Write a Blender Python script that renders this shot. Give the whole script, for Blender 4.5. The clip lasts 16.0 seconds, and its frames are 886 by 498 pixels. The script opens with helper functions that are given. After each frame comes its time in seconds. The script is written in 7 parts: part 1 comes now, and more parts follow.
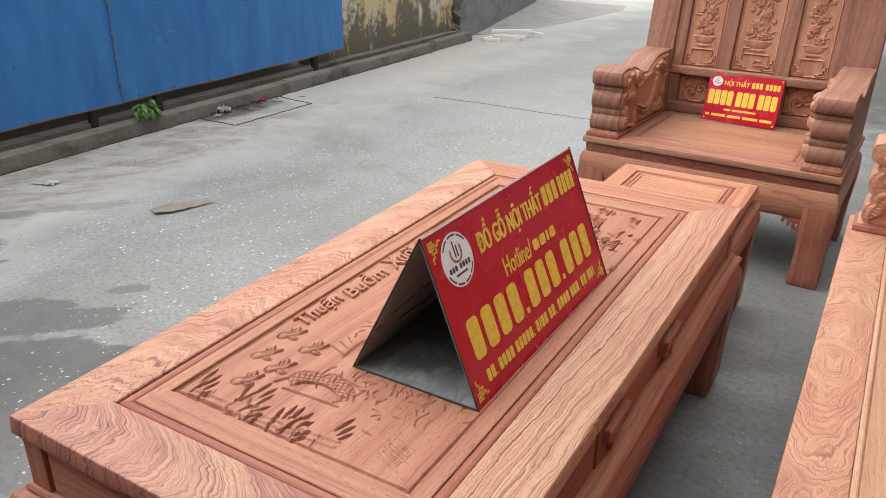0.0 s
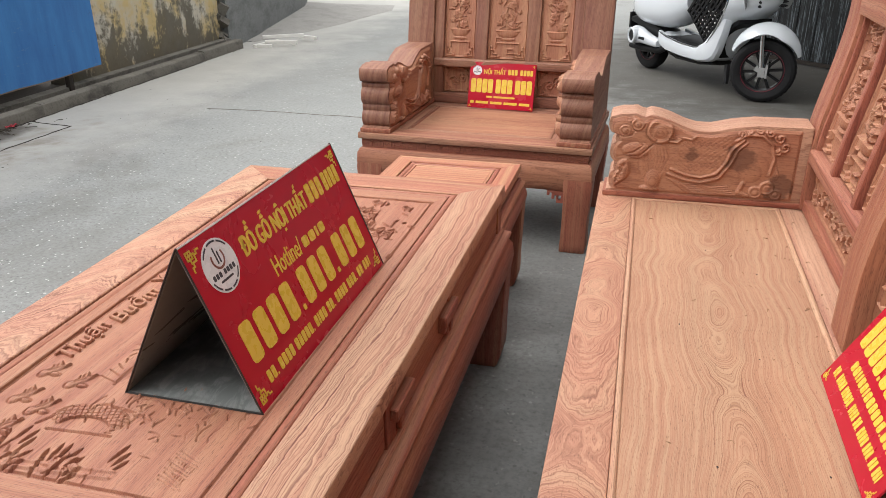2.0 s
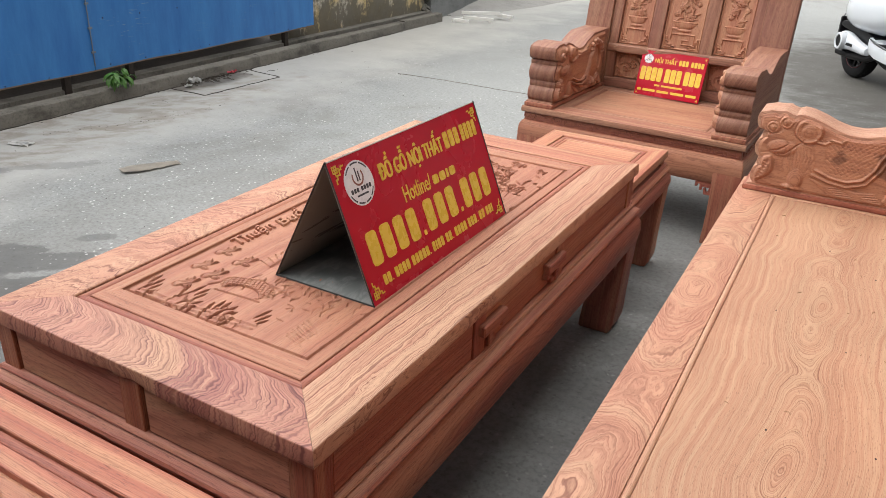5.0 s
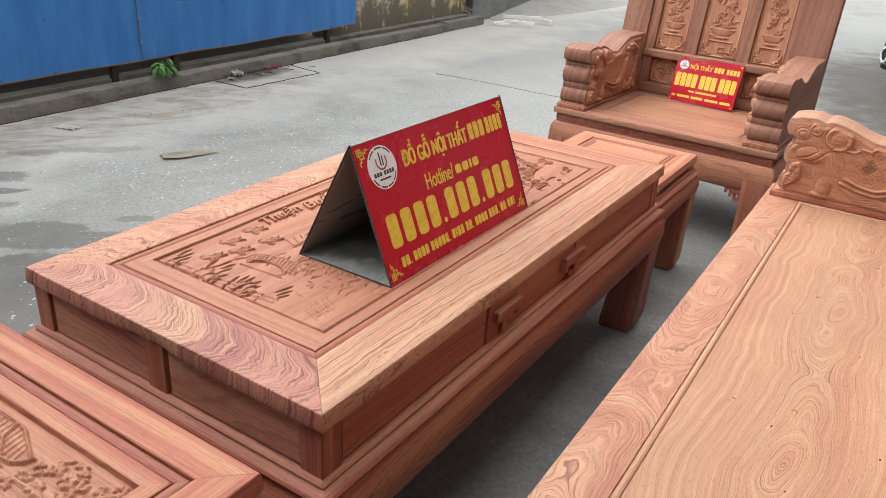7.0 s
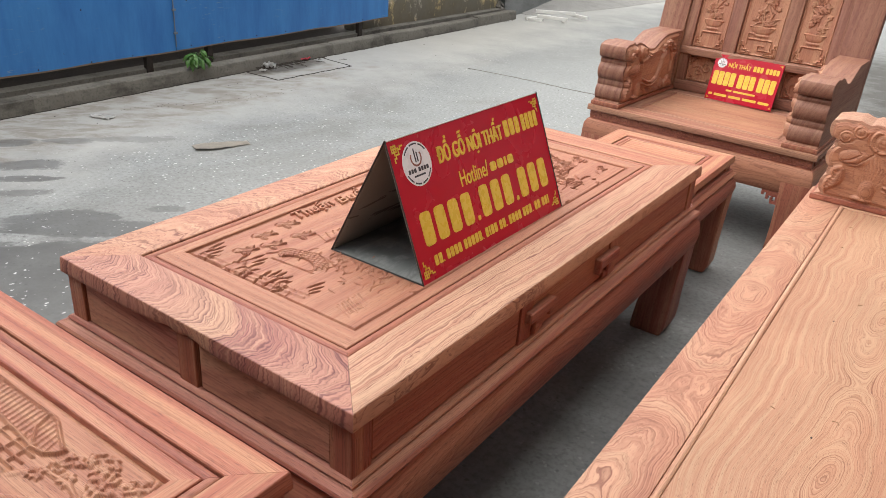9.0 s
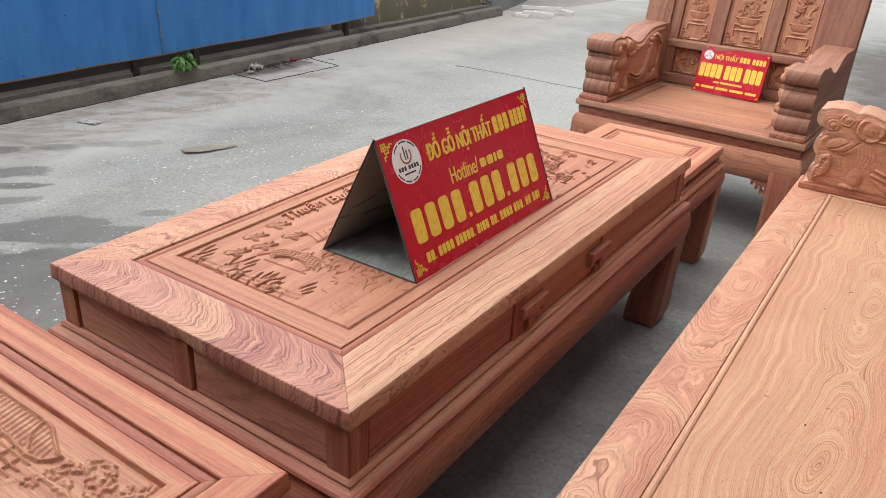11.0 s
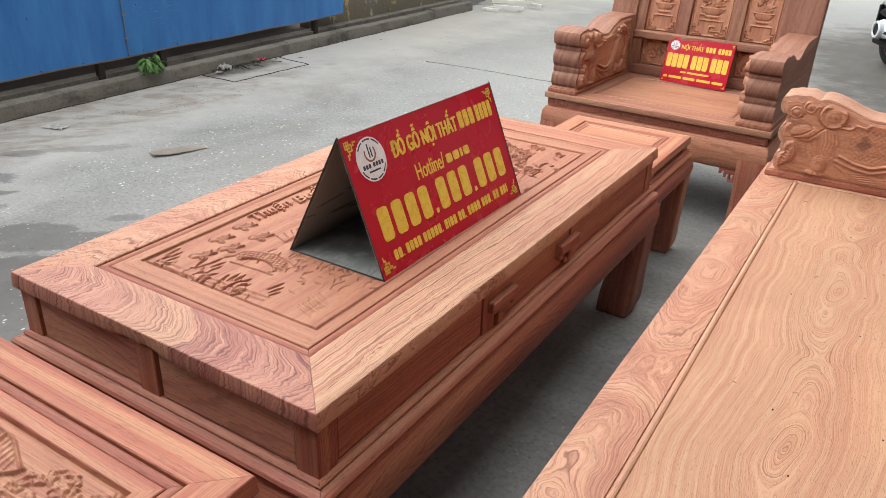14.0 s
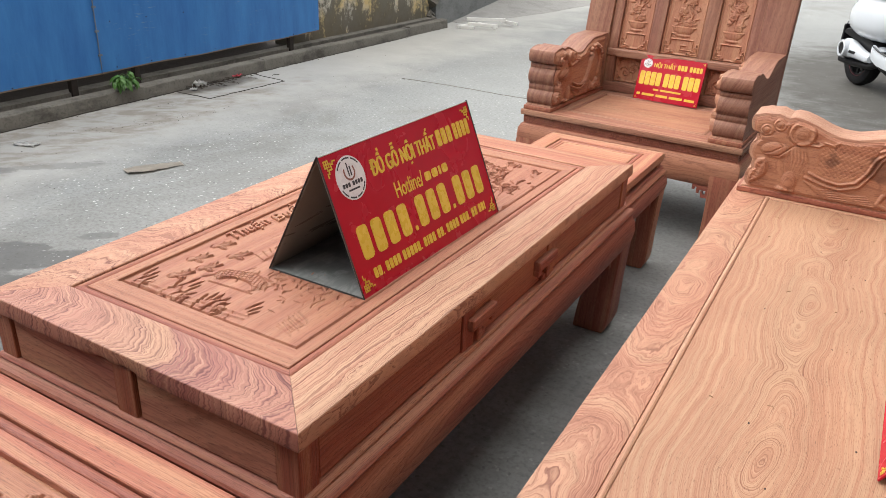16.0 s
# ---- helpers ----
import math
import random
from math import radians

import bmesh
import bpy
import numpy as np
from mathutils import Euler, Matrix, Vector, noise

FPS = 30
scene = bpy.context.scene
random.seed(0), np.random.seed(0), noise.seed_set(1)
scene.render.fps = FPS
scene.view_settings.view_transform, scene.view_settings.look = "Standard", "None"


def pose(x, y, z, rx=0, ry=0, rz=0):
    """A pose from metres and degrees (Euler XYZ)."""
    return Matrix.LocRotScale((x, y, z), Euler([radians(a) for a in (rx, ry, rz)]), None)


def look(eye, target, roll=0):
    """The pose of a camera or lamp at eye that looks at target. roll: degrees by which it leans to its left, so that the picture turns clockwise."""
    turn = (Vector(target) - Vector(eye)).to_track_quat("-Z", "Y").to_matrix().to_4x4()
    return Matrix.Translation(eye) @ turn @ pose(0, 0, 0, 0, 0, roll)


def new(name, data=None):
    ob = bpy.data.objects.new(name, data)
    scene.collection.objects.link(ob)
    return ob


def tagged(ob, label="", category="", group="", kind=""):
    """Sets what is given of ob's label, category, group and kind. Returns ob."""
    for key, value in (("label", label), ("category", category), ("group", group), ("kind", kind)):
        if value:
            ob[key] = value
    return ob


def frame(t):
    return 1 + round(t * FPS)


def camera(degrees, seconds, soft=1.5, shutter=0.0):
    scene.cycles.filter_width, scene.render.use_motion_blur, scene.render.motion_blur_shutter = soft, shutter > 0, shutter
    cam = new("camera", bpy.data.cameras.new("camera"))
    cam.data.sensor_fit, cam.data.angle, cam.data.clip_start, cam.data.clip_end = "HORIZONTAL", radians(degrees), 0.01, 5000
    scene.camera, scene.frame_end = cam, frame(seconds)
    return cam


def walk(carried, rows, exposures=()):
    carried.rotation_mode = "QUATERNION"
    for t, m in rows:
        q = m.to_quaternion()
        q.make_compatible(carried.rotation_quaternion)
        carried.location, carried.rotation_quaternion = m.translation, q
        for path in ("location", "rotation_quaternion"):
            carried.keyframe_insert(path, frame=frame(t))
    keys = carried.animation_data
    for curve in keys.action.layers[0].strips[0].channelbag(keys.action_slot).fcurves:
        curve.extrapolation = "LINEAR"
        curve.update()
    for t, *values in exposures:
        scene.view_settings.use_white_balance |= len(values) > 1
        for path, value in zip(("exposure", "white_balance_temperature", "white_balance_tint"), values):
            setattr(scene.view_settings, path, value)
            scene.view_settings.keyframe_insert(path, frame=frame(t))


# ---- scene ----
cam = camera(60.4, 16.0, soft=0.5)
PATH = [
    (0, (0.294, -0.504, 1.312), (-0.636, 1.069, 0.501), 0.8),
    (0.5, (0.302, -0.507, 1.311), (-0.453, 1.167, 0.518), 0.9),
    (1, (0.32, -0.505, 1.308), (-0.319, 1.22, 0.523), 0.4),
    (1.5, (0.343, -0.503, 1.308), (-0.192, 1.256, 0.519), -0.1),
    (2, (0.369, -0.502, 1.305), (-0.099, 1.27, 0.503), -0.3),
    (2.5, (0.376, -0.516, 1.305), (-0.074, 1.253, 0.486), -0.4),
    (3, (0.389, -0.523, 1.299), (-0.107, 1.226, 0.465), -0.2),
    (3.5, (0.397, -0.527, 1.304), (-0.2, 1.187, 0.463), 0.3),
    (4, (0.436, -0.578, 1.307), (-0.277, 1.092, 0.466), 1.1),
    (4.5, (0.515, -0.649, 1.312), (-0.298, 0.975, 0.474), 2.0),
    (4.7, (0.546, -0.668, 1.319), (-0.298, 0.937, 0.476), 2.1),
    (6.8, (0.644, -0.71, 1.306), (-0.314, 0.831, 0.465), 3.4),
    (7, (0.642, -0.713, 1.304), (-0.317, 0.829, 0.465), 3.6),
    (7.5, (0.635, -0.716, 1.304), (-0.336, 0.819, 0.467), 3.7),
    (8, (0.63, -0.708, 1.303), (-0.357, 0.815, 0.463), 4.0),
    (8.5, (0.623, -0.709, 1.303), (-0.379, 0.8, 0.455), 4.1),
    (8.7, (0.617, -0.704, 1.301), (-0.391, 0.798, 0.448), 4.1),
    (10.8, (0.614, -0.701, 1.302), (-0.382, 0.804, 0.44), 3.1),
    (11, (0.617, -0.704, 1.3), (-0.375, 0.806, 0.44), 2.9),
    (11.5, (0.62, -0.699, 1.3), (-0.361, 0.814, 0.435), 2.5),
    (12, (0.625, -0.689, 1.294), (-0.35, 0.824, 0.422), 2.0),
    (12.5, (0.635, -0.681, 1.299), (-0.335, 0.831, 0.42), 1.8),
    (13, (0.637, -0.681, 1.298), (-0.326, 0.837, 0.421), 1.7),
    (13.5, (0.634, -0.686, 1.298), (-0.319, 0.84, 0.424), 1.8),
    (14, (0.635, -0.688, 1.3), (-0.308, 0.849, 0.433), 2.0),
    (14.5, (0.627, -0.687, 1.3), (-0.304, 0.861, 0.443), 2.2),
    (15, (0.626, -0.697, 1.303), (-0.296, 0.862, 0.456), 2.4),
    (15.5, (0.629, -0.702, 1.306), (-0.282, 0.87, 0.469), 2.5),
    (16, (0.631, -0.697, 1.308), (-0.267, 0.886, 0.48), 2.5),
]
walk(cam, [(t, look(eye, target, roll)) for t, eye, target, roll in PATH], exposures=((0, 1.68), (1.5, 1.62), (2.5, 1.60), (3.5, 1.64), (4.7, 1.71), (7, 1.79), (16, 1.78)))

# ---- light ----
world = bpy.data.worlds.new("overcast_sky")
scene.world = world
world.use_nodes = True
wn, wl = world.node_tree.nodes, world.node_tree.links
sky = wn.new("ShaderNodeTexSky")
sky.sky_type, sky.sun_disc = "NISHITA", False
sky.sun_elevation, sky.sun_rotation = radians(58), radians(-112)
sky.air_density, sky.dust_density, sky.ozone_density = 1.0, 4.0, 1.0
veil = wn.new("ShaderNodeHueSaturation")
veil.inputs["Saturation"].default_value = 0.12
wl.new(sky.outputs[0], veil.inputs["Color"])
wl.new(veil.outputs[0], wn["Background"].inputs[0])
wn["Background"].inputs[1].default_value = 0.060

sun_data = bpy.data.lights.new("sun", "SUN")
sun_data.energy, sun_data.angle, sun_data.color = 1.70, radians(112), (1.0, 0.98, 0.95)
sun = new("sun", sun_data)
sun.matrix_world = look((-3.2, -0.4, 9.5), (0, 1, 0))


# ---- materials ----
def material(name):
    m = bpy.data.materials.new(name)
    m.use_nodes = True
    t = m.node_tree
    return m, t, t.nodes["Principled BSDF"]


def add(t, kind, **props):
    n = t.nodes.new(kind)
    for k, v in props.items():
        if k == "operation":
            n.operation = v
        elif k == "data_type":
            n.data_type = v
        elif k == "blend_type":
            n.blend_type = v
        elif k == "feature":
            n.feature = v
        elif k == "invert":
            n.invert = v
    return n


def math_node(t, op, a, b=None, clamp=False):
    n = add(t, "ShaderNodeMath", operation=op)
    n.use_clamp = clamp
    for i, v in enumerate((a, b)):
        if v is None:
            continue
        if isinstance(v, (int, float)):
            n.inputs[i].default_value = v
        else:
            t.links.new(v, n.inputs[i])
    return n.outputs[0]


def scaled(t, vec, s):
    n = add(t, "ShaderNodeVectorMath", operation="MULTIPLY")
    t.links.new(vec, n.inputs[0])
    n.inputs[1].default_value = s
    return n.outputs[0]


def noise_at(t, vec, scale, detail=3.0, rough=0.55, distortion=0.0):
    n = add(t, "ShaderNodeTexNoise")
    n.inputs["Scale"].default_value, n.inputs["Detail"].default_value = scale, detail
    n.inputs["Roughness"].default_value, n.inputs["Distortion"].default_value = rough, distortion
    if vec is not None:
        t.links.new(vec, n.inputs["Vector"])
    return n.outputs["Fac"]


def ramp(t, fac, *stops):
    n = add(t, "ShaderNodeValToRGB")
    e = n.color_ramp.elements
    while len(e) < len(stops):
        e.new(0.5)
    for el, (p, c) in zip(e, stops):
        el.position = p
        el.color = (c, c, c, 1) if isinstance(c, (int, float)) else (*c, 1)
    t.links.new(fac, n.inputs[0])
    return n.outputs[0]


def mixed(t, fac, a, b, blend="MIX"):
    n = add(t, "ShaderNodeMix", data_type="RGBA", blend_type=blend)
    for sock, v in ((n.inputs[0], fac), (n.inputs[6], a), (n.inputs[7], b)):
        if isinstance(v, (int, float)):
            sock.default_value = v
        elif isinstance(v, tuple):
            sock.default_value = (*v, 1)
        else:
            t.links.new(v, sock)
    return n.outputs[2]


def bumped(t, height, bsdf, strength=0.3, distance=0.002):
    n = add(t, "ShaderNodeBump")
    n.inputs["Strength"].default_value, n.inputs["Distance"].default_value = strength, distance
    t.links.new(height, n.inputs["Height"])
    t.links.new(n.outputs[0], bsdf.inputs["Normal"])


def coords(t, spread=True):
    """Object coordinates, shifted at random from object to object."""
    c = add(t, "ShaderNodeTexCoord").outputs["Object"]
    if not spread:
        return c, None
    r = add(t, "ShaderNodeObjectInfo").outputs["Random"]
    comb = add(t, "ShaderNodeCombineXYZ")
    for i, k in enumerate((37.0, 61.0, 23.0)):
        t.links.new(math_node(t, "MULTIPLY", r, k), comb.inputs[i])
    a = add(t, "ShaderNodeVectorMath", operation="ADD")
    t.links.new(c, a.inputs[0])
    t.links.new(comb.outputs[0], a.inputs[1])
    return a.outputs[0], r


WOOD = {}
# For each tone: pale sapwood, common ground, reddish heart, ring line.
TONES = {
    "red": ((0.480, 0.260, 0.151), (0.435, 0.184, 0.112), (0.370, 0.129, 0.081), (0.150, 0.034, 0.022)),
    "pink": ((0.480, 0.275, 0.176), (0.440, 0.205, 0.140), (0.355, 0.136, 0.100), (0.115, 0.030, 0.023)),
    "rose": ((0.470, 0.258, 0.168), (0.385, 0.158, 0.120), (0.275, 0.092, 0.078), (0.100, 0.026, 0.027)),
    "pale": ((0.500, 0.310, 0.200), (0.470, 0.265, 0.168), (0.430, 0.222, 0.142), (0.170, 0.055, 0.032)),
    "gold": ((0.430, 0.264, 0.165), (0.400, 0.219, 0.136), (0.355, 0.172, 0.106), (0.185, 0.068, 0.036)),
    "plain": ((0.385, 0.172, 0.101), (0.338, 0.123, 0.076), (0.272, 0.084, 0.052), (0.110, 0.027, 0.017)),
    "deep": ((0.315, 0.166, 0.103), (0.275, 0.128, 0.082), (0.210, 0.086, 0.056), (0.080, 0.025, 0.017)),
    "brick": ((0.450, 0.215, 0.126), (0.410, 0.152, 0.094), (0.345, 0.106, 0.068), (0.130, 0.031, 0.020)),
    "tan": ((0.400, 0.215, 0.128), (0.352, 0.158, 0.098), (0.285, 0.110, 0.068), (0.110, 0.030, 0.020)),
    "blush": ((0.490, 0.292, 0.188), (0.455, 0.232, 0.152), (0.395, 0.176, 0.118), (0.145, 0.042, 0.028)),
    "carve": ((0.430, 0.218, 0.126), (0.398, 0.184, 0.107), (0.355, 0.151, 0.089), (0.160, 0.050, 0.030)),
}


def wood(axis, tone="red", figure=0.55, heart=None, loops=1.3, rings=340.0, stains=()):
    """Raw sanded rosewood with its grain along one axis: rings about a wandering pith.
    figure: how far the pith wanders; heart: where it lies across the grain; loops: how short the waves are."""
    key = (axis, tone, figure, heart, loops, rings, stains)
    if key in WOOD:
        return WOOD[key]
    m, t, b = material(f"wood_{tone}_{axis}")
    order = {"x": (0, 1, 2), "y": (1, 0, 2), "z": (2, 0, 1)}[axis]

    def turned(v):
        s, c = add(t, "ShaderNodeSeparateXYZ"), add(t, "ShaderNodeCombineXYZ")
        t.links.new(v, s.inputs[0])
        for i, o in enumerate(order):
            t.links.new(s.outputs[o], c.inputs[i])
        return c.outputs[0]

    vec, rnd = coords(t)
    p, own = turned(vec), turned(coords(t, False)[0])
    u = add(t, "ShaderNodeSeparateXYZ")
    t.links.new(own, u.inputs[0])
    sap, ground, red, dark = TONES[tone]
    # Distance from the pith, which wanders along the trunk.
    v0, w0 = heart if heart else (1.25, 0.30)
    turn = math_node(t, "MULTIPLY", math_node(t, "SUBTRACT", rnd, 0.5), 0.0 if heart else 0.3)
    va = noise_at(t, scaled(t, p, (loops, 2.2, 2.2)), 1.0, 1.5, 0.4)
    wa = noise_at(t, scaled(t, p, (loops * 1.1, 3.4, 3.4)), 1.3, 2.0, 0.45, 0.3)
    fine = noise_at(t, scaled(t, p, (5.0, 26.0, 26.0)), 1.3, 2.0, 0.5)
    jag = noise_at(t, scaled(t, p, (40.0, 200.0, 200.0)), 1.0, 2.5, 0.65)
    dv = math_node(t, "ADD", math_node(t, "SUBTRACT", math_node(t, "ADD", u.outputs[1], turn), v0), math_node(t, "MULTIPLY", math_node(t, "SUBTRACT", va, 0.5), 0.10 * figure))
    dw = math_node(t, "ADD", math_node(t, "SUBTRACT", u.outputs[2], w0), math_node(t, "MULTIPLY", math_node(t, "SUBTRACT", wa, 0.5), 0.13 * figure))
    r = math_node(t, "SQRT", math_node(t, "ADD", math_node(t, "MULTIPLY", dv, dv), math_node(t, "MULTIPLY", dw, dw)))
    r = math_node(t, "ADD", r, math_node(t, "ADD", math_node(t, "MULTIPLY", fine, 0.0045), math_node(t, "MULTIPLY", jag, 0.0026 if heart else 0.0013)))
    years = add(t, "ShaderNodeTexNoise")
    years.noise_dimensions = "1D"
    years.inputs["Scale"].default_value, years.inputs["Detail"].default_value = 55.0, 2.0
    t.links.new(r, years.inputs["W"])
    phase = math_node(t, "ADD", math_node(t, "MULTIPLY", r, rings), math_node(t, "MULTIPLY", years.outputs["Fac"], 3.5))
    line = ramp(t, math_node(t, "FRACT", phase), (0.0, 0.0), (0.30, 0.04), (0.62, 0.25), (0.78, 1.0), (0.92, 1.0), (1.0, 0.0))
    white = add(t, "ShaderNodeTexWhiteNoise")
    white.noise_dimensions = "1D"
    t.links.new(math_node(t, "FLOOR", phase), white.inputs["W"])
    each = math_node(t, "ADD", math_node(t, "MULTIPLY", white.outputs["Value"], 0.6), 0.4)
    fade = ramp(t, noise_at(t, scaled(t, p, (1.6, 9.0, 9.0)), 1.4, 3.0, 0.55), (0.30, 0.55), (0.60, 1.0))
    zone = add(t, "ShaderNodeTexNoise")
    zone.noise_dimensions = "2D"
    zone.inputs["Scale"].default_value, zone.inputs["Detail"].default_value = 1.0, 2.5
    zc = add(t, "ShaderNodeCombineXYZ")
    t.links.new(math_node(t, "ADD", math_node(t, "MULTIPLY", phase, 0.14), math_node(t, "MULTIPLY", rnd, 40.0)), zc.inputs[0])
    t.links.new(math_node(t, "MULTIPLY", u.outputs[0], 0.5), zc.inputs[1])
    t.links.new(zc.outputs[0], zone.inputs["Vector"])
    z = zone.outputs["Fac"]
    base = mixed(t, ramp(t, z, (0.34, 1.0), (0.52, 0.0)), ground, sap)
    base = mixed(t, ramp(t, z, (0.50, 0.0), (0.72, 0.6 if heart else 1.0)), base, red)
    streak = noise_at(t, scaled(t, p, (2.4, 190.0, 190.0)), 1.0, 4.0, 0.6)
    pores = ramp(t, noise_at(t, scaled(t, p, (60.0, 800.0, 800.0)), 1.0, 1.5, 0.5), (0.58, 0.0), (0.68, 1.0))
    col = mixed(t, math_node(t, "MULTIPLY", math_node(t, "MULTIPLY", line, each), math_node(t, "MULTIPLY", fade, 1.0 if heart else 0.56)), base, dark)
    col = mixed(t, math_node(t, "MULTIPLY", ramp(t, streak, (0.53, 0.0), (0.72, 1.0)), 0.44), col, dark)
    col = mixed(t, math_node(t, "MULTIPLY", ramp(t, streak, (0.28, 1.0), (0.46, 0.0)), 0.36), col, tuple(min(1.0, v * 1.12) for v in sap))
    col = mixed(t, math_node(t, "MULTIPLY", pores, 0.52), col, (0.075, 0.022, 0.014))
    # Dark sap stains, each with its own place and reach.
    for place, reach in stains:
        away = add(t, "ShaderNodeVectorMath", operation="DISTANCE")
        t.links.new(coords(t, False)[0], away.inputs[0])
        away.inputs[1].default_value = place
        far = math_node(t, "ADD", math_node(t, "DIVIDE", away.outputs["Value"], reach), math_node(t, "MULTIPLY", math_node(t, "SUBTRACT", noise_at(t, scaled(t, p, (1.0, 2.0, 2.0)), 13.0, 5.0, 0.65), 0.5), 2.2))
        col = mixed(t, math_node(t, "MULTIPLY", ramp(t, far, (0.70, 1.0), (1.0, 0.0)), 0.62), col, (0.075, 0.034, 0.022))
    cloud = noise_at(t, scaled(t, p, (1.5, 3.0, 3.0)), 2.0, 3.0, 0.6, 0.4)
    hs = add(t, "ShaderNodeHueSaturation")
    t.links.new(math_node(t, "ADD", math_node(t, "MULTIPLY", rnd, 0.010), 0.493), hs.inputs["Hue"])
    t.links.new(math_node(t, "ADD", math_node(t, "ADD", math_node(t, "MULTIPLY", rnd, 0.12), 0.83), math_node(t, "MULTIPLY", cloud, 0.24)), hs.inputs["Value"])
    t.links.new(col, hs.inputs["Color"])
    t.links.new(hs.outputs[0], b.inputs["Base Color"])
    t.links.new(math_node(t, "ADD", math_node(t, "MULTIPLY", streak, 0.22), 0.42), b.inputs["Roughness"])
    b.inputs["Specular IOR Level"].default_value = 0.38
    h = math_node(t, "SUBTRACT", math_node(t, "MULTIPLY", streak, 0.6), math_node(t, "ADD", math_node(t, "MULTIPLY", pores, 0.8), math_node(t, "MULTIPLY", line, 0.5)))
    bumped(t, h, b, 0.45, 0.0010)
    WOOD[key] = m
    return m


def flame_wood(axis, tone, v0, d0, swing=0.22, loops=1.6, rings=300.0, ripple=0.004, line=0.6, eye=None, zones=None, drift=0.03, tight=1.0, mud=0.4, lean=None):
    """Plain-sawn rosewood with arched figure: the saw ran near a pith at v0 whose depth under the face swings along the board.
    eye: (place along, place across, stretch) of one great arched figure; zones: colours from ring to ring; mud: strength of the fine streaks; lean: (slope, length) by which the pith dips to and fro."""
    key = ("flame", axis, tone, v0, d0, swing, loops, rings, ripple, line, eye, drift, tight, mud, lean)
    if key in WOOD:
        return WOOD[key]
    m, t, b = material(f"figured_wood_{tone}_{axis}")
    order = {"x": (0, 1, 2), "y": (1, 0, 2), "z": (2, 0, 1)}[axis]
    src, cmb = add(t, "ShaderNodeSeparateXYZ"), add(t, "ShaderNodeCombineXYZ")
    t.links.new(coords(t, False)[0], src.inputs[0])
    for i, o in enumerate(order):
        t.links.new(src.outputs[o], cmb.inputs[i])
    p = cmb.outputs[0]
    u, v = src.outputs[order[0]], src.outputs[order[1]]
    sap, ground, red, dark = TONES[tone]
    wander = noise_at(t, scaled(t, p, (loops * 0.8, 0.6, 0.0)), 1.0, 1.0, 0.4)
    depth = noise_at(t, scaled(t, p, (loops, 0.35, 0.0)), 1.7, 1.2, 0.35)
    wave = noise_at(t, scaled(t, p, (9.0, 22.0, 22.0)), 1.0, 3.5, 0.6, 0.6)
    shake = noise_at(t, scaled(t, p, (38.0, 90.0, 90.0)), 1.0, 2.0, 0.5)
    dv = math_node(t, "ADD", math_node(t, "SUBTRACT", v, v0), math_node(t, "MULTIPLY", math_node(t, "SUBTRACT", wander, 0.5), drift * 4))
    dw = math_node(t, "ADD", math_node(t, "MULTIPLY", math_node(t, "SUBTRACT", depth, 0.5), swing), d0)
    if lean:
        dw = math_node(t, "ADD", dw, math_node(t, "MULTIPLY", math_node(t, "PINGPONG", math_node(t, "ADD", u, 5.13), lean[1]), lean[0]))
    r0 = math_node(t, "SQRT", math_node(t, "ADD", math_node(t, "MULTIPLY", math_node(t, "MULTIPLY", dv, dv), tight * tight), math_node(t, "MULTIPLY", dw, dw)))
    if eye:
        across = math_node(t, "SUBTRACT", v, eye[1])
        bow = math_node(t, "MULTIPLY", math_node(t, "MULTIPLY", across, across), eye[2] * 15.0)
        r0 = math_node(t, "ADD", math_node(t, "ADD", math_node(t, "MULTIPLY", math_node(t, "SUBTRACT", u, eye[0]), eye[2]), bow), 0.3)
    r = math_node(t, "ADD", r0, math_node(t, "ADD", math_node(t, "MULTIPLY", math_node(t, "SUBTRACT", wave, 0.5), ripple * 4), math_node(t, "MULTIPLY", shake, 0.0022)))
    years = add(t, "ShaderNodeTexNoise")
    years.noise_dimensions = "1D"
    years.inputs["Scale"].default_value, years.inputs["Detail"].default_value = 60.0, 2.0
    t.links.new(r, years.inputs["W"])
    phase = math_node(t, "ADD", math_node(t, "MULTIPLY", r, rings), math_node(t, "MULTIPLY", years.outputs["Fac"], 4.0))
    ring = ramp(t, math_node(t, "FRACT", phase), (0.0, 0.0), (0.35, 0.06), (0.64, 0.35), (0.80, 1.0), (0.92, 1.0), (1.0, 0.0))
    white = add(t, "ShaderNodeTexWhiteNoise")
    white.noise_dimensions = "1D"
    t.links.new(math_node(t, "FLOOR", phase), white.inputs["W"])
    each = math_node(t, "ADD", math_node(t, "MULTIPLY", white.outputs["Value"], 0.60), 0.40)
    # Rings cut squarely, far from the pith, stand close and pale.
    near = ramp(t, math_node(t, "ABSOLUTE", dv), *(((0.045, 1.0), (0.10, 0.42)) if v0 > 0.3 else ((0.05, 1.0), (0.19, 0.95))))
    fade = ramp(t, noise_at(t, scaled(t, p, (2.0, 8.0, 8.0)), 1.5, 3.0, 0.55), (0.32, 0.5), (0.60, 1.0))
    zone = noise_at(t, scaled(t, p, (0.9, 6.0, 6.0)), 1.3, 2.0, 0.5)
    bands = add(t, "ShaderNodeTexNoise")
    bands.noise_dimensions = "1D"
    bands.inputs["Scale"].default_value, bands.inputs["Detail"].default_value = 0.16, 2.0
    t.links.new(phase, bands.inputs["W"])
    z = math_node(t, "ADD", math_node(t, "MULTIPLY", zone, 0.4), math_node(t, "MULTIPLY", bands.outputs["Fac"], 0.6))
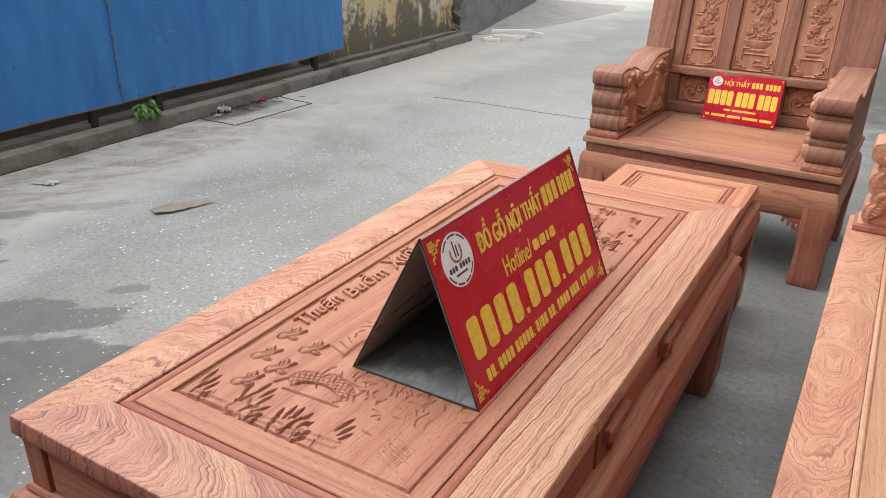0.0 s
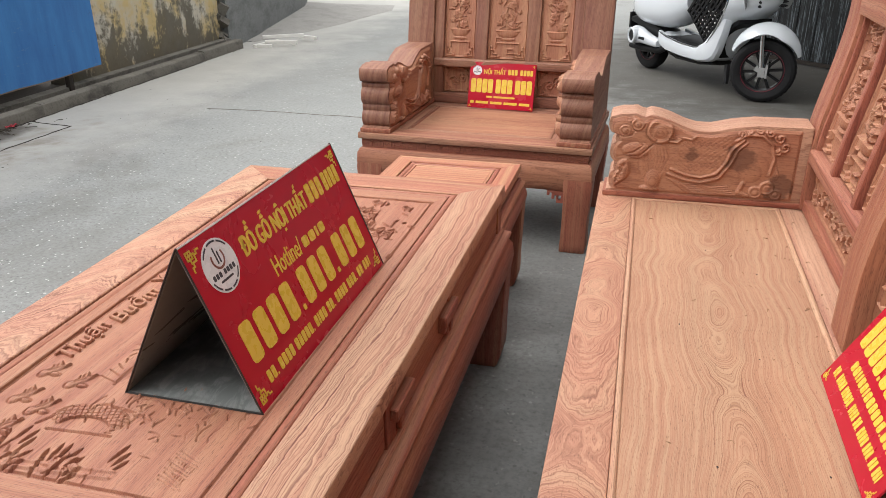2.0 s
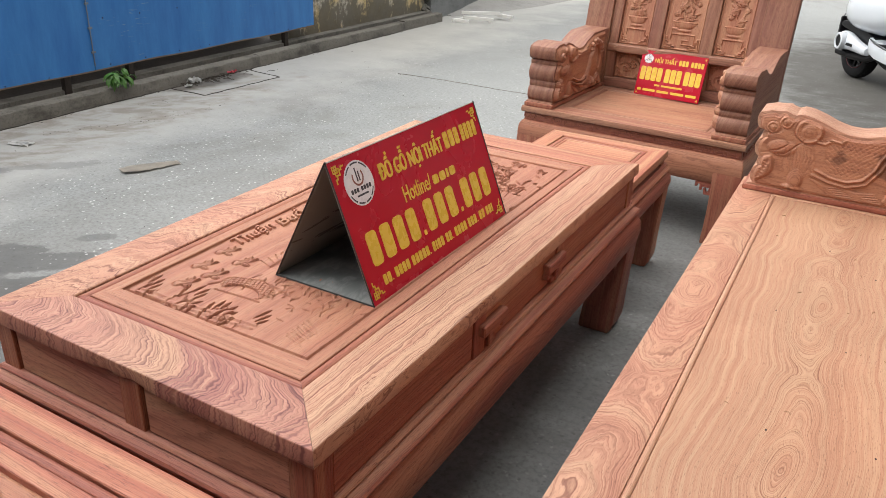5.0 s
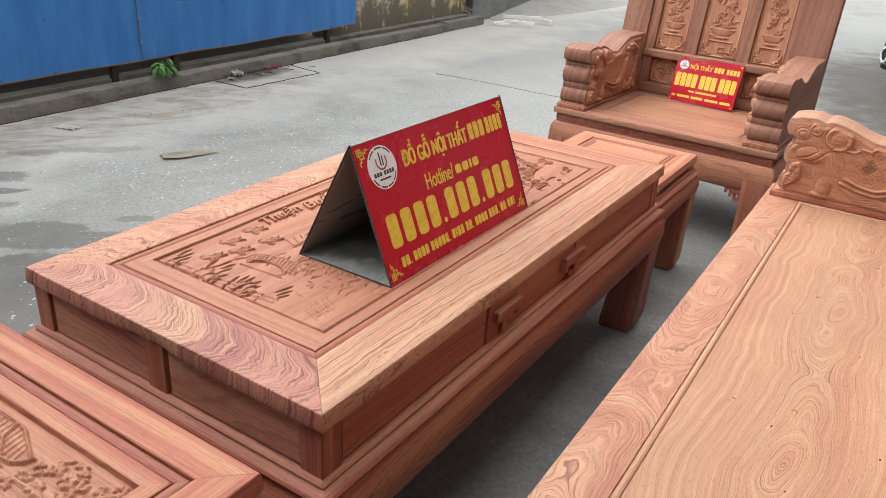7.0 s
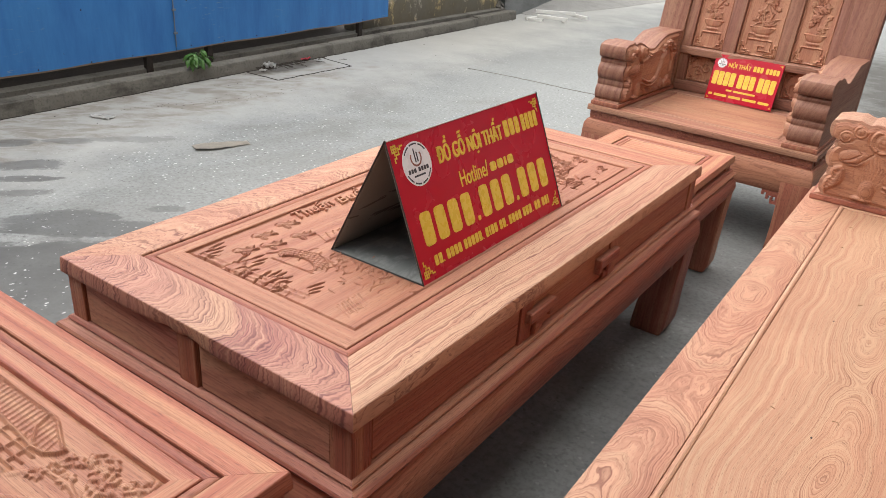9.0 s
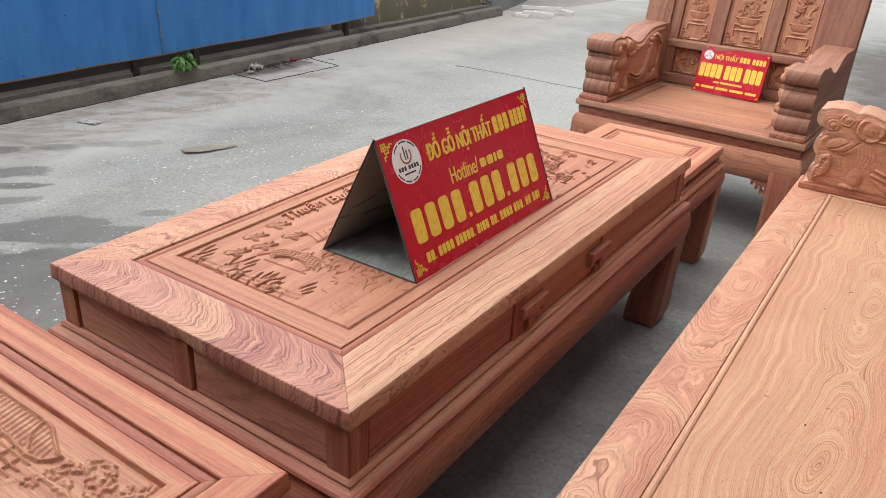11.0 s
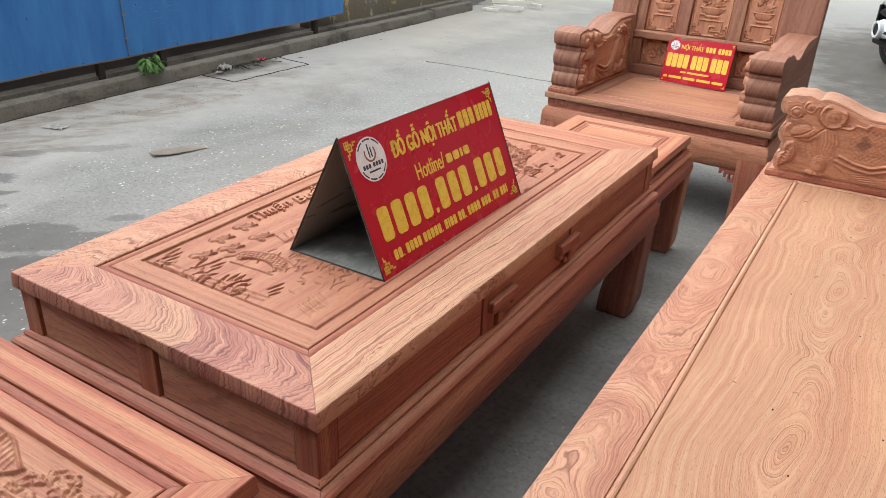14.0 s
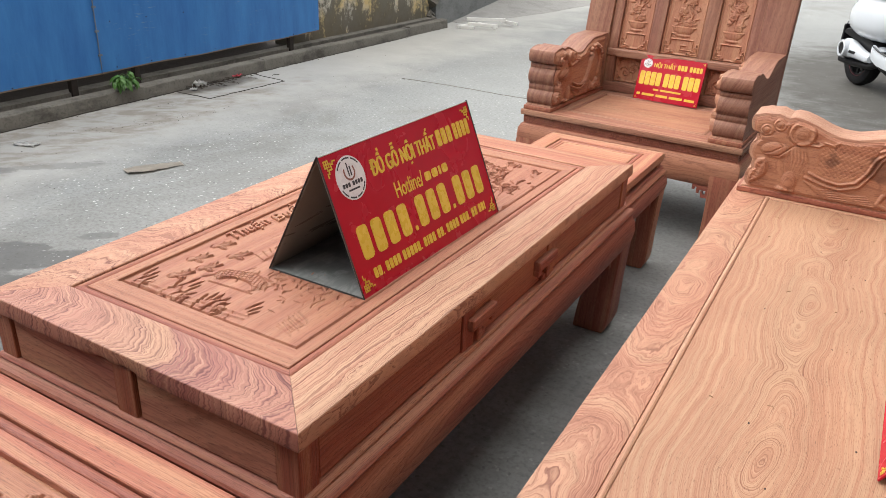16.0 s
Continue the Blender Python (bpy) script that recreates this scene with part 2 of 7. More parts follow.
    base = mixed(t, ramp(t, z, (0.38, 1.0), (0.52, 0.0)), ground, sap)
    base = mixed(t, ramp(t, z, (0.50, 0.0), (0.66, 0.75)), base, red)
    if zones:
        base = mixed(t, 0.75, base, ramp(t, math_node(t, "ADD", r, math_node(t, "MULTIPLY", math_node(t, "SUBTRACT", zone, 0.5), 0.03)), *zones))
    col = mixed(t, math_node(t, "MULTIPLY", math_node(t, "MULTIPLY", math_node(t, "MULTIPLY", ring, each), math_node(t, "MULTIPLY", fade, near)), line), base, dark)
    along = add(t, "ShaderNodeCombineXYZ")
    t.links.new(math_node(t, "MULTIPLY", u, 9.0), along.inputs[0])
    t.links.new(math_node(t, "MULTIPLY", r, 300.0), along.inputs[1])
    t.links.new(math_node(t, "MULTIPLY", v, 14.0), along.inputs[2])
    streak = noise_at(t, along.outputs[0], 1.0, 3.5, 0.65)
    col = mixed(t, math_node(t, "MULTIPLY", ramp(t, streak, (0.52, 0.0), (0.68, 1.0)), mud), col, dark)
    col = mixed(t, math_node(t, "MULTIPLY", ramp(t, streak, (0.33, 1.0), (0.48, 0.0)), mud * 0.95), col, tuple(min(1.0, c * 1.15) for c in sap))
    pores = ramp(t, noise_at(t, scaled(t, p, (70.0, 760.0, 760.0)), 1.0, 1.5, 0.5), (0.60, 0.0), (0.70, 1.0))
    col = mixed(t, math_node(t, "MULTIPLY", pores, 0.5), col, (0.085, 0.028, 0.018))
    cloud = noise_at(t, scaled(t, p, (1.6, 3.2, 3.2)), 2.2, 3.0, 0.6, 0.4)
    hs = add(t, "ShaderNodeHueSaturation")
    t.links.new(math_node(t, "ADD", 0.87, math_node(t, "MULTIPLY", cloud, 0.26)), hs.inputs["Value"])
    t.links.new(col, hs.inputs["Color"])
    t.links.new(hs.outputs[0], b.inputs["Base Color"])
    t.links.new(math_node(t, "ADD", math_node(t, "MULTIPLY", streak, 0.22), 0.42), b.inputs["Roughness"])
    b.inputs["Specular IOR Level"].default_value = 0.38
    h = math_node(t, "SUBTRACT", math_node(t, "MULTIPLY", streak, 0.5), math_node(t, "ADD", math_node(t, "MULTIPLY", pores, 0.7), math_node(t, "MULTIPLY", ring, 0.4)))
    bumped(t, h, b, 0.4, 0.0009)
    WOOD[key] = m
    return m


def plain(name, colour, rough=0.5, metal=0.0, vary=0.12, scale=30.0, bump=0.0, coat=0.0, spec=0.5):
    """A surface of one stuff, with slight unevenness in tone and gloss."""
    m, t, b = material(name)
    vec, _ = coords(t)
    n = noise_at(t, vec, scale, 4.0, 0.6)
    f = noise_at(t, vec, scale * 9, 2.0)
    lo, hi = tuple(v * (1 - vary) for v in colour), tuple(min(1, v * (1 + vary)) for v in colour)
    t.links.new(mixed(t, n, lo, hi), b.inputs["Base Color"])
    t.links.new(math_node(t, "ADD", math_node(t, "MULTIPLY", f, 0.14), rough - 0.07), b.inputs["Roughness"])
    b.inputs["Metallic"].default_value, b.inputs["Coat Weight"].default_value = metal, coat
    b.inputs["Specular IOR Level"].default_value = spec
    if bump:
        bumped(t, math_node(t, "ADD", n, math_node(t, "MULTIPLY", f, 0.4)), b, bump, 0.002)
    return m


def near_spot(t, pos, x, y, rx, ry, wobble, amount, sharp=False):
    """1 inside an uneven patch of ground round x, y, 0 outside."""
    d = add(t, "ShaderNodeVectorMath", operation="SUBTRACT")
    t.links.new(pos, d.inputs[0])
    d.inputs[1].default_value = (x, y, 0)
    e = scaled(t, d.outputs[0], (1 / rx, 1 / ry, 0))
    ln = add(t, "ShaderNodeVectorMath", operation="LENGTH")
    t.links.new(e, ln.inputs[0])
    v = math_node(t, "ADD", ln.outputs["Value"], math_node(t, "MULTIPLY", math_node(t, "SUBTRACT", wobble, 0.5), amount))
    return ramp(t, v, (0.76 if sharp else 0.62, 1.0), (0.95 if sharp else 0.98, 0.0))


# Damp marks on the road: middle, half length, half breadth, depth of tone.
PUDDLES = ((-3.26, 1.09, 0.13, 0.07, 0.75), (-3.10, 1.29, 0.13, 0.06, 0.65), (-2.92, 1.54, 0.24, 0.07, 0.42), (-2.90, 0.98, 0.20, 0.08, 0.8), (-2.74, 0.87, 0.17, 0.05, 0.75), (-2.58, 0.78, 0.14, 0.045, 0.6),
           (-2.22, 0.76, 0.24, 0.09, 0.8), (-2.06, 0.76, 0.34, 0.10, 0.85), (-1.86, 0.52, 0.46, 0.20, 0.95), (-1.62, 0.44, 0.44, 0.22, 0.9), (-1.50, 0.22, 0.30, 0.18, 0.8), (-2.02, 1.08, 0.10, 0.04, 0.6))


def make_ground():
    m, t, b = material("worn_concrete_road")
    pos, _ = coords(t, False)
    big = noise_at(t, pos, 0.55, 4.0, 0.6)
    mid = noise_at(t, pos, 4.0, 5.0, 0.65)
    fine = noise_at(t, pos, 55.0, 4.0, 0.7)
    s = add(t, "ShaderNodeSeparateXYZ")
    t.links.new(pos, s.inputs[0])
    grey = mixed(t, mid, (0.174, 0.182, 0.178), (0.276, 0.286, 0.278))
    grey = mixed(t, ramp(t, big, (0.35, 0.0), (0.65, 1.0)), grey, (0.262, 0.270, 0.263))
    grey = mixed(t, ramp(t, fine, (0.33, 0.65), (0.55, 0.0)), grey, (0.115, 0.115, 0.112))
    old = ramp(t, noise_at(t, scaled(t, pos, (1.0, 0.6, 1.0)), 0.85, 7.0, 0.68, 0.6), (0.50, 0.0), (0.66, 0.5))
    grey = mixed(t, old, grey, (0.125, 0.117, 0.103))
    # Aggregate that traffic has laid bare.
    v = add(t, "ShaderNodeTexVoronoi")
    v.inputs["Scale"].default_value = 74.0
    shift = add(t, "ShaderNodeVectorMath", operation="MULTIPLY_ADD")
    wild = add(t, "ShaderNodeTexNoise")
    wild.inputs["Scale"].default_value, wild.inputs["Detail"].default_value = 70.0, 2.0
    t.links.new(pos, wild.inputs["Vector"])
    t.links.new(wild.outputs["Color"], shift.inputs[0])
    shift.inputs[1].default_value = (0.016, 0.016, 0.0)
    t.links.new(pos, shift.inputs[2])
    t.links.new(shift.outputs[0], v.inputs["Vector"])
    pick = add(t, "ShaderNodeSeparateColor")
    t.links.new(v.outputs["Color"], pick.inputs[0])
    reach = math_node(t, "ADD", v.outputs["Distance"], math_node(t, "MULTIPLY", pick.outputs[2], 0.20))
    stone = ramp(t, reach, (0.30, 1.0), (0.46, 0.0))
    fleck = math_node(t, "MULTIPLY", stone, ramp(t, pick.outputs[0], (0.86, 0.0), (0.91, 1.0)))
    pit = math_node(t, "MULTIPLY", stone, ramp(t, pick.outputs[1], (0.80, 0.0), (0.88, 1.0)))
    worn = ramp(t, noise_at(t, pos, 1.1, 3.0), (0.38, 0.25), (0.58, 1.0))
    # The smooth cement strip along the kerb.
    line = math_node(t, "ADD", math_node(t, "ADD", s.outputs[0], math_node(t, "MULTIPLY", s.outputs[1], 0.04)), math_node(t, "MULTIPLY", math_node(t, "SUBTRACT", noise_at(t, pos, 1.6, 5.0, 0.65), 0.5), 1.3))
    strip = ramp(t, math_node(t, "ADD", math_node(t, "MULTIPLY", line, 0.25), 1.0), (0.22, 1.0), (0.40, 0.0))
    sand = mixed(t, noise_at(t, pos, 3.0, 6.0, 0.7), (0.325, 0.322, 0.300), (0.450, 0.446, 0.424))
    col = mixed(t, strip, grey, sand)
    few = math_node(t, "SUBTRACT", 1.0, math_node(t, "MULTIPLY", strip, 0.85))
    lane = ramp(t, math_node(t, "ADD", math_node(t, "MULTIPLY", s.outputs[0], 0.5), 1.0), (0.45, 1.0), (0.80, 0.22))
    flecks = math_node(t, "MULTIPLY", math_node(t, "MULTIPLY", fleck, worn), math_node(t, "MULTIPLY", few, lane))
    col = mixed(t, math_node(t, "MULTIPLY", math_node(t, "MULTIPLY", pit, few), 0.55), col, (0.085, 0.084, 0.080))
    # Spilt water and older tide marks.
    wob = noise_at(t, scaled(t, pos, (1.0, 1.5, 1.0)), 3.2, 5.0, 0.62)
    rag = noise_at(t, scaled(t, pos, (1.0, 0.5, 1.0)), 7.5, 9.0, 0.72, 0.5)
    # The puddles have run out aslant, down the fall of the road.
    skew = add(t, "ShaderNodeVectorRotate")
    skew.rotation_type = "Z_AXIS"
    skew.inputs["Angle"].default_value = radians(-45)
    t.links.new(pos, skew.inputs["Vector"])
    rag = noise_at(t, scaled(t, skew.outputs[0], (0.5, 1.0, 1.0)), 9.0, 9.0, 0.68, 0.4)
    wet = None
    for x, y, rx, ry, k in PUDDLES:
        qx, qy = (x + y) * 0.70711, (y - x) * 0.70711
        one = math_node(t, "MULTIPLY", near_spot(t, skew.outputs[0], qx, qy, rx, ry, rag, 2.2, True), k)
        wet = one if wet is None else math_node(t, "MAXIMUM", wet, one)
    dust = near_spot(t, pos, -3.42, 1.7, 0.50, 2.4, wob, 1.3)
    silt = ramp(t, rag, (0.44, 0.15), (0.60, 1.0))
    col = mixed(t, math_node(t, "MULTIPLY", math_node(t, "MULTIPLY", dust, silt), 0.72), col, (0.200, 0.170, 0.130))
    # Shade round the table, bench and chair, put into the ground colour as darkening.
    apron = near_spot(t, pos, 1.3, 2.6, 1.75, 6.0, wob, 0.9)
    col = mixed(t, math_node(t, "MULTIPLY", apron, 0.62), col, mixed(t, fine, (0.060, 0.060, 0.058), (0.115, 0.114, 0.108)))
    # Brownish yard ground, darkened further in colour for the shade round the scooter.
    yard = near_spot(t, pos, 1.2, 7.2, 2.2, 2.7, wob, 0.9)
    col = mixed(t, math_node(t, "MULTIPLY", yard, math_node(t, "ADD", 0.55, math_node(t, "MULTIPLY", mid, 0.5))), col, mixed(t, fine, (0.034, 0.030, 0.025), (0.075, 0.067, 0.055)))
    earth = near_spot(t, pos, -3.72, 3.35, 0.2, 0.45, wob, 1.0)
    col = mixed(t, math_node(t, "MULTIPLY", earth, 0.75), col, (0.050, 0.040, 0.030))
    col = mixed(t, math_node(t, "MULTIPLY", wet, math_node(t, "ADD", 0.35, math_node(t, "MULTIPLY", mid, 0.8))), col, (0.050, 0.047, 0.042))
    col = mixed(t, math_node(t, "MULTIPLY", flecks, 0.85), col, (0.60, 0.60, 0.575))
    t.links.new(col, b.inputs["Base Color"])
    t.links.new(math_node(t, "SUBTRACT", math_node(t, "ADD", 0.66, math_node(t, "MULTIPLY", fine, 0.25)), math_node(t, "MULTIPLY", wet, 0.25)), b.inputs["Roughness"])
    h = math_node(t, "ADD", math_node(t, "MULTIPLY", fine, 0.6), math_node(t, "ADD", math_node(t, "MULTIPLY", mid, 0.5), math_node(t, "MULTIPLY", flecks, 0.3)))
    bumped(t, h, b, 0.13, 0.003)
    return m


def make_cement(name, lo, hi, dirt=(0.09, 0.085, 0.075), amount=0.6):
    m, t, b = material(name)
    pos, _ = coords(t)
    n = noise_at(t, pos, 5.0, 6.0, 0.7)
    f = noise_at(t, pos, 60.0, 3.0, 0.7)
    d = ramp(t, noise_at(t, scaled(t, pos, (1.0, 1.0, 2.0)), 3.3, 6.0, 0.7), (0.48, 0.0), (0.66, amount))
    col = mixed(t, d, mixed(t, n, lo, hi), dirt)
    col = mixed(t, ramp(t, f, (0.3, 0.5), (0.5, 0.0)), col, tuple(v * 0.55 for v in lo))
    t.links.new(col, b.inputs["Base Color"])
    b.inputs["Roughness"].default_value = 0.85
    bumped(t, math_node(t, "ADD", n, math_node(t, "MULTIPLY", f, 0.5)), b, 0.6, 0.006)
    return m


def make_plaster():
    """Old yellow limewash with black mould that has crept up from the foot."""
    m, t, b = material("mouldy_yellow_plaster")
    pos, _ = coords(t, False)
    s = add(t, "ShaderNodeSeparateXYZ")
    t.links.new(pos, s.inputs[0])
    runs = noise_at(t, scaled(t, pos, (3.0, 3.0, 1.0)), 1.5, 6.0, 0.66, 0.4)
    spots = noise_at(t, pos, 9.0, 6.0, 0.72)
    pale = mixed(t, ramp(t, noise_at(t, pos, 3.0, 4.0, 0.6), (0.42, 0.0), (0.58, 1.0)), (0.66, 0.51, 0.25), (0.64, 0.595, 0.50))
    v = math_node(t, "ADD", math_node(t, "MULTIPLY", runs, 0.8), math_node(t, "MULTIPLY", spots, 0.7))
    v = math_node(t, "SUBTRACT", v, math_node(t, "MULTIPLY", s.outputs[2], 0.42))
    mould = ramp(t, v, (0.50, 0.0), (0.62, 0.94))
    col = mixed(t, mould, pale, mixed(t, spots, (0.085, 0.075, 0.056), (0.20, 0.178, 0.138)))
    t.links.new(col, b.inputs["Base Color"])
    b.inputs["Roughness"].default_value = 0.9
    bumped(t, math_node(t, "ADD", spots, math_node(t, "MULTIPLY", mould, -0.4)), b, 0.6, 0.008)
    return m


def make_blue():
    """Blue painted sheet steel: slightly buckled, scratched and dusty."""
    m, t, b = material("blue_painted_steel")
    pos, _ = coords(t)
    dent = noise_at(t, pos, 1.3, 2.0, 0.5)
    dust = noise_at(t, scaled(t, pos, (3.0, 3.0, 0.7)), 2.2, 5.0, 0.65)
    scr = ramp(t, noise_at(t, scaled(t, pos, (1.0, 6.0, 60.0)), 1.4, 2.0, 0.5, 1.2), (0.655, 0.0), (0.70, 1.0))
    gate = ramp(t, noise_at(t, pos, 2.6, 2.0), (0.50, 0.0), (0.62, 1.0))
    col = mixed(t, ramp(t, dust, (0.3, 0.0), (0.75, 1.0)), (0.015, 0.128, 0.405), (0.048, 0.230, 0.56))
    col = mixed(t, math_node(t, "MULTIPLY", math_node(t, "MULTIPLY", scr, gate), 0.6), col, (0.22, 0.30, 0.38))
    rust = ramp(t, noise_at(t, pos, 17.0, 4.0, 0.7), (0.71, 0.0), (0.75, 0.85))
    col = mixed(t, rust, col, (0.035, 0.03, 0.035))
    t.links.new(col, b.inputs["Base Color"])
    t.links.new(math_node(t, "ADD", 0.36, math_node(t, "MULTIPLY", dust, 0.3)), b.inputs["Roughness"])
    bumped(t, dent, b, 0.35, 0.05)
    return m


def make_streaked(name, lo, hi):
    m, t, b = material(name)
    pos, _ = coords(t)
    n = noise_at(t, scaled(t, pos, (24.0, 24.0, 1.1)), 2.6, 6.0, 0.75, 0.4)
    t.links.new(ramp(t, n, (0.47, lo), (0.54, tuple(a * 0.8 + c * 0.2 for a, c in zip(lo, hi))), (0.60, hi)), b.inputs["Base Color"])
    b.inputs["Roughness"].default_value = 0.7
    bumped(t, n, b, 0.6, 0.01)
    return m


def make_sign_red():
    m, t, b = material("glossy_red_print")
    pos, _ = coords(t)
    smear = noise_at(t, pos, 9.0, 4.0, 0.6, 0.8)
    t.links.new(mixed(t, smear, (0.350, 0.004, 0.016), (0.450, 0.008, 0.030)), b.inputs["Base Color"])
    t.links.new(ramp(t, smear, (0.3, 0.16), (0.7, 0.34)), b.inputs["Roughness"])
    b.inputs["Specular IOR Level"].default_value = 0.4
    bumped(t, noise_at(t, pos, 5.0, 2.0), b, 0.15, 0.004)
    return m


def make_board_back():
    """The bare aluminium back of a printed board, smeared and dull."""
    m, t, b = material("bare_board_back")
    pos, _ = coords(t)
    n = noise_at(t, scaled(t, pos, (14.0, 3.0, 14.0)), 1.5, 4.0, 0.6, 0.8)
    t.links.new(mixed(t, n, (0.25, 0.246, 0.222), (0.345, 0.34, 0.312)), b.inputs["Base Color"])
    t.links.new(ramp(t, n, (0.35, 0.22), (0.65, 0.45)), b.inputs["Roughness"])
    b.inputs["Metallic"].default_value = 0.12
    return m


def make_smeared():
    """A board's underside with dried glue wiped over it in strokes."""
    m, t, b = material("glue_smeared_board")
    pos, _ = coords(t)
    wipe = noise_at(t, scaled(t, pos, (30.0, 9.0, 1.0)), 1.2, 5.0, 0.7, 1.6)
    blot = noise_at(t, scaled(t, pos, (1.0, 1.0, 1.0)), 16.0, 2.0, 0.5)
    col = mixed(t, ramp(t, wipe, (0.44, 0.0), (0.60, 1.0)), (0.150, 0.160, 0.160), (0.250, 0.260, 0.255))
    col = mixed(t, math_node(t, "MULTIPLY", ramp(t, blot, (0.50, 0.0), (0.56, 1.0)), 0.5), col, (0.105, 0.112, 0.115))
    t.links.new(col, b.inputs["Base Color"])
    t.links.new(ramp(t, wipe, (0.35, 0.38), (0.65, 0.62)), b.inputs["Roughness"])
    return m


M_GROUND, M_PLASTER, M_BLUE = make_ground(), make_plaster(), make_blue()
M_KERB = make_cement("dirty_kerb_concrete", (0.105, 0.097, 0.082), (0.235, 0.220, 0.190), (0.055, 0.050, 0.042), 0.9)
M_RENDER = make_cement("grey_cement_render", (0.203, 0.210, 0.210), (0.292, 0.300, 0.300), (0.083, 0.086, 0.083), 0.5)
M_SHADE_WALL = make_cement("shade_wall_render", (0.17, 0.165, 0.155), (0.24, 0.235, 0.22), (0.08, 0.078, 0.07), 0.4)
M_SOIL = make_cement("dark_damp_earth", (0.016, 0.012, 0.009), (0.045, 0.034, 0.026), (0.010, 0.008, 0.006))
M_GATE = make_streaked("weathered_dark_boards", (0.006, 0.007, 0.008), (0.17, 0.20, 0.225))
M_RED, M_BACK, M_SMEARED = make_sign_red(), make_board_back(), make_smeared()
M_YELLOW = plain("yellow_print", (0.67, 0.46, 0.060), 0.28, vary=0.05, scale=8)
M_WHITE = plain("white_print", (0.68, 0.68, 0.70), 0.28, vary=0.03, scale=8)
M_INK = plain("dark_print", (0.03, 0.03, 0.04), 0.35)
M_BROWNINK = plain("brown_print", (0.198, 0.073, 0.053), 0.35)
M_EDGE = plain("black_board_edge", (0.03, 0.028, 0.027), 0.5)
M_PAINT = plain("white_scooter_lacquer", (0.60, 0.635, 0.67), 0.16, vary=0.03, scale=4, coat=0.6)
M_RUBBER = plain("tyre_rubber", (0.011, 0.011, 0.012), 0.78, vary=0.3, scale=40, bump=0.3, spec=0.25)
M_BLACK = plain("black_plastic", (0.007, 0.007, 0.008), 0.45, spec=0.3, vary=0.2, scale=20)
M_RIM = plain("black_alloy", (0.007, 0.007, 0.008), 0.3, spec=0.3)
M_CHROME = plain("chrome", (0.72, 0.72, 0.73), 0.12, 1.0, vary=0.04)
M_REDLINE = plain("red_pinstripe", (0.14, 0.008, 0.018), 0.4)
M_LENS = plain("smoked_lamp_lens", (0.20, 0.21, 0.21), 0.08, coat=0.7)
M_SEAT = plain("black_vinyl", (0.02, 0.02, 0.022), 0.48, bump=0.2, scale=60)
M_SEAM = plain("dusty_seam_steel", (0.17, 0.20, 0.24), 0.6, 0.2, vary=0.5, scale=9)
M_RUST = plain("rusted_sheet_edge", (0.20, 0.135, 0.085), 0.8, vary=0.45, scale=18, bump=0.3)
M_IRON = plain("rusty_iron", (0.042, 0.033, 0.028), 0.75, 0.3, vary=0.4, bump=0.4)
M_LEAF = plain("fresh_green_leaf", (0.070, 0.175, 0.032), 0.42, vary=0.35, scale=25)
M_STEM = plain("green_stem", (0.10, 0.14, 0.05), 0.6)
M_PAPER = plain("crumpled_paper", (0.62, 0.61, 0.59), 0.8, vary=0.12, scale=40, bump=0.4)
M_PINK = plain("pink_wrapper", (0.62, 0.09, 0.12), 0.45, vary=0.2)
M_CARD = plain("flattened_bark", (0.40, 0.365, 0.315), 0.85, vary=0.3, bump=0.5)
M_TWIG = plain("dead_twig", (0.045, 0.035, 0.026), 0.85, vary=0.4)
M_LATH = plain("white_painted_lath", (0.78, 0.77, 0.74), 0.6, vary=0.08)
M_DUST = plain("wood_shaving", (0.252, 0.144, 0.078), 0.8, vary=0.3)
M_KNOT = plain("dark_knot", (0.036, 0.015, 0.011), 0.7)


# ---- building blocks ----
def finish(name, mesh, mat, parent=None, label="", smooth=True):
    mesh.materials.append(mat)
    if smooth:
        mesh.shade_smooth()
        mesh.set_sharp_from_angle(angle=radians(34))
    ob = new(name, mesh)
    ob.parent = parent
    if label:
        ob["label"] = label
    return ob


def part(name, bm, mat, parent=None, label="", smooth=True):
    """Links a bmesh as one mesh object."""
    bmesh.ops.recalc_face_normals(bm, faces=bm.faces[:])
    mesh = bpy.data.meshes.new(name)
    bm.to_mesh(mesh)
    bm.free()
    return finish(name, mesh, mat, parent, label, smooth)


def thing(name, m, label, category, group="", kind=""):
    ob = new(name)
    ob.empty_display_size = 0.1
    ob.matrix_world = m
    return tagged(ob, label, category, group, kind)


def box(bm, x0, x1, y0, y1, z0, z1, m=None):
    v = [bm.verts.new((x, y, z)) for z in (z0, z1) for y in (y0, y1) for x in (x0, x1)]
    for f in ((0, 2, 3, 1), (4, 5, 7, 6), (0, 1, 5, 4), (2, 6, 7, 3), (0, 4, 6, 2), (1, 3, 7, 5)):
        bm.faces.new([v[i] for i in f])
    if m is not None:
        bmesh.ops.transform(bm, matrix=m, verts=v)
    return v


def loft(bm, loops, caps=True):
    rows = [[bm.verts.new(p) for p in loop] for loop in loops]
    n = len(rows[0])
    for a, b in zip(rows, rows[1:]):
        for i in range(n):
            bm.faces.new((a[i], a[(i + 1) % n], b[(i + 1) % n], b[i]))
    if caps:
        bm.faces.new(rows[0][::-1])
        bm.faces.new(rows[-1])
    return [v for r in rows for v in r]


def prism(bm, pts, a0, a1, axis):
    put = {"x": lambda p, a: (a, p[0], p[1]), "y": lambda p, a: (p[0], a, p[1]), "z": lambda p, a: (p[0], p[1], a)}[axis]
    return loft(bm, [[put(p, a) for p in pts] for a in (a0, a1)])


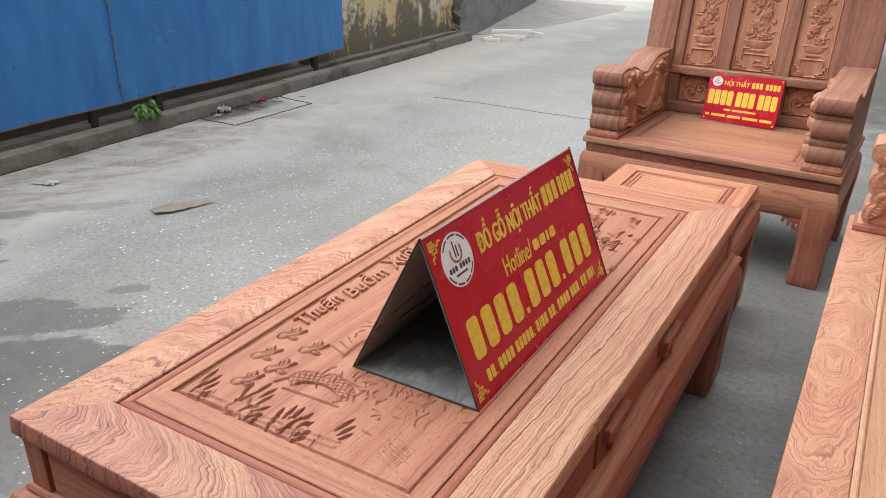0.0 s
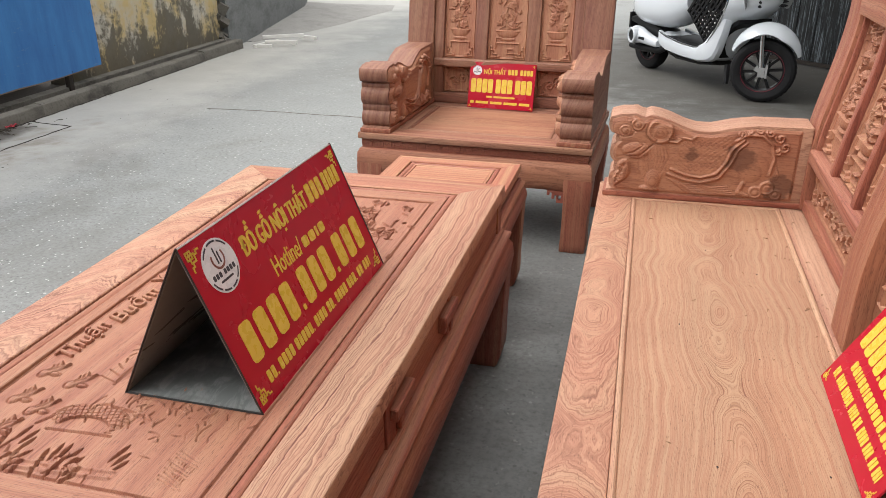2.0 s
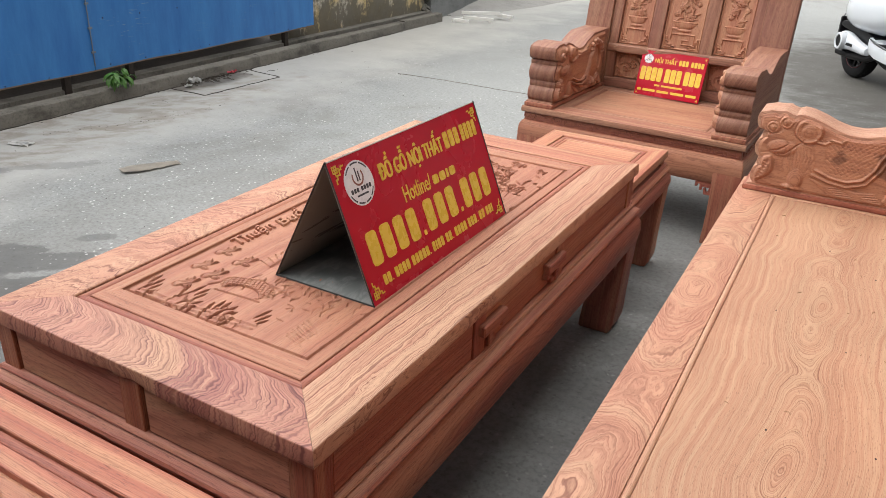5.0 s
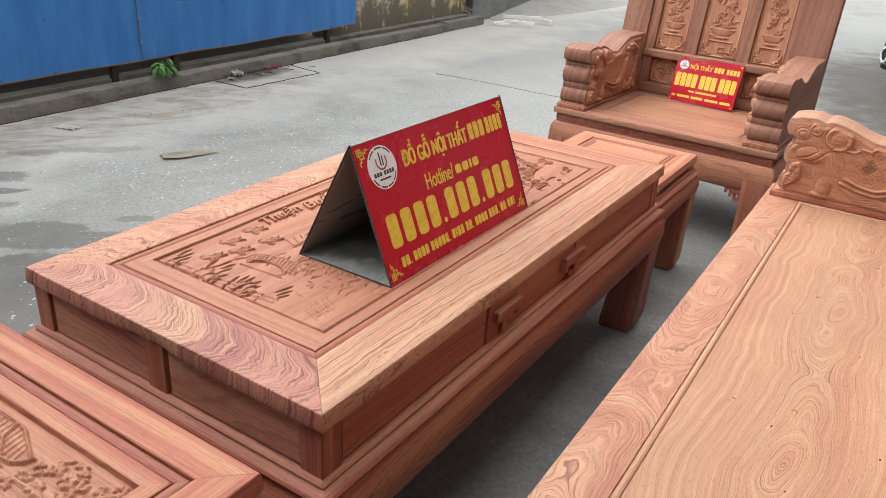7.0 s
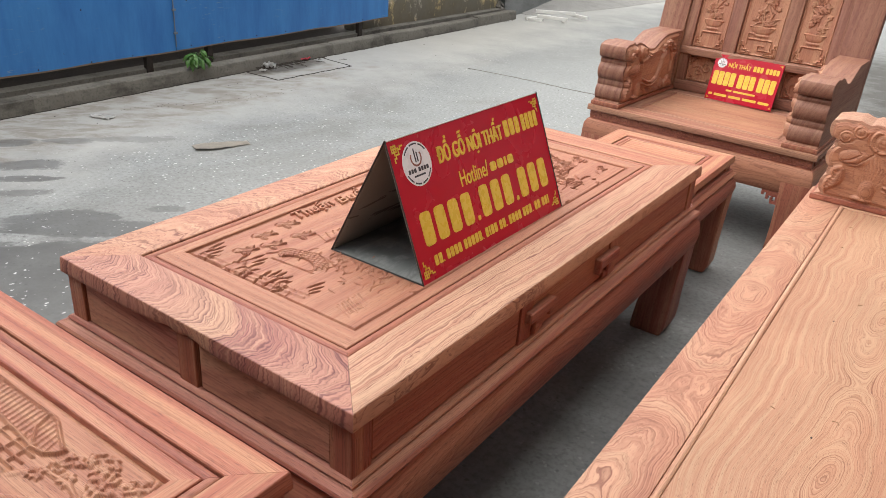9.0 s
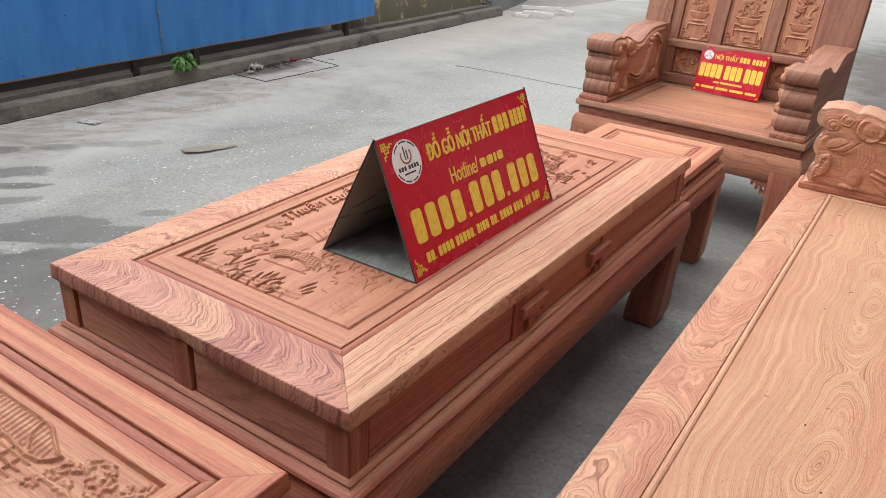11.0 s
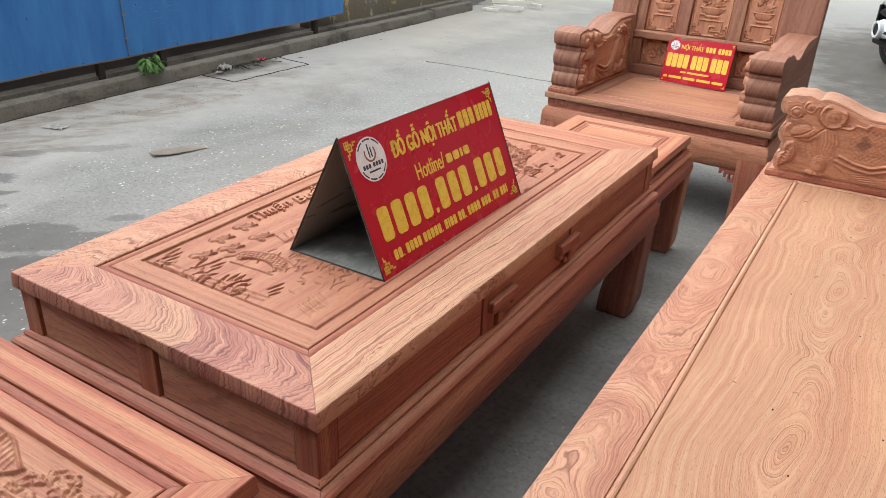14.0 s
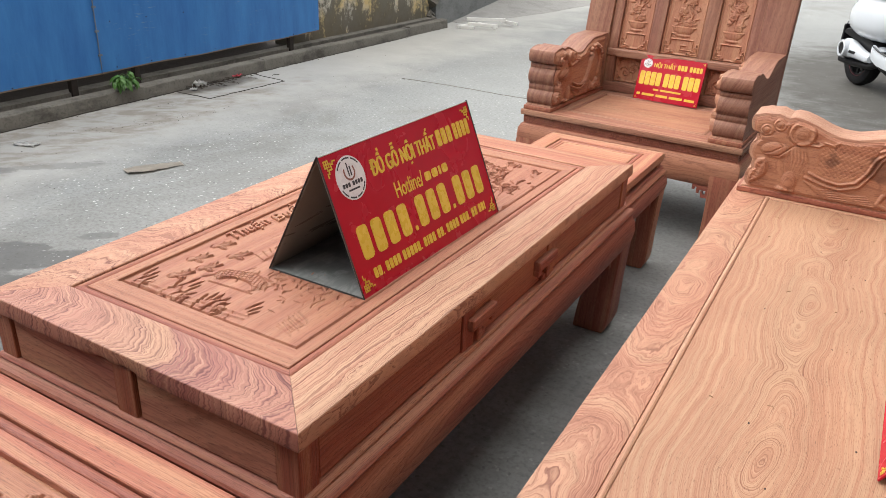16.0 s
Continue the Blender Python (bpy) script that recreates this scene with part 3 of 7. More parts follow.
def soften(bm, width, segments=2, above=30):
    """Rounds the edges that are sharper than that many degrees."""
    bmesh.ops.recalc_face_normals(bm, faces=bm.faces[:])
    sharp = [e for e in bm.edges if len(e.link_faces) == 2 and e.calc_face_angle(0) > radians(above)]
    bmesh.ops.bevel(bm, geom=sharp, offset=width, segments=segments, affect="EDGES", profile=0.6, clamp_overlap=True)


def tube(bm, pts, r, sides=8, closed=False):
    """A round bar along points; r: a radius, or one for each point."""
    pts = [Vector(p) for p in pts]
    loops = []
    n = len(pts)
    for i, p in enumerate(pts):
        a, b = (pts[i - 1] if i or closed else p), (pts[(i + 1) % n] if i < n - 1 or closed else p)
        d = (b - a).normalized()
        side = d.cross(Vector((0, 0, 1)) if abs(d.z) < 0.9 else Vector((0, 1, 0))).normalized()
        up = side.cross(d)
        rad = r if isinstance(r, (int, float)) else r[i]
        loops.append([p + rad * (math.cos(k * math.tau / sides) * side + math.sin(k * math.tau / sides) * up) for k in range(sides)])
    if closed:
        loops.append(loops[0])
    loft(bm, loops, not closed)


def lathe(bm, prof, n=24, m=None):
    """A body turned about its z axis from (radius, z)."""
    v = loft(bm, [[(r * math.cos(k * math.tau / n), r * math.sin(k * math.tau / n), z) for k in range(n)] for r, z in prof])
    if m is not None:
        bmesh.ops.transform(bm, matrix=m, verts=v)
    return v


def rail(bm, prof, hx, hy, side):
    """One mitred side (0 near, 1 right, 2 far, 3 left) of a frame round a rectangle; prof: (outwards, z)."""
    sx, sy = ((-1, 1, 1, -1), (-1, -1, 1, 1))
    a, b = side, (side + 1) % 4
    # A hair's gap stays open in each mitre.
    gx, gy = (0.0004, 0) if side in (0, 2) else (0, 0.0004)
    loft(bm, [[(sx[k] * (hx + o - gx), sy[k] * (hy + o - gy), z) for o, z in prof] for k in (a, b)])


def sheet(name, X, Y, Z, mat, parent, label=""):
    """A carved face as a grid of points."""
    n, k = X.shape
    verts = np.stack([X, Y, Z], -1).reshape(-1, 3)
    i = (np.arange(n - 1)[:, None] * k + np.arange(k - 1)[None, :]).ravel()
    faces = np.stack([i, i + 1, i + k + 1, i + k], -1)
    mesh = bpy.data.meshes.new(name)
    mesh.from_pydata(verts.tolist(), [], faces.tolist())
    mesh.update()
    return finish(name, mesh, mat, parent, label, True)


# ---- carving: heights over a face, from leaves, strokes and bosses ----
def leaf_h(U, V, x, y, deg, length, width, h):
    c, s = math.cos(radians(deg)), math.sin(radians(deg))
    a, b = ((U - x) * c + (V - y) * s) / length, (-(U - x) * s + (V - y) * c)
    half = width / 2 * np.sin(np.pi * np.clip(a, 0, 1) ** 0.8)
    ok = (a > 0) & (a < 1) & (np.abs(b) < half)
    vein = 1 - 0.35 * np.exp(-((b / (0.12 * width)) ** 2))
    return np.where(ok, h * vein * np.sqrt(np.clip(1 - (b / np.maximum(half, 1e-6)) ** 2, 0, 1)), 0.0)


def blade_h(U, V, x, y, deg, length, width, h):
    """A knife-cut blade: a slanting facet, shallow on one side and steep on the other."""
    c, s = math.cos(radians(deg)), math.sin(radians(deg))
    a, b = ((U - x) * c + (V - y) * s) / length, (-(U - x) * s + (V - y) * c)
    half = np.maximum(width / 2 * np.sin(np.pi * np.clip(a, 0, 1) ** 1.2) ** 0.8, 1e-6)
    side = b / half * (1 if c > 0 else -1)
    return np.where((a > 0) & (a < 1), h * np.clip((half - np.abs(b)) / 0.0014, 0, 1) * np.clip(0.62 - 0.38 * side, 0, 1), 0.0)


def line_h(U, V, pts, width, h):
    best = np.full(U.shape, 1e9)
    for (x0, y0), (x1, y1) in zip(pts, pts[1:]):
        dx, dy = x1 - x0, y1 - y0
        f = np.clip(((U - x0) * dx + (V - y0) * dy) / max(dx * dx + dy * dy, 1e-12), 0, 1)
        best = np.minimum(best, np.hypot(U - x0 - f * dx, V - y0 - f * dy))
    return h * np.clip(1.5 * (1 - best / (width / 2)), 0, 1)


def boss_h(U, V, x, y, rx, ry, h):
    return h * np.sqrt(np.clip(1 - ((U - x) / rx) ** 2 - ((V - y) / ry) ** 2, 0, 1))


def bar_h(U, V, x0, x1, y0, y1, h):
    d = np.minimum(np.minimum(U - x0, x1 - U), np.minimum(V - y0, y1 - V))
    return h * np.clip(d / 0.002, 0, 1)


def eased(H):
    """Rounds the stepped edges of cut shapes."""
    P = np.pad(H, 1, mode="edge")
    return (4 * P[1:-1, 1:-1] + 2 * (P[:-2, 1:-1] + P[2:, 1:-1] + P[1:-1, :-2] + P[1:-1, 2:]) + P[:-2, :-2] + P[2:, 2:] + P[:-2, 2:] + P[2:, :-2]) / 16


def curl(x, y, r, turns, start=0.0, sign=1, n=30):
    return [(x + r * (1 - 0.85 * k / n) * math.cos(start + sign * turns * math.tau * k / n), y + r * (1 - 0.85 * k / n) * math.sin(start + sign * turns * math.tau * k / n)) for k in range(n + 1)]


def flower_h(U, V, x, y, r, h, petals=6, turn=0.0):
    out = boss_h(U, V, x, y, r * 0.28, r * 0.28, h * 1.1)
    for k in range(petals):
        out = np.maximum(out, leaf_h(U, V, x, y, turn + k * 360 / petals, r, r * 0.75, h))
    return out


def key_corner(U, V, x, y, sx, sy, size, w, h):
    """A squared-spiral corner ornament."""
    pts = [(0, 0), (1, 0), (1, 0.45), (0.45, 0.45), (0.45, 1), (0, 1), (0, 0)]
    one = line_h(U, V, [(x + sx * a * size, y + sy * b * size) for a, b in pts], w, h)
    two = line_h(U, V, [(x + sx * a * size, y + sy * b * size) for a, b in ((1, 0.2), (1.5, 0.2), (1.5, 0), (1, 0))], w, h)
    three = line_h(U, V, [(x + sx * a * size, y + sy * b * size) for a, b in ((0.2, 1), (0.2, 1.5), (0, 1.5), (0, 1))], w, h)
    return np.maximum(np.maximum(one, two), three)


def grid(u0, u1, v0, v1, step):
    return np.meshgrid(np.linspace(u0, u1, max(2, int((u1 - u0) / step))), np.linspace(v0, v1, max(2, int((v1 - v0) / step))), indexing="ij")


# ---- print on boards ----
def text_mesh(name, body, mat, parent, face, x, y, width, height, depth=0.0008, label="", shear=0.0, bold=0.022):
    """Letters that fill a box on a face; face: the matrix of its lower left corner."""
    cu = bpy.data.curves.new(name, "FONT")
    cu.body, cu.resolution_u, cu.shear = body, 3, shear
    tmp = new(name, cu)
    got = bpy.data.meshes.new_from_object(tmp.evaluated_get(bpy.context.evaluated_depsgraph_get()))
    bpy.data.objects.remove(tmp)
    bm = bmesh.new()
    bm.from_mesh(got)
    bpy.data.meshes.remove(got)
    xs, ys = [v.co.x for v in bm.verts], [v.co.y for v in bm.verts]
    kx, ky = width / (max(xs) - min(xs)), height / (max(ys) - min(ys))
    lo = (min(xs), min(ys))
    for v in bm.verts:
        v.co = Vector((x + (v.co.x - lo[0]) * kx, y + (v.co.y - lo[1]) * ky, depth * 0.5))
    ext = bmesh.ops.extrude_face_region(bm, geom=bm.faces[:])
    bmesh.ops.translate(bm, verts=[g for g in ext["geom"] if isinstance(g, bmesh.types.BMVert)], vec=(0, 0, depth * 0.5))
    if bold:
        # A heavier face: the same letters again, shifted a little and sunk a hair.
        for k, dx in enumerate((-bold, bold)):
            twin = bmesh.ops.duplicate(bm, geom=bm.verts[:] + bm.edges[:] + bm.faces[:] if k == 0 else first)
            if k == 0:
                first = [g for g in bm.verts[:] + bm.edges[:] + bm.faces[:] if g not in set(twin["geom"])]
            bmesh.ops.translate(bm, verts=[g for g in twin["geom"] if isinstance(g, bmesh.types.BMVert)], vec=(dx * height, 0.2 * dx * height, -depth * 0.08 * (k + 1)))
    bmesh.ops.transform(bm, matrix=face, verts=bm.verts[:])
    return part(name, bm, mat, parent, label, False)


def bar(name, mat, parent, face, x0, x1, y0, y1, depth=0.0008, corner=0.25):
    """A plain printed bar with rounded ends."""
    bm = bmesh.new()
    r = min(x1 - x0, y1 - y0) * corner
    pts = [(cx + r * math.cos(radians(a)), cy + r * math.sin(radians(a)))
           for cx, cy, a0 in ((x1 - r, y1 - r, 0), (x0 + r, y1 - r, 90), (x0 + r, y0 + r, 180), (x1 - r, y0 + r, 270)) for a in (a0, a0 + 45, a0 + 90)]
    prism(bm, pts, depth * 0.4, depth, "z")
    bmesh.ops.transform(bm, matrix=face, verts=bm.verts[:])
    return part(name, bm, mat, parent, "", False)


def bars(name, mat, parent, face, x0, x1, y0, y1, widths, gap):
    """A row of plain bars in the given proportions."""
    total = sum(abs(w) for w in widths) + gap * (len(widths) - 1)
    x = x0
    for w in widths:
        k = (x1 - x0) / total
        if w > 0:
            bar(name, mat, parent, face, x, x + w * k, y0, y0 + min(y1 - y0, w * k) if w == 0.3 else y1)
        x += (abs(w) + gap) * k


def disc(name, mat, parent, face, x, y, r, depth, n=40, inner=0.0, a0=0.0, a1=360.0):
    bm = bmesh.new()
    if inner:
        steps = [radians(a0 + (a1 - a0) * k / n) for k in range(n + 1)]
        rows = [[bm.verts.new((x + q * math.cos(a), y + q * math.sin(a), depth)) for a in steps] for q in (inner, r)]
        for i in range(n):
            bm.faces.new((rows[0][i], rows[0][i + 1], rows[1][i + 1], rows[1][i]))
    else:
        prism(bm, [(x + r * math.cos(k * math.tau / n), y + r * math.sin(k * math.tau / n)) for k in range(n)], depth * 0.3, depth, "z")
    bmesh.ops.transform(bm, matrix=face, verts=bm.verts[:])
    return part(name, bm, mat, parent, "", False)


def corner_mark(parent, face, x, y, sx, sy, s):
    """A small yellow fret in a board's corner."""
    bm = bmesh.new()
    w = s * 0.055
    runs = [[(0, 0), (0.42, 0), (0.42, 0.42), (0, 0.42), (0, 0)], [(0.21, 0), (0.21, 0.62), (0.62, 0.62), (0.62, 0.21), (0, 0.21)],
            [(0.62, 0.3), (0.85, 0.3), (0.85, 0.12), (1.1, 0.12)], [(0.3, 0.62), (0.3, 0.85), (0.12, 0.85), (0.12, 1.1)]]
    for run in runs:
        for (a, b), (c, d) in zip(run, run[1:]):
            x0, x1 = sorted((x + sx * a * s, x + sx * c * s))
            y0, y1 = sorted((y + sy * b * s, y + sy * d * s))
            box(bm, x0 - w, x1 + w, y0 - w, y1 + w, 0.0003, 0.0007)
    bmesh.ops.transform(bm, matrix=face, verts=bm.verts[:])
    return part("corner_ornament", bm, M_YELLOW, parent, "", False)


def face_matrix(origin, along, up):
    """A frame with x along, y up the board and z out of it."""
    o, a = Vector(origin), Vector(along).normalized()
    u = (Vector(up) - a * a.dot(Vector(up))).normalized()
    n = a.cross(u)
    return Matrix(((a.x, u.x, n.x, o.x), (a.y, u.y, n.y, o.y), (a.z, u.z, n.z, o.z), (0, 0, 0, 1)))


def badge(parent, face, x, y, r):
    """The round white mark on a board, its emblem and lettering as plain shapes."""
    disc("badge", M_WHITE, parent, face, x, y, r, 0.0007)
    for a0, a1 in ((35, 68), (74, 108), (114, 145), (205, 235), (241, 268), (274, 300), (306, 335)):
        disc("badge_lettering", M_INK, parent, face, x, y, r * 0.93, 0.0009, 6, r * 0.86, a0, a1)
    disc("badge_emblem", M_BROWNINK, parent, face, x, y + r * 0.28, r * 0.40, 0.0009, 24, r * 0.31, 150, 395)
    bar("badge_emblem", M_INK, parent, face, x - 0.10 * r, x - 0.02 * r, y + 0.08 * r, y + 0.70 * r, 0.0010)
    bar("badge_emblem", M_INK, parent, face, x + 0.06 * r, x + 0.14 * r, y + 0.08 * r, y + 0.52 * r, 0.0010)
    bars("badge_lettering", M_INK, parent, face, x - 0.72 * r, x + 0.72 * r, y - 0.36 * r, y - 0.16 * r, (1, 1, 1, -0.5, 1, 1, 1, 1), 0.25)
    bar("badge_lettering", M_INK, parent, face, x - 0.40 * r, x + 0.40 * r, y - 0.56 * r, y - 0.48 * r, 0.0009)


DIGITS = (1, 1, 1, 1, 0.3, 1, 1, 1, 0.3, 1, 1, 1)


WORDS = (1, 1, 0.3, -0.4, 1, 1, 1, 1, -0.4, 1, 1, 1, 1, 1, 0.3, -0.4, 1, 0.5, 1, 1, -0.4, 1, 1, 0.3, -0.4, 1, 1, 1, 1, -0.4, 1, 1, 1, 0.3, -0.4, 1, 1, -0.4, 1, 1, 0.5)


def board(parent, face, w, h, thick, name="board"):
    bm = bmesh.new()
    box(bm, 0, w, 0, h, -thick, 0)
    soften(bm, 0.0006, 1)
    bmesh.ops.transform(bm, matrix=face, verts=bm.verts[:])
    return part(name, bm, M_RED, parent, "", False)


# ---- the setting ----
def kerb_x(y):
    """The foot of the kerb, which runs a little askew to the furniture."""
    return -3.64 - 0.0335 * y


def build_setting():
    bm = bmesh.new()
    n = 24
    xs = [-90 + 180 * i / n for i in range(n + 1)]
    rows = [[bm.verts.new((x, y, 0)) for x in xs] for y in xs]
    for a, b in zip(rows, rows[1:]):
        for i in range(n):
            bm.faces.new((a[i], a[i + 1], b[i + 1], b[i]))
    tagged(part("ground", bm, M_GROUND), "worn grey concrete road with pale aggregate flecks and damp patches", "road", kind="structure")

    # Kerb: uneven blocks cast end to end.
    rng = random.Random(4)
    kerb = thing("kerb", Matrix(), "low dirty concrete kerb along a fence and an old wall", "kerb", kind="structure")
    y = -3.0
    while y < 7.0:
        length = min(rng.uniform(0.9, 1.4), 7.12 - y)
        bm = bmesh.new()
        h = 0.088 + rng.uniform(-0.006, 0.006)
        k = max(2, int(length / 0.07))
        loops = []
        for i in range(k + 1):
            yy = y + 0.0003 + (length - 0.0006) * i / k
            x, w = kerb_x(yy), rng.uniform(-0.003, 0.003)
            e = rng.choice((0.005, 0.006, 0.007, 0.010))
            loops.append([(x + 0.006 + w, yy, -0.02), (x + 0.005 + w, yy, 0.03), (x + w, yy, h - e), (x - e + w, yy, h), (x - 0.078, yy, h + 0.004), (x - 0.078, yy, -0.02)])
        loft(bm, loops)
        part("kerb_block", bm, M_KERB, kerb)
        y += length
    # The ledge behind the kerb.
    bm = bmesh.new()
    loft(bm, [[(kerb_x(yy) - 0.115, yy, -0.02), (kerb_x(yy) - 0.115, yy, 0.108), (kerb_x(yy) - 0.20, yy, 0.114), (kerb_x(yy) - 0.20, yy, -0.02)] for yy in (-3.0, -1.0, 1.0, 2.0, 3.0, 4.0, 4.7, 5.3, 6.0, 7.05)])
    part("ledge", bm, M_KERB, kerb)
    bm = bmesh.new()
    loops = []
    for i in range(60):
        yy = -3 + 7.9 * i / 59
        r = [rng.uniform(-0.012, 0.012) for _ in range(3)]
        loops.append([(kerb_x(yy) - 0.079, yy, -0.02), (kerb_x(yy) - 0.079, yy, 0.076 + 0.4 * r[0]), (kerb_x(yy) - 0.26, yy, 0.080 + 0.5 * r[1]), (kerb_x(yy) - 0.50, yy, 0.10 + r[2]), (kerb_x(yy) - 0.55, yy, -0.02)])
    loft(bm, loops)
    part("earth_bed", bm, M_SOIL, kerb, "dark bare earth under the fence")

    # The old wall, whole height, with a broken end.
    def wall(name, pts, thick, height, mat, label):
        bm = bmesh.new()
        loops = []
        for i, (x, y) in enumerate(pts):
            a, b = Vector(pts[max(0, i - 1)]), Vector(pts[min(len(pts) - 1, i + 1)])
            d = (b - a).normalized()
            nx, ny = -d.y * thick, d.x * thick
            loops.append([(x, y, -0.02), (x, y, height), (x + nx, y + ny, height), (x + nx, y + ny, -0.02)])
        loft(bm, loops)
        soften(bm, 0.012, 2, 50)
        return tagged(part(name, bm, mat), label, "wall", kind="structure")

    wall("wall_old", [(kerb_x(y) - 0.19, y) for y in (4.60, 5.4, 6.2, 7.02)], 0.22, 2.7, M_PLASTER, "old yellow plastered wall blotched with black mould")
    wall("wall_behind_fence", [(kerb_x(y) - 0.52, y) for y in (-3.0, 1.0, 4.59)], 0.2, 2.4, M_SOIL, "dark damp wall behind the sheet fence")
    wall("wall_grey", [(-4.02, 7.10), (-4.10, 8.0), (-4.30, 9.2), (-4.52, 10.2), (-4.75, 10.8), (-5.2, 11.3), (-6.6, 11.9)], 0.2, 2.7, M_RENDER, "smooth grey cement rendered wall beside the road")
    # The broken end of the old wall, where render has fallen away.
    bm = bmesh.new()
    for i in range(26):
        z = rng.uniform(0.02, 0.9)
        y, s = 7.03 + rng.uniform(-0.03, 0.06), rng.uniform(0.02, 0.06)
        box(bm, -s, s, -s * 0.6, s * 0.6, -s, s, pose(kerb_x(y) - 0.18 + rng.uniform(-0.05, 0.02), y, z, rng.uniform(0, 90), rng.uniform(0, 90), rng.uniform(0, 90)))
    tagged(part("broken_masonry", bm, M_KERB, smooth=False), "broken masonry edge where the old wall ends", "wall", kind="structure")
    # A low bank of cement smoothed against the foot of the grey wall.
    bm = bmesh.new()
    loops = []
    for x, y, w, h in ((-4.02, 7.55, 0.05, 0.01), (-4.10, 8.2, 0.35, 0.06), (-4.28, 9.2, 0.7, 0.10), (-4.5, 10.2, 1.0, 0.12), (-4.72, 10.9, 1.3, 0.10), (-5.1, 11.6, 1.5, 0.01)):
        loops.append([(x - 0.1, y, -0.05), (x - 0.1, y, h), (x + w * 0.3, y, h * 0.75), (x + w * 0.7, y, h * 0.25), (x + w, y, 0.002), (x + w, y, -0.05)])
    loft(bm, loops)
    tagged(part("cement_bank", bm, make_cement("pale_cement", (0.27, 0.26, 0.245), (0.36, 0.355, 0.335), amount=0.3)), "pale cement bank smoothed against the wall foot", "ground", kind="structure")

    # Fence of blue sheets on short iron feet.
    fence = thing("fence", Matrix(), "blue painted sheet steel fence standing on a kerb", "fence")
    tilt = 0.004
    for k, (y0, y1) in enumerate(((-2.9, -0.4), (-0.395, 2.50), (2.505, 4.83))):
        bm = bmesh.new()
        loops = []
        m = 22
        for i in range(m + 1):
            y = y0 + (y1 - y0) * i / m
            x = kerb_x(y) - 0.085 + 0.005 * math.sin(3.1 * y + k) + 0.003 * k
            z0 = 0.190 + tilt * y + 0.003 * math.sin(7 * y)
            loops.append([(x, y, z0), (x + 0.004 * math.sin(2 * y), y, 1.1), (x, y, 2.2), (x - 0.003, y, 2.2), (x - 0.003 + 0.004 * math.sin(2 * y), y, 1.1), (x - 0.003, y, z0)])
        loft(bm, loops)
        panel = part("sheet_panel", bm, M_BLUE, fence)
        bm = bmesh.new()
        loft(bm, [[(p[0][0] + a, p[0][1], p[0][2] + z) for a, z in ((0.0015, -0.001), (0.0015, 0.005 + 0.004 * rng.random()), (0.0005, 0.006), (0.0005, -0.001))] for p in loops])
        part("bottom_edge", bm, M_RUST, panel, "rusted bare lower edge")
        bm = bmesh.new()
        for j in range(int((y1 - y0) / 0.31)):
            for z in (0.215 + tilt * y0, 0.52, 0.86):
                if z > 0.3 and rng.random() < 0.5:
                    continue
                y = y0 + 0.1 + 0.31 * j + rng.uniform(-0.03, 0.03)
                lathe(bm, ((0.0045, 0.0), (0.004, 0.002), (0.002, 0.003)), 8, pose(kerb_x(y) - 0.083 + 0.004, y, z, 0, 90, 0))
        tagged(part("rivets", bm, M_IRON, panel, "rusty rivet heads"), kind="stuff")
    bm = bmesh.new()
    for y in (2.5,):
        x = kerb_x(y) - 0.074
        box(bm, x - 0.002, x + 0.002, y - 0.003, y + 0.003, 0.23, 2.2)
        for z in (0.32, 0.47, 0.62, 0.80, 0.98):
            box(bm, x, x + 0.008, y - 0.014, y + 0.014, z - 0.006, z + 0.006)
    part("seam_strip", bm, M_SEAM, fence, "thin dusty seam strip")
    for y in (0.35, 2.30, 2.80, 4.46):
        bm = bmesh.new()
        x = kerb_x(y) - 0.094
        box(bm, x - 0.045, x - 0.003, y - 0.022, y + 0.022, 0.075, 0.36)
        soften(bm, 0.004)
        part("post", bm, M_IRON, fence, "short rusty iron foot")

    # Weathered boards of a gate behind the scooter.
    gate = thing("gate", pose(1.42, 7.76, 0, 0, 0, -45), "dark weathered board gate with pale vertical streaks", "gate")
    for i in range(9):
        bm = bmesh.new()
        w = 0.20
        box(bm, i * w + 0.003, i * w + w - 0.003, rng.uniform(-0.006, 0.0), 0.03, 0.045, 2.3)
        soften(bm, 0.004, 1)
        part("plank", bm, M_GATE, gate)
    bm = bmesh.new()
    box(bm, -0.02, 1.85, -0.025, 0.03, 0.012, 0.045)
    part("bottom_rail", bm, M_IRON, gate)
    bm = bmesh.new()
    box(bm, -0.02, 1.85, 0.03, 0.06, 1.9, 2.0)
    part("top_rail", bm, M_IRON, gate)

    # Joints and cracks in the road: raised lips of broken cement.
    def crack(pts, w, label, mat=M_SOIL):
        bm = bmesh.new()
        for (x0, y0), (x1, y1) in zip(pts, pts[1:]):
            d = Vector((x1 - x0, y1 - y0, 0))
            nrm = Vector((-d.y, d.x, 0)).normalized()
            steps = max(2, int(d.length / 0.05))
            loops = []
            for i in range(steps + 1):
                p = Vector((x0, y0, 0)) + d * i / steps + nrm * rng.uniform(-0.006, 0.006)
                q = w * rng.uniform(0.5, 1.2)
                loops.append([p - nrm * q + Vector((0, 0, -0.002)), p + Vector((0, 0, 0.0045)), p + nrm * q + Vector((0, 0, -0.002))])
            loft(bm, loops)
        return tagged(part("road_joint", bm, mat), label, "crack", kind="structure")

    crack([(-3.79, 3.83), (-3.387, 3.785), (-3.40, 3.03), (-3.72, 3.02)], 0.0065, "dark joint round a cement drain cover beside the kerb")
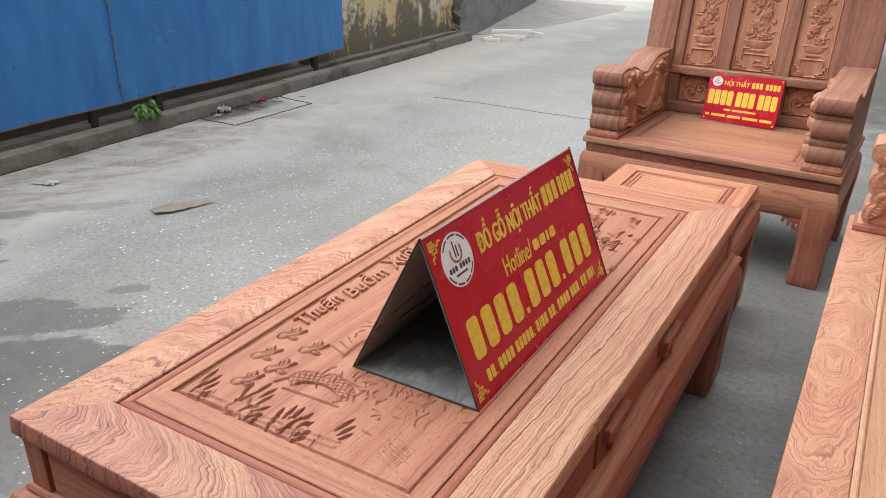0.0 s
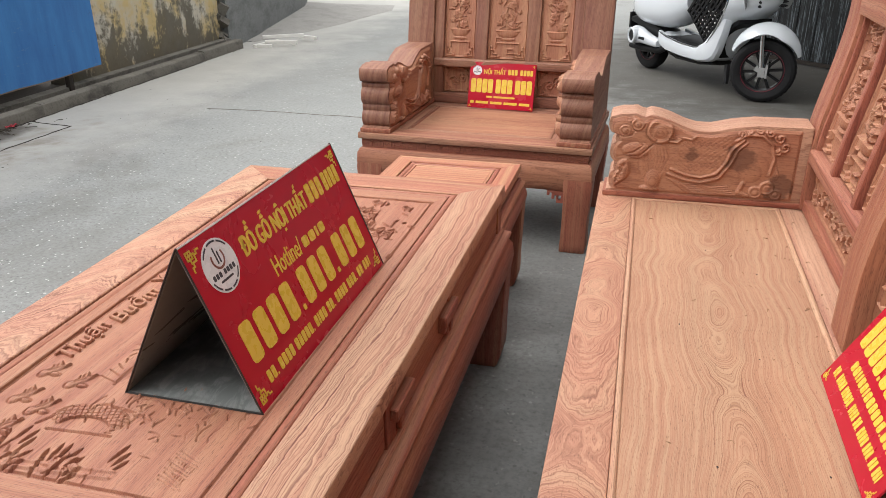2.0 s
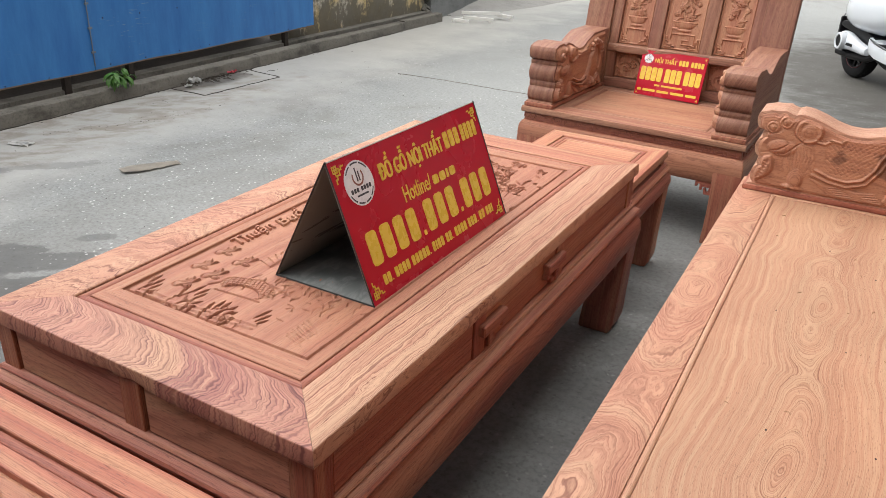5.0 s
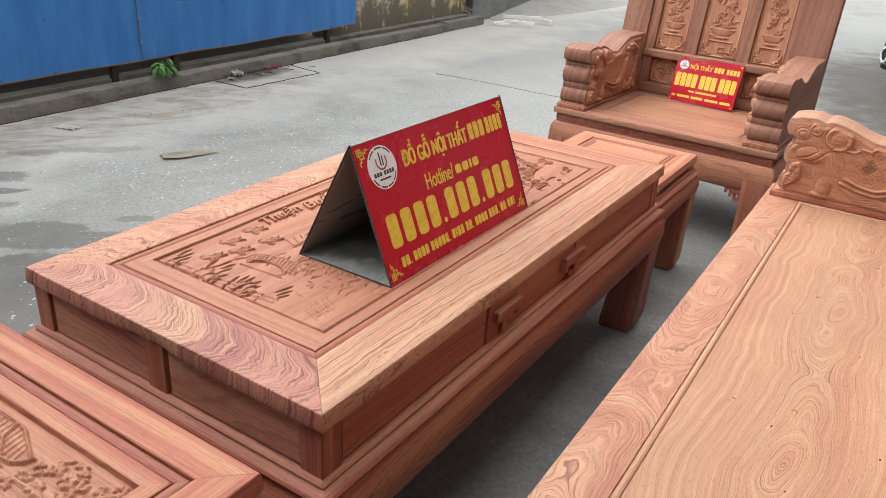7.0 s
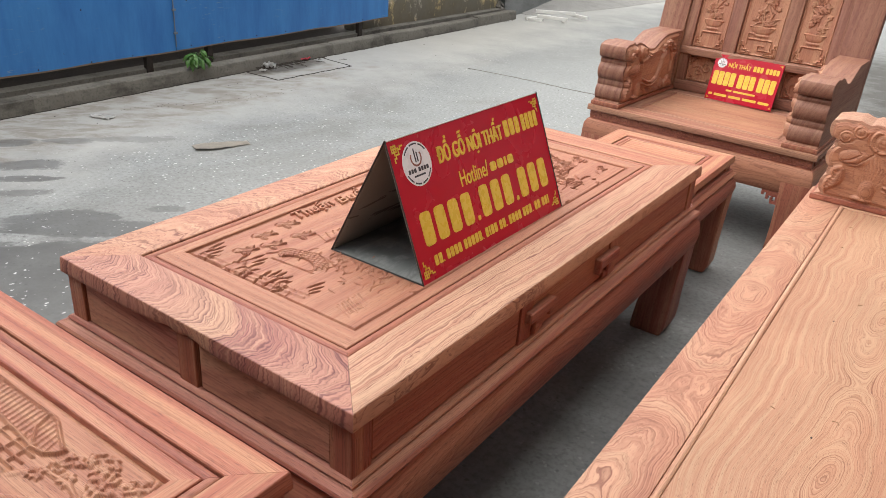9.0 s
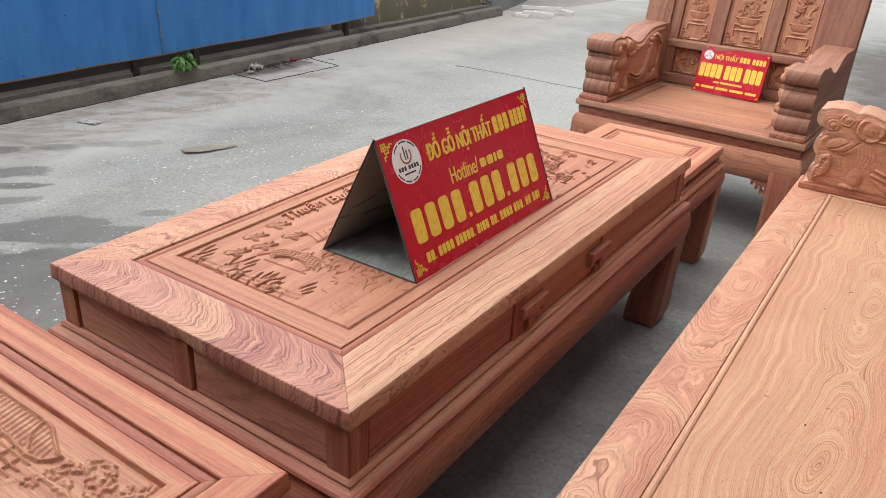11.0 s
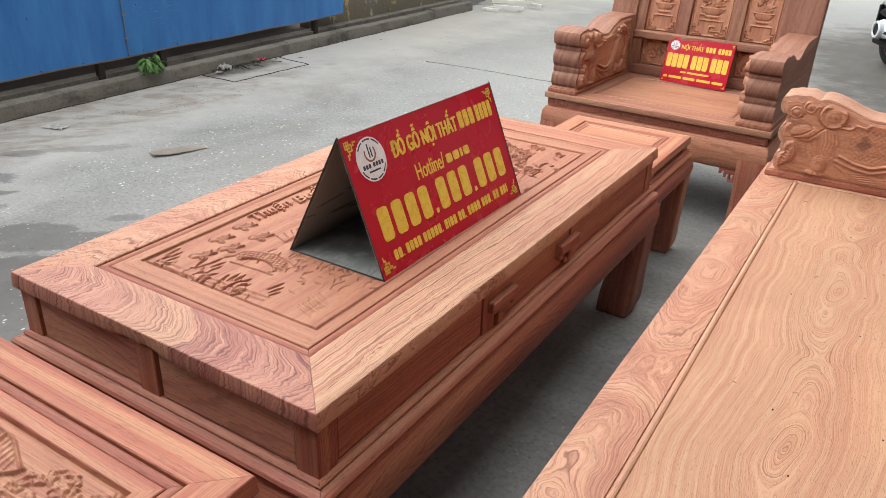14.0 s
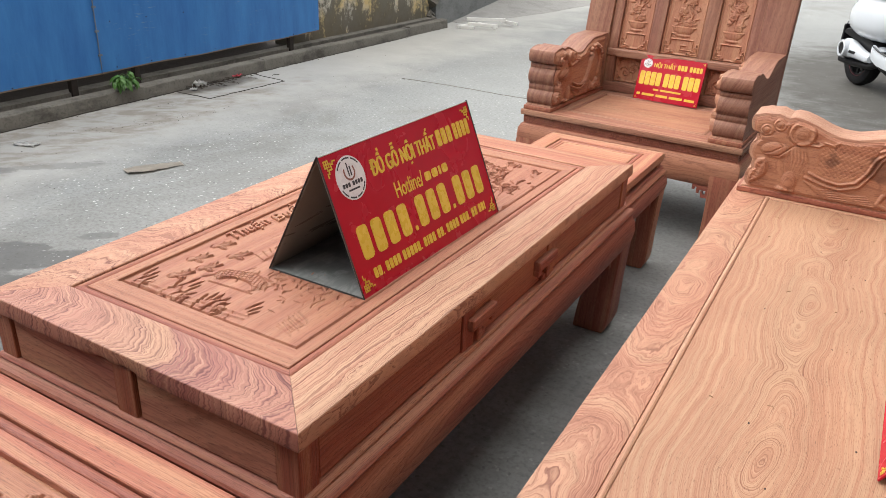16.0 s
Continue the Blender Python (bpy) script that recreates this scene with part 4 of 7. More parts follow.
    crack([(-2.75, 4.47), (-2.5, 4.49), (-2.2, 4.50), (-1.85, 4.485), (-1.5, 4.49), (-1.2, 4.45), (-0.9, 4.42)], 0.005, "long crack across the worn road", M_KERB)
    crack([(kerb_x(y) + 0.016, y) for y in (1.2, 2.4, 3.0, 4.6, 5.4, 6.2)], 0.008, "dirt line along the foot of the kerb")


build_setting()


# ---- carved low tables ----
def arc(cx, cz, r, a0, a1, n=4):
    return [(cx + r * math.cos(radians(a0 + (a1 - a0) * k / n)), cz + r * math.sin(radians(a0 + (a1 - a0) * k / n))) for k in range(n + 1)]


def carved_table(name, x0, x1, y0, y1, z, label, category, fw=0.112, border=(0.0295, 0.0545), slab=0.037, frieze=0.115, apron=0.125, leg=0.105, out=0.02, tones=("red", "plain"), rails=None, back=0.028):
    """A low table: mitred top with a sunk panel, frieze, bowed apron and hoofed legs. Returns the thing, the half sizes and the panel's half sizes."""
    hx, hy = (x1 - x0) / 2, (y1 - y0) / 2
    top = thing(name, pose((x0 + x1) / 2, (y0 + y1) / 2, 0), label, category)
    zs, zf = z - slab, z - slab - frieze
    for k in range(4):
        bm = bmesh.new()
        prof = [(-fw, zs + 0.01), (-0.03, zs + 0.004), (-0.004, zs)] + arc(-0.004, zs + 0.006, 0.006, -80, 0, 3) + arc(-0.003, z - 0.003, 0.003, 0, 90, 3) + [(-fw + 0.002, z), (-fw, z - 0.002)]
        rail(bm, prof, hx, hy, k)
        if rails and k == 0:
            # The log's own round edge was left on the underside of this board.
            bmesh.ops.subdivide_edges(bm, edges=[e for e in bm.edges if abs(e.verts[0].co.x - e.verts[1].co.x) > 0.3], cuts=60)
            for vert in bm.verts:
                if vert.co.z < zs + 0.013 and vert.co.y < -hy + 0.02:
                    q = vert.co.x / hx
                    bite = max(0.0, 1 - ((q + 0.08) / 0.30) ** 2) * (0.7 + 0.3 * math.sin(31 * q)) + 0.45 * max(0.0, 1 - ((q + 0.02) / 0.05) ** 2)
                    vert.co.z += 0.006 * bite
                    vert.co.y += 0.006 * bite
        part("top_rail", bm, rails[k] if rails else wood("xyxy"[k], tones[0]), top)
        # The bead that frames the sunk field.
        bm = bmesh.new()
        rail(bm, [(-fw - 0.0016, z - 0.014)] + [(-fw - 0.0111 + 1.46 * a, b) for a, b in arc(0, z - 0.0085, 0.0065, 0, 180, 8)] + [(-fw - 0.0206, z - 0.014)], hx, hy, k)
        part("bead", bm, wood("xyxy"[k], "plain"), top)
        bm = bmesh.new()
        o, (bx, by) = -fw - 0.0215, border
        prof = [(o, o, z - 0.02), (o, o, z - 0.0045), (o - 0.0015, o - 0.0015, z - 0.003), (o - bx + 0.004, o - by + 0.004, z - 0.003), (o - bx + 0.0025, o - by + 0.0025, z - 0.0045), (o - bx, o - by, z - 0.02)]
        sx_, sy_ = (-1, 1, 1, -1), (-1, -1, 1, 1)
        loft(bm, [[(sx_[q] * (hx + ox), sy_[q] * (hy + oy), zz) for ox, oy, zz in prof] for q in (k, (k + 1) % 4)])
        part("field_board", bm, wood("xyxy"[k], tones[0]), top)
        # Frieze boards behind the stiles.
        bm = bmesh.new()
        rail(bm, [(-0.055, zf), (-back, zf), (-back, zs + 0.006), (-0.055, zs + 0.006)], hx, hy, k)
        part("frieze_panel", bm, wood("xyxy"[k], "plain"), top)
        bm = bmesh.new()
        rail(bm, [(-back, zf + 0.0065), (0.001, zf + 0.0065), (0.003, zf + 0.010), (0.000, zf + 0.014), (-0.004, zf + 0.0155), (-back, zf + 0.016)], hx, hy, k)
        part("frieze_bead", bm, wood("xyxy"[k], "plain"), top)
        # Waist moulding and bowed apron.
        bm = bmesh.new()
        rail(bm, [(-0.06, zf - 0.016), (out - 0.006, zf - 0.016)] + arc(out - 0.006, zf - 0.008, 0.008, -90, 60, 3) + [(0.004, zf + 0.003), (0.000, zf + 0.006), (-0.06, zf + 0.006)], hx, hy, k)
        part("waist_moulding", bm, wood("xyxy"[k], "plain"), top)
        bm = bmesh.new()
        za = zf - 0.0165
        rail(bm, [(-0.035, za - apron), (out - 0.012, za - apron), (out + 0.004, za - apron * 0.82), (out + 0.010, za - apron * 0.5), (out + 0.006, za - apron * 0.2), (out - 0.006, za - 0.004), (out - 0.016, za), (-0.035, za)], hx, hy, k)
        soften(bm, 0.0035, 1, 40)
        part("apron", bm, wood("xyxy"[k], "plain"), top)
    # Corner posts of the frieze.
    for sx in (-1, 1):
        for sy in (-1, 1):
            bm = bmesh.new()
            a, b = sorted((sx * (hx - 0.007), sx * (hx - 0.056)))
            c, d = sorted((sy * (hy - 0.007), sy * (hy - 0.056)))
            box(bm, a, b, c, d, zf, zs + 0.004)
            soften(bm, 0.002, 1)
            part("corner_stile", bm, wood("z", "plain"), top)
            # Leg: full at the knee, waisted, with a turned-in hoof.
            bm = bmesh.new()
            zt = za - 0.02
            loops = []
            for f, o, w in ((1.0, out + 0.001, 0.92), (0.90, out + 0.006, 0.97), (0.75, out + 0.004, 0.96), (0.5, out, 0.96), (0.32, out - 0.002, 0.99), (0.20, out - 0.002, 1.05), (0.10, out - 0.004, 1.06), (0.03, out - 0.012, 1.0), (0.0, out - 0.018, 0.94)):
                ox, oy, s = sx * (hx + o), sy * (hy + o), leg * w
                ix, iy = ox - sx * s, oy - sy * s
                loops.append([(ox, oy, zt * f), (ix, oy, zt * f), (ix, iy, zt * f), (ox, iy, zt * f)])
            loft(bm, loops)
            soften(bm, 0.007, 2, 45)
            leg_ob = part("leg", bm, wood("z", "plain"), top)
            # Small fretted brackets under the apron, beside the leg.
            steps = ((0.0, 0.0), (0.018, 0.0), (0.0, 0.019), (0.036, 0.0))
            bm = bmesh.new()
            for u, v in steps:
                cx, cz, y_ = sx * (hx - leg * 0.8 - 0.004 - u), za - apron - v, sy * (hy + out - 0.03)
                box(bm, cx - 0.0095, cx + 0.0095, y_ - 0.008, y_ + 0.008, cz - 0.0195, cz + 0.001)
            part("bracket", bm, wood("x", "plain"), leg_ob, smooth=False)
            bm = bmesh.new()
            for u, v in steps:
                cy, cz, x_ = sy * (hy - leg * 0.8 - 0.004 - u), za - apron - v, sx * (hx + out - 0.03)
                box(bm, x_ - 0.008, x_ + 0.008, cy - 0.0095, cy + 0.0095, cz - 0.0195, cz + 0.001)
            part("bracket", bm, wood("y", "plain"), leg_ob, smooth=False)
    bm = bmesh.new()
    box(bm, -hx + 0.05, hx - 0.05, -hy + 0.05, hy - 0.05, zf - 0.002, zf + 0.010)
    part("bottom_board", bm, wood("y", "plain"), top)
    inset = fw + 0.0205
    return top, hx, hy, hx - inset - border[0], hy - inset - border[1]


def stile_on(top, hx, hy, side, at, half, z0, z1, notch=True):
    """An upright on a frieze at a place along one side."""
    bm = bmesh.new()
    if side in (0, 2):
        s = -1 if side == 0 else 1
        a, b = sorted((s * (hy - 0.007), s * (hy - 0.04)))
        box(bm, at - half, at + half, a, b, z0, z1)
    else:
        s = 1 if side == 1 else -1
        a, b = sorted((s * (hx - 0.007), s * (hx - 0.04)))
        box(bm, a, b, at - half, at + half, z0, z1)
    soften(bm, 0.002, 1)
    return part("stile", bm, wood("z", "plain"), top)


def boards_on(top, hx, hy, side, stiles, z0, z1, gap, tone="plain"):
    """Raised boards between the uprights of one side; gap: the open slit at each board's first end."""
    half = hx if side in (0, 2) else hy
    ends = [-half + 0.056] + [e for at, w in stiles for e in (at - w, at + w)] + [half - 0.056]
    for a, b in zip(ends[::2], ends[1::2]):
        bm = bmesh.new()
        if side in (0, 2):
            s = -1 if side == 0 else 1
            c, d = sorted((s * (hy - 0.0105), s * (hy - 0.036)))
            box(bm, a + gap, b - 0.0016, c, d, z0, z1)
        else:
            s = 1 if side == 1 else -1
            c, d = sorted((s * (hx - 0.0105), s * (hx - 0.036)))
            box(bm, c, d, a + gap, b - 0.0016, z0, z1)
        soften(bm, 0.0015, 1)
        part("frieze_board", bm, wood("x" if side in (0, 2) else "y", tone), top)


def build_big_table():
    top, hx, hy, px, py = carved_table("coffee_table", -0.797, 0.0, 0.0, 1.615, 0.575, "raw reddish rosewood low table with a carved landscape top", "table",
                                       rails=(flame_wood("x", "rose", -0.760, 0.0, 0.05, 3.0, 270.0, 0.0058, 1.0, (0.07, -0.775, 0.4), ((0.10, (0.40, 0.185, 0.130)), (0.22, (0.42, 0.205, 0.145)), (0.285, (0.49, 0.285, 0.180)), (0.303, (0.51, 0.310, 0.190)), (0.315, (0.28, 0.105, 0.088)), (0.345, (0.31, 0.122, 0.097)), (0.385, (0.42, 0.20, 0.145)), (0.43, (0.36, 0.145, 0.105))), mud=0.5),
                                              flame_wood("y", "blush", 0.16, 0.05, 0.10, 1.3, 215.0, 0.0060, 1.1, drift=0.02, mud=0.42), wood("x", "red"), flame_wood("y", "blush", -0.355, 0.01, 0.26, 1.7, 210.0, 0.0085, 0.95, (0.2, -0.325, 0.28), drift=0.02, mud=0.45)), back=0.038, tones=("carve", "plain"))
    z, zf, zs = 0.575, 0.423, 0.538
    stile_on(top, hx, hy, 0, -0.013, 0.026, zf, zs + 0.004)
    stile_on(top, hx, hy, 2, 0.0, 0.026, zf, zs + 0.004)
    for side, s in ((1, 1), (3, -1)):
        for q, at in ((-1, -0.253), (1, 0.189)):
            stile_on(top, hx, hy, side, at, 0.026, zf, zs + 0.004)
            # Fret-shaped wooden pulls that hook over the stile.
            bm = bmesh.new()
            for y0, y1, z0, z1, d in ((-0.006, 0.104, 0.484, 0.511, 0.022), (0.026, 0.046, 0.446, 0.488, 0.016), (0.046, 0.066, 0.446, 0.462, 0.012), (0.084, 0.104, 0.470, 0.486, 0.018)):
                a, b = sorted((at - q * y0, at - q * y1))
                e, f = sorted((s * (hx - 0.03), s * (hx - 0.010 + d * 0.8)))
                box(bm, e, f, a, b, z0, z1)
            soften(bm, 0.0025, 1)
            part("pull", bm, wood("y", "plain"), top, "fret-shaped wooden drawer pull")
    boards_on(top, hx, hy, 0, [(-0.013, 0.026)], zf + 0.019, zs - 0.0005, 0.008, "pink")
    boards_on(top, hx, hy, 1, [(-0.253, 0.026), (0.189, 0.026)], zf + 0.019, zs - 0.0005, 0.004)
    boards_on(top, hx, hy, 3, [(-0.253, 0.026), (0.189, 0.026)], zf + 0.019, zs - 0.0005, 0.004)
    # The carved picture: bamboo, swallows, bridge, junk, houses.
    U, V = np.meshgrid(np.concatenate([np.arange(0, 0.36, 0.0011), np.linspace(0.36, 0.85, 150, endpoint=False), np.linspace(0.85, 2 * py, 360)]), np.linspace(0, 2 * px, 350), indexing="ij")
    H = np.zeros(U.shape)
    rng = random.Random(11)
    cut = np.zeros(U.shape)

    def sunk(h):
        np.maximum(cut, h, out=cut)

    def proud(h):
        np.maximum(H, h, out=H)

    # Bamboo along the near edge: jointed canes and sprays of leaves.
    for bx, by, tips in ((0.010, 0.445, ((0.090, 0.456), (0.080, 0.438), (0.062, 0.424), (0.036, 0.416))),
                         (0.022, 0.345, ((0.096, 0.372), (0.108, 0.353), (0.102, 0.333), (0.083, 0.319), (0.056, 0.304), (0.032, 0.293))),
                         (0.014, 0.252, ((0.066, 0.287), (0.081, 0.271), (0.084, 0.252), (0.079, 0.234), (0.061, 0.218), (0.040, 0.206), (0.024, 0.204))),
                         (0.030, 0.182, ((0.104, 0.172), (0.088, 0.157), (0.069, 0.147)))):
        for i, (tx, ty) in enumerate(tips):
            deg, ln = math.degrees(math.atan2(ty - by, tx - bx)), math.hypot(tx - bx, ty - by)
            lie = deg * 0.55 - 3
            for back, off, w in ((0.0, 0.0, 0.0082), (0.034, 0.007, 0.0062)):
                if len(tips) == 3 and back:
                    continue
                long = min(0.052, 0.40 * ln + 0.016) * rng.uniform(0.85, 1.1)
                a = radians(lie)
                sunk(blade_h(U, V, tx - back - long * math.cos(a), ty + off * (1 if i % 2 else -1) - long * math.sin(a), lie + rng.uniform(-7, 7), long, w, 0.0175))
    for dx in (0.0, 0.014):
        proud(line_h(U, V, [(0.010 + dx, 0.445), (0.013 + dx, 0.34), (0.020 + dx, 0.24), (0.026 + dx, 0.155)], 0.009, 0.0035))
        for vv in (0.41, 0.36, 0.315, 0.27, 0.225, 0.185):
            sunk(line_h(U, V, [(0.004 + dx, vv), (0.028 + dx, vv + 0.004)], 0.0025, 0.003))
    for i in range(7):
        proud(leaf_h(U, V, 0.022, 0.345, -140 + 48 * i, 0.034, 0.014, 0.0055))
        proud(leaf_h(U, V, 0.034, 0.240, -120 + 44 * i, 0.028, 0.012, 0.0055))
    # Swallows.
    for bx, by in ((0.093, 0.390), (0.172, 0.418), (0.151, 0.367), (0.250, 0.424), (0.232, 0.356)):
        for r, put, h in ((0.0030, sunk, 0.0062), (0.0, proud, 0.0100)):
            put(leaf_h(U, V, bx - 0.020, by + 0.016 + r, -38, 0.056, 0.0150 + 2 * r, h))
            put(boss_h(U, V, bx - 0.013, by + 0.013, 0.0100 + r, 0.0085 + r, h))
            put(leaf_h(U, V, bx + 0.004, by - 0.004, 24, 0.030, 0.0085 + 2 * r, h))
            put(boss_h(U, V, bx - 0.011, by - 0.009, 0.0045 + r, 0.0090 + r, h))
        for q in (0.0, 0.006):
            sunk(line_h(U, V, [(bx + 0.006 + q, by + 0.010 - q), (bx + 0.016 + q, by + 0.014 - q)], 0.003, 0.005))
    # Arched bridge in basketwork.
    ax, ay = 0.125, 0.272
    arch = np.clip(1 - ((U - ax - 0.02) / 0.036) ** 2 - ((V - ay) / 0.068) ** 2, 0, 1)
    arch = np.where(((U - ax + 0.014) / 0.034) ** 2 + ((V - ay + 0.006) / 0.046) ** 2 < 1, 0, arch)
    weave = np.clip(np.minimum(np.abs(np.sin((U + 0.35 * V) * 330)), np.abs(np.sin((V - 0.35 * U) * 330))) / 0.30, 0, 1)
    proud(np.where(arch > 0, 0.0060 * np.clip(3 * arch, 0, 1), 0))
    sunk(np.where(arch > 0, 0.0050 * (1 - weave), 0))
    sunk(line_h(U, V, [(ax - 0.012, ay + 0.075), (ax + 0.04, ay + 0.045), (ax + 0.058, ay), (ax + 0.05, ay - 0.06)], 0.008, 0.006))
    sunk(line_h(U, V, [(ax - 0.02, ay + 0.05), (ax - 0.016, ay), (ax - 0.014, ay - 0.06)], 0.007, 0.005))
    # A junk, waves and reeds across the middle.
    for i in range(7):
        x = 0.245 + 0.02 * i
        sunk(line_h(U, V, [(x, 0.30 + 0.006 * i), (x + 0.012, 0.335 - 0.004 * i)], 0.004, 0.004))
    sunk(leaf_h(U, V, 0.235, 0.296, -6, 0.13, 0.02, 0.006))
    for i in range(110):
        x, y, q = rng.uniform(0.12, 0.90), rng.uniform(0.02, 0.30), rng.uniform(0.6, 1.3)
        sunk(line_h(U, V, [(x, y), (x + 0.012 * q, y + 0.006 * q), (x + 0.026 * q, y + 0.005 * q), (x + 0.04 * q, y)], 0.004, rng.uniform(0.0015, 0.0035)))
    for i in range(60):
        x, y, q = rng.gauss(0.20, 0.05), rng.gauss(0.16, 0.05), rng.uniform(0, 360)
        (sunk if i % 2 else proud)(leaf_h(U, V, x, y, q, rng.uniform(0.012, 0.03), 0.006, 0.0035))
    for i in range(9):
        sunk(line_h(U, V, [(0.03 + 0.008 * i, 0.04 + 0.006 * (i % 3)), (0.045 + 0.008 * i, 0.085 + 0.004 * (i % 2))], 0.004, 0.0025))
        sunk(line_h(U, V, [(0.03 + 0.007 * i, 0.05 + 0.005 * i), (0.085, 0.045 + 0.006 * i)], 0.003, 0.002))
    # Cottages, rocks and a wood in the far corner.
    for hx_, hy_, w in ((1.13, 0.137, 0.05), (1.075, 0.172, 0.055), (1.10, 0.262, 0.06), (1.16, 0.217, 0.04), (1.03, 0.117, 0.04)):
        proud(bar_h(U, V, hx_ - w / 2, hx_ + w / 2, hy_ - 0.018, hy_ + 0.012, 0.003))
        proud(line_h(U, V, [(hx_ - w * 0.7, hy_ + 0.010), (hx_, hy_ + 0.034), (hx_ + w * 0.7, hy_ + 0.010)], 0.008, 0.005))
        for q in (-0.3, 0.1, 0.4):
            sunk(bar_h(U, V, hx_ + q * w - 0.006, hx_ + q * w + 0.006, hy_ - 0.012, hy_ + 0.003, 0.012))
    for i in range(26):
        x, y, q = rng.uniform(0.93, 1.20), rng.uniform(0.04, 0.42), rng.uniform(0.5, 0.9)
        proud(bar_h(U, V, x - 0.016 * q, x + 0.016 * q, y - 0.014 * q, y + 0.010 * q, 0.004))
        proud(line_h(U, V, [(x - 0.026 * q, y + 0.008 * q), (x, y + 0.026 * q), (x + 0.026 * q, y + 0.008 * q)], 0.006, 0.007))
        sunk(bar_h(U, V, x - 0.011 * q, x - 0.002 * q, y - 0.012 * q, y + 0.004 * q, 0.020))
        sunk(bar_h(U, V, x + 0.003 * q, x + 0.012 * q, y - 0.012 * q, y + 0.004 * q, 0.020))
        sunk(line_h(U, V, [(x - 0.03 * q, y - 0.018 * q), (x + 0.03 * q, y - 0.020 * q)], 0.005, 0.014))
    for i in range(230):
        x, y = rng.gauss(0.98, 0.11), rng.gauss(0.20, 0.11)
        if x < 1.21 and 0.01 < y < 0.44:
            (sunk if i % 2 else proud)(leaf_h(U, V, x, y, rng.uniform(0, 360), rng.uniform(0.018, 0.04), rng.uniform(0.006, 0.012), 0.015 if i % 2 else 0.007))
    for i in range(12):
        sunk(line_h(U, V, [(0.93, 0.06 + 0.018 * i), (1.02 + 0.01 * (i % 3), 0.07 + 0.02 * i)], 0.003, 0.003))
    # A fine line scratched round the picture.
    for run in ([(0.006, 0.004), (0.006, 2 * px - 0.004)], [(0.006, 2 * px - 0.005), (2 * py - 0.006, 2 * px - 0.005)], [(0.006, 0.005), (2 * py - 0.006, 0.005)]):
        sunk(line_h(U, V, run, 0.0045, 0.0045))
    base = z - 0.0060
    edge = np.minimum(np.minimum(U, 2 * py - U), np.minimum(V, 2 * px - V))
    raw = H - cut
    Z = base + np.where((U < 0.40) | (U > 0.85), 0.75 * raw + 0.25 * eased(raw), eased(raw)) - 0.003 * np.exp(-((edge / 0.004) ** 2)) + 0.0004 * np.sin(U * 37 + 3 * np.sin(V * 23))
    sheet("carved_panel", px - V, U - py, Z, wood("y", "carve", 0.6), top, "carved landscape panel")
    # The motto in raised script.
    face = face_matrix((px, -py, base - 0.0080), (0, 1, 0), (-1, 0, 0))
    for word, u, w in (("Thuận", 0.288, 0.124), ("Buồm", 0.425, 0.142), ("Xuôi", 0.590, 0.115), ("Gió", 0.725, 0.090)):
        text_mesh("carved_motto", word, wood("y", "carve", 0.6), top, face, u + 0.0025, 0.4125, w, 0.050, 0.0145, "raised carved word", 0.3)


    # The top was joined a little out of square: its far end is the wider.
    for ob in [top] + list(top.children_recursive):
        if ob.type == "MESH":
            for vert in ob.data.vertices:
                vert.co.x -= 0.032 * (vert.co.y + hy) / (2 * hy) * (hx - vert.co.x) / (2 * hx)


def build_stools():
    top, hx, hy, px, py = carved_table("stool", -0.505, -0.038, 1.722, 2.172, 0.468, "raw rosewood square stool with a plain panelled seat", "stool",
                                       fw=0.062, border=(0.012, 0.012), slab=0.030, frieze=0.036, apron=0.085, leg=0.075, out=0.014)
    bm = bmesh.new()
    box(bm, -px, px, -py, py, 0.452, 0.463)
    part("seat_panel", bm, wood("x", "red"), top)
    # Key pattern on the frieze.
    bm = bmesh.new()
    for s in (-1, 1):
        for i in range(11):
            u = -0.19 + 0.035 * i
            for a, b, c, d in ((0, 0.026, 0.022, 0.027), (0.0, 0.005, 0.006, 0.027), (0.008, 0.026, 0.004, 0.009), (0.021, 0.026, 0.009, 0.018)):
                x0, x1 = sorted((s * (hx - 0.0285), s * (hx - 0.022)))
                box(bm, x0, x1, u + a, u + b, 0.402 + c, 0.402 + d)
                y0, y1 = sorted((s * (hy - 0.0285), s * (hy - 0.022)))
                box(bm, u + a, u + b, y0, y1, 0.402 + c, 0.402 + d)
    part("key_pattern", bm, wood("x", "plain"), top, smooth=False)


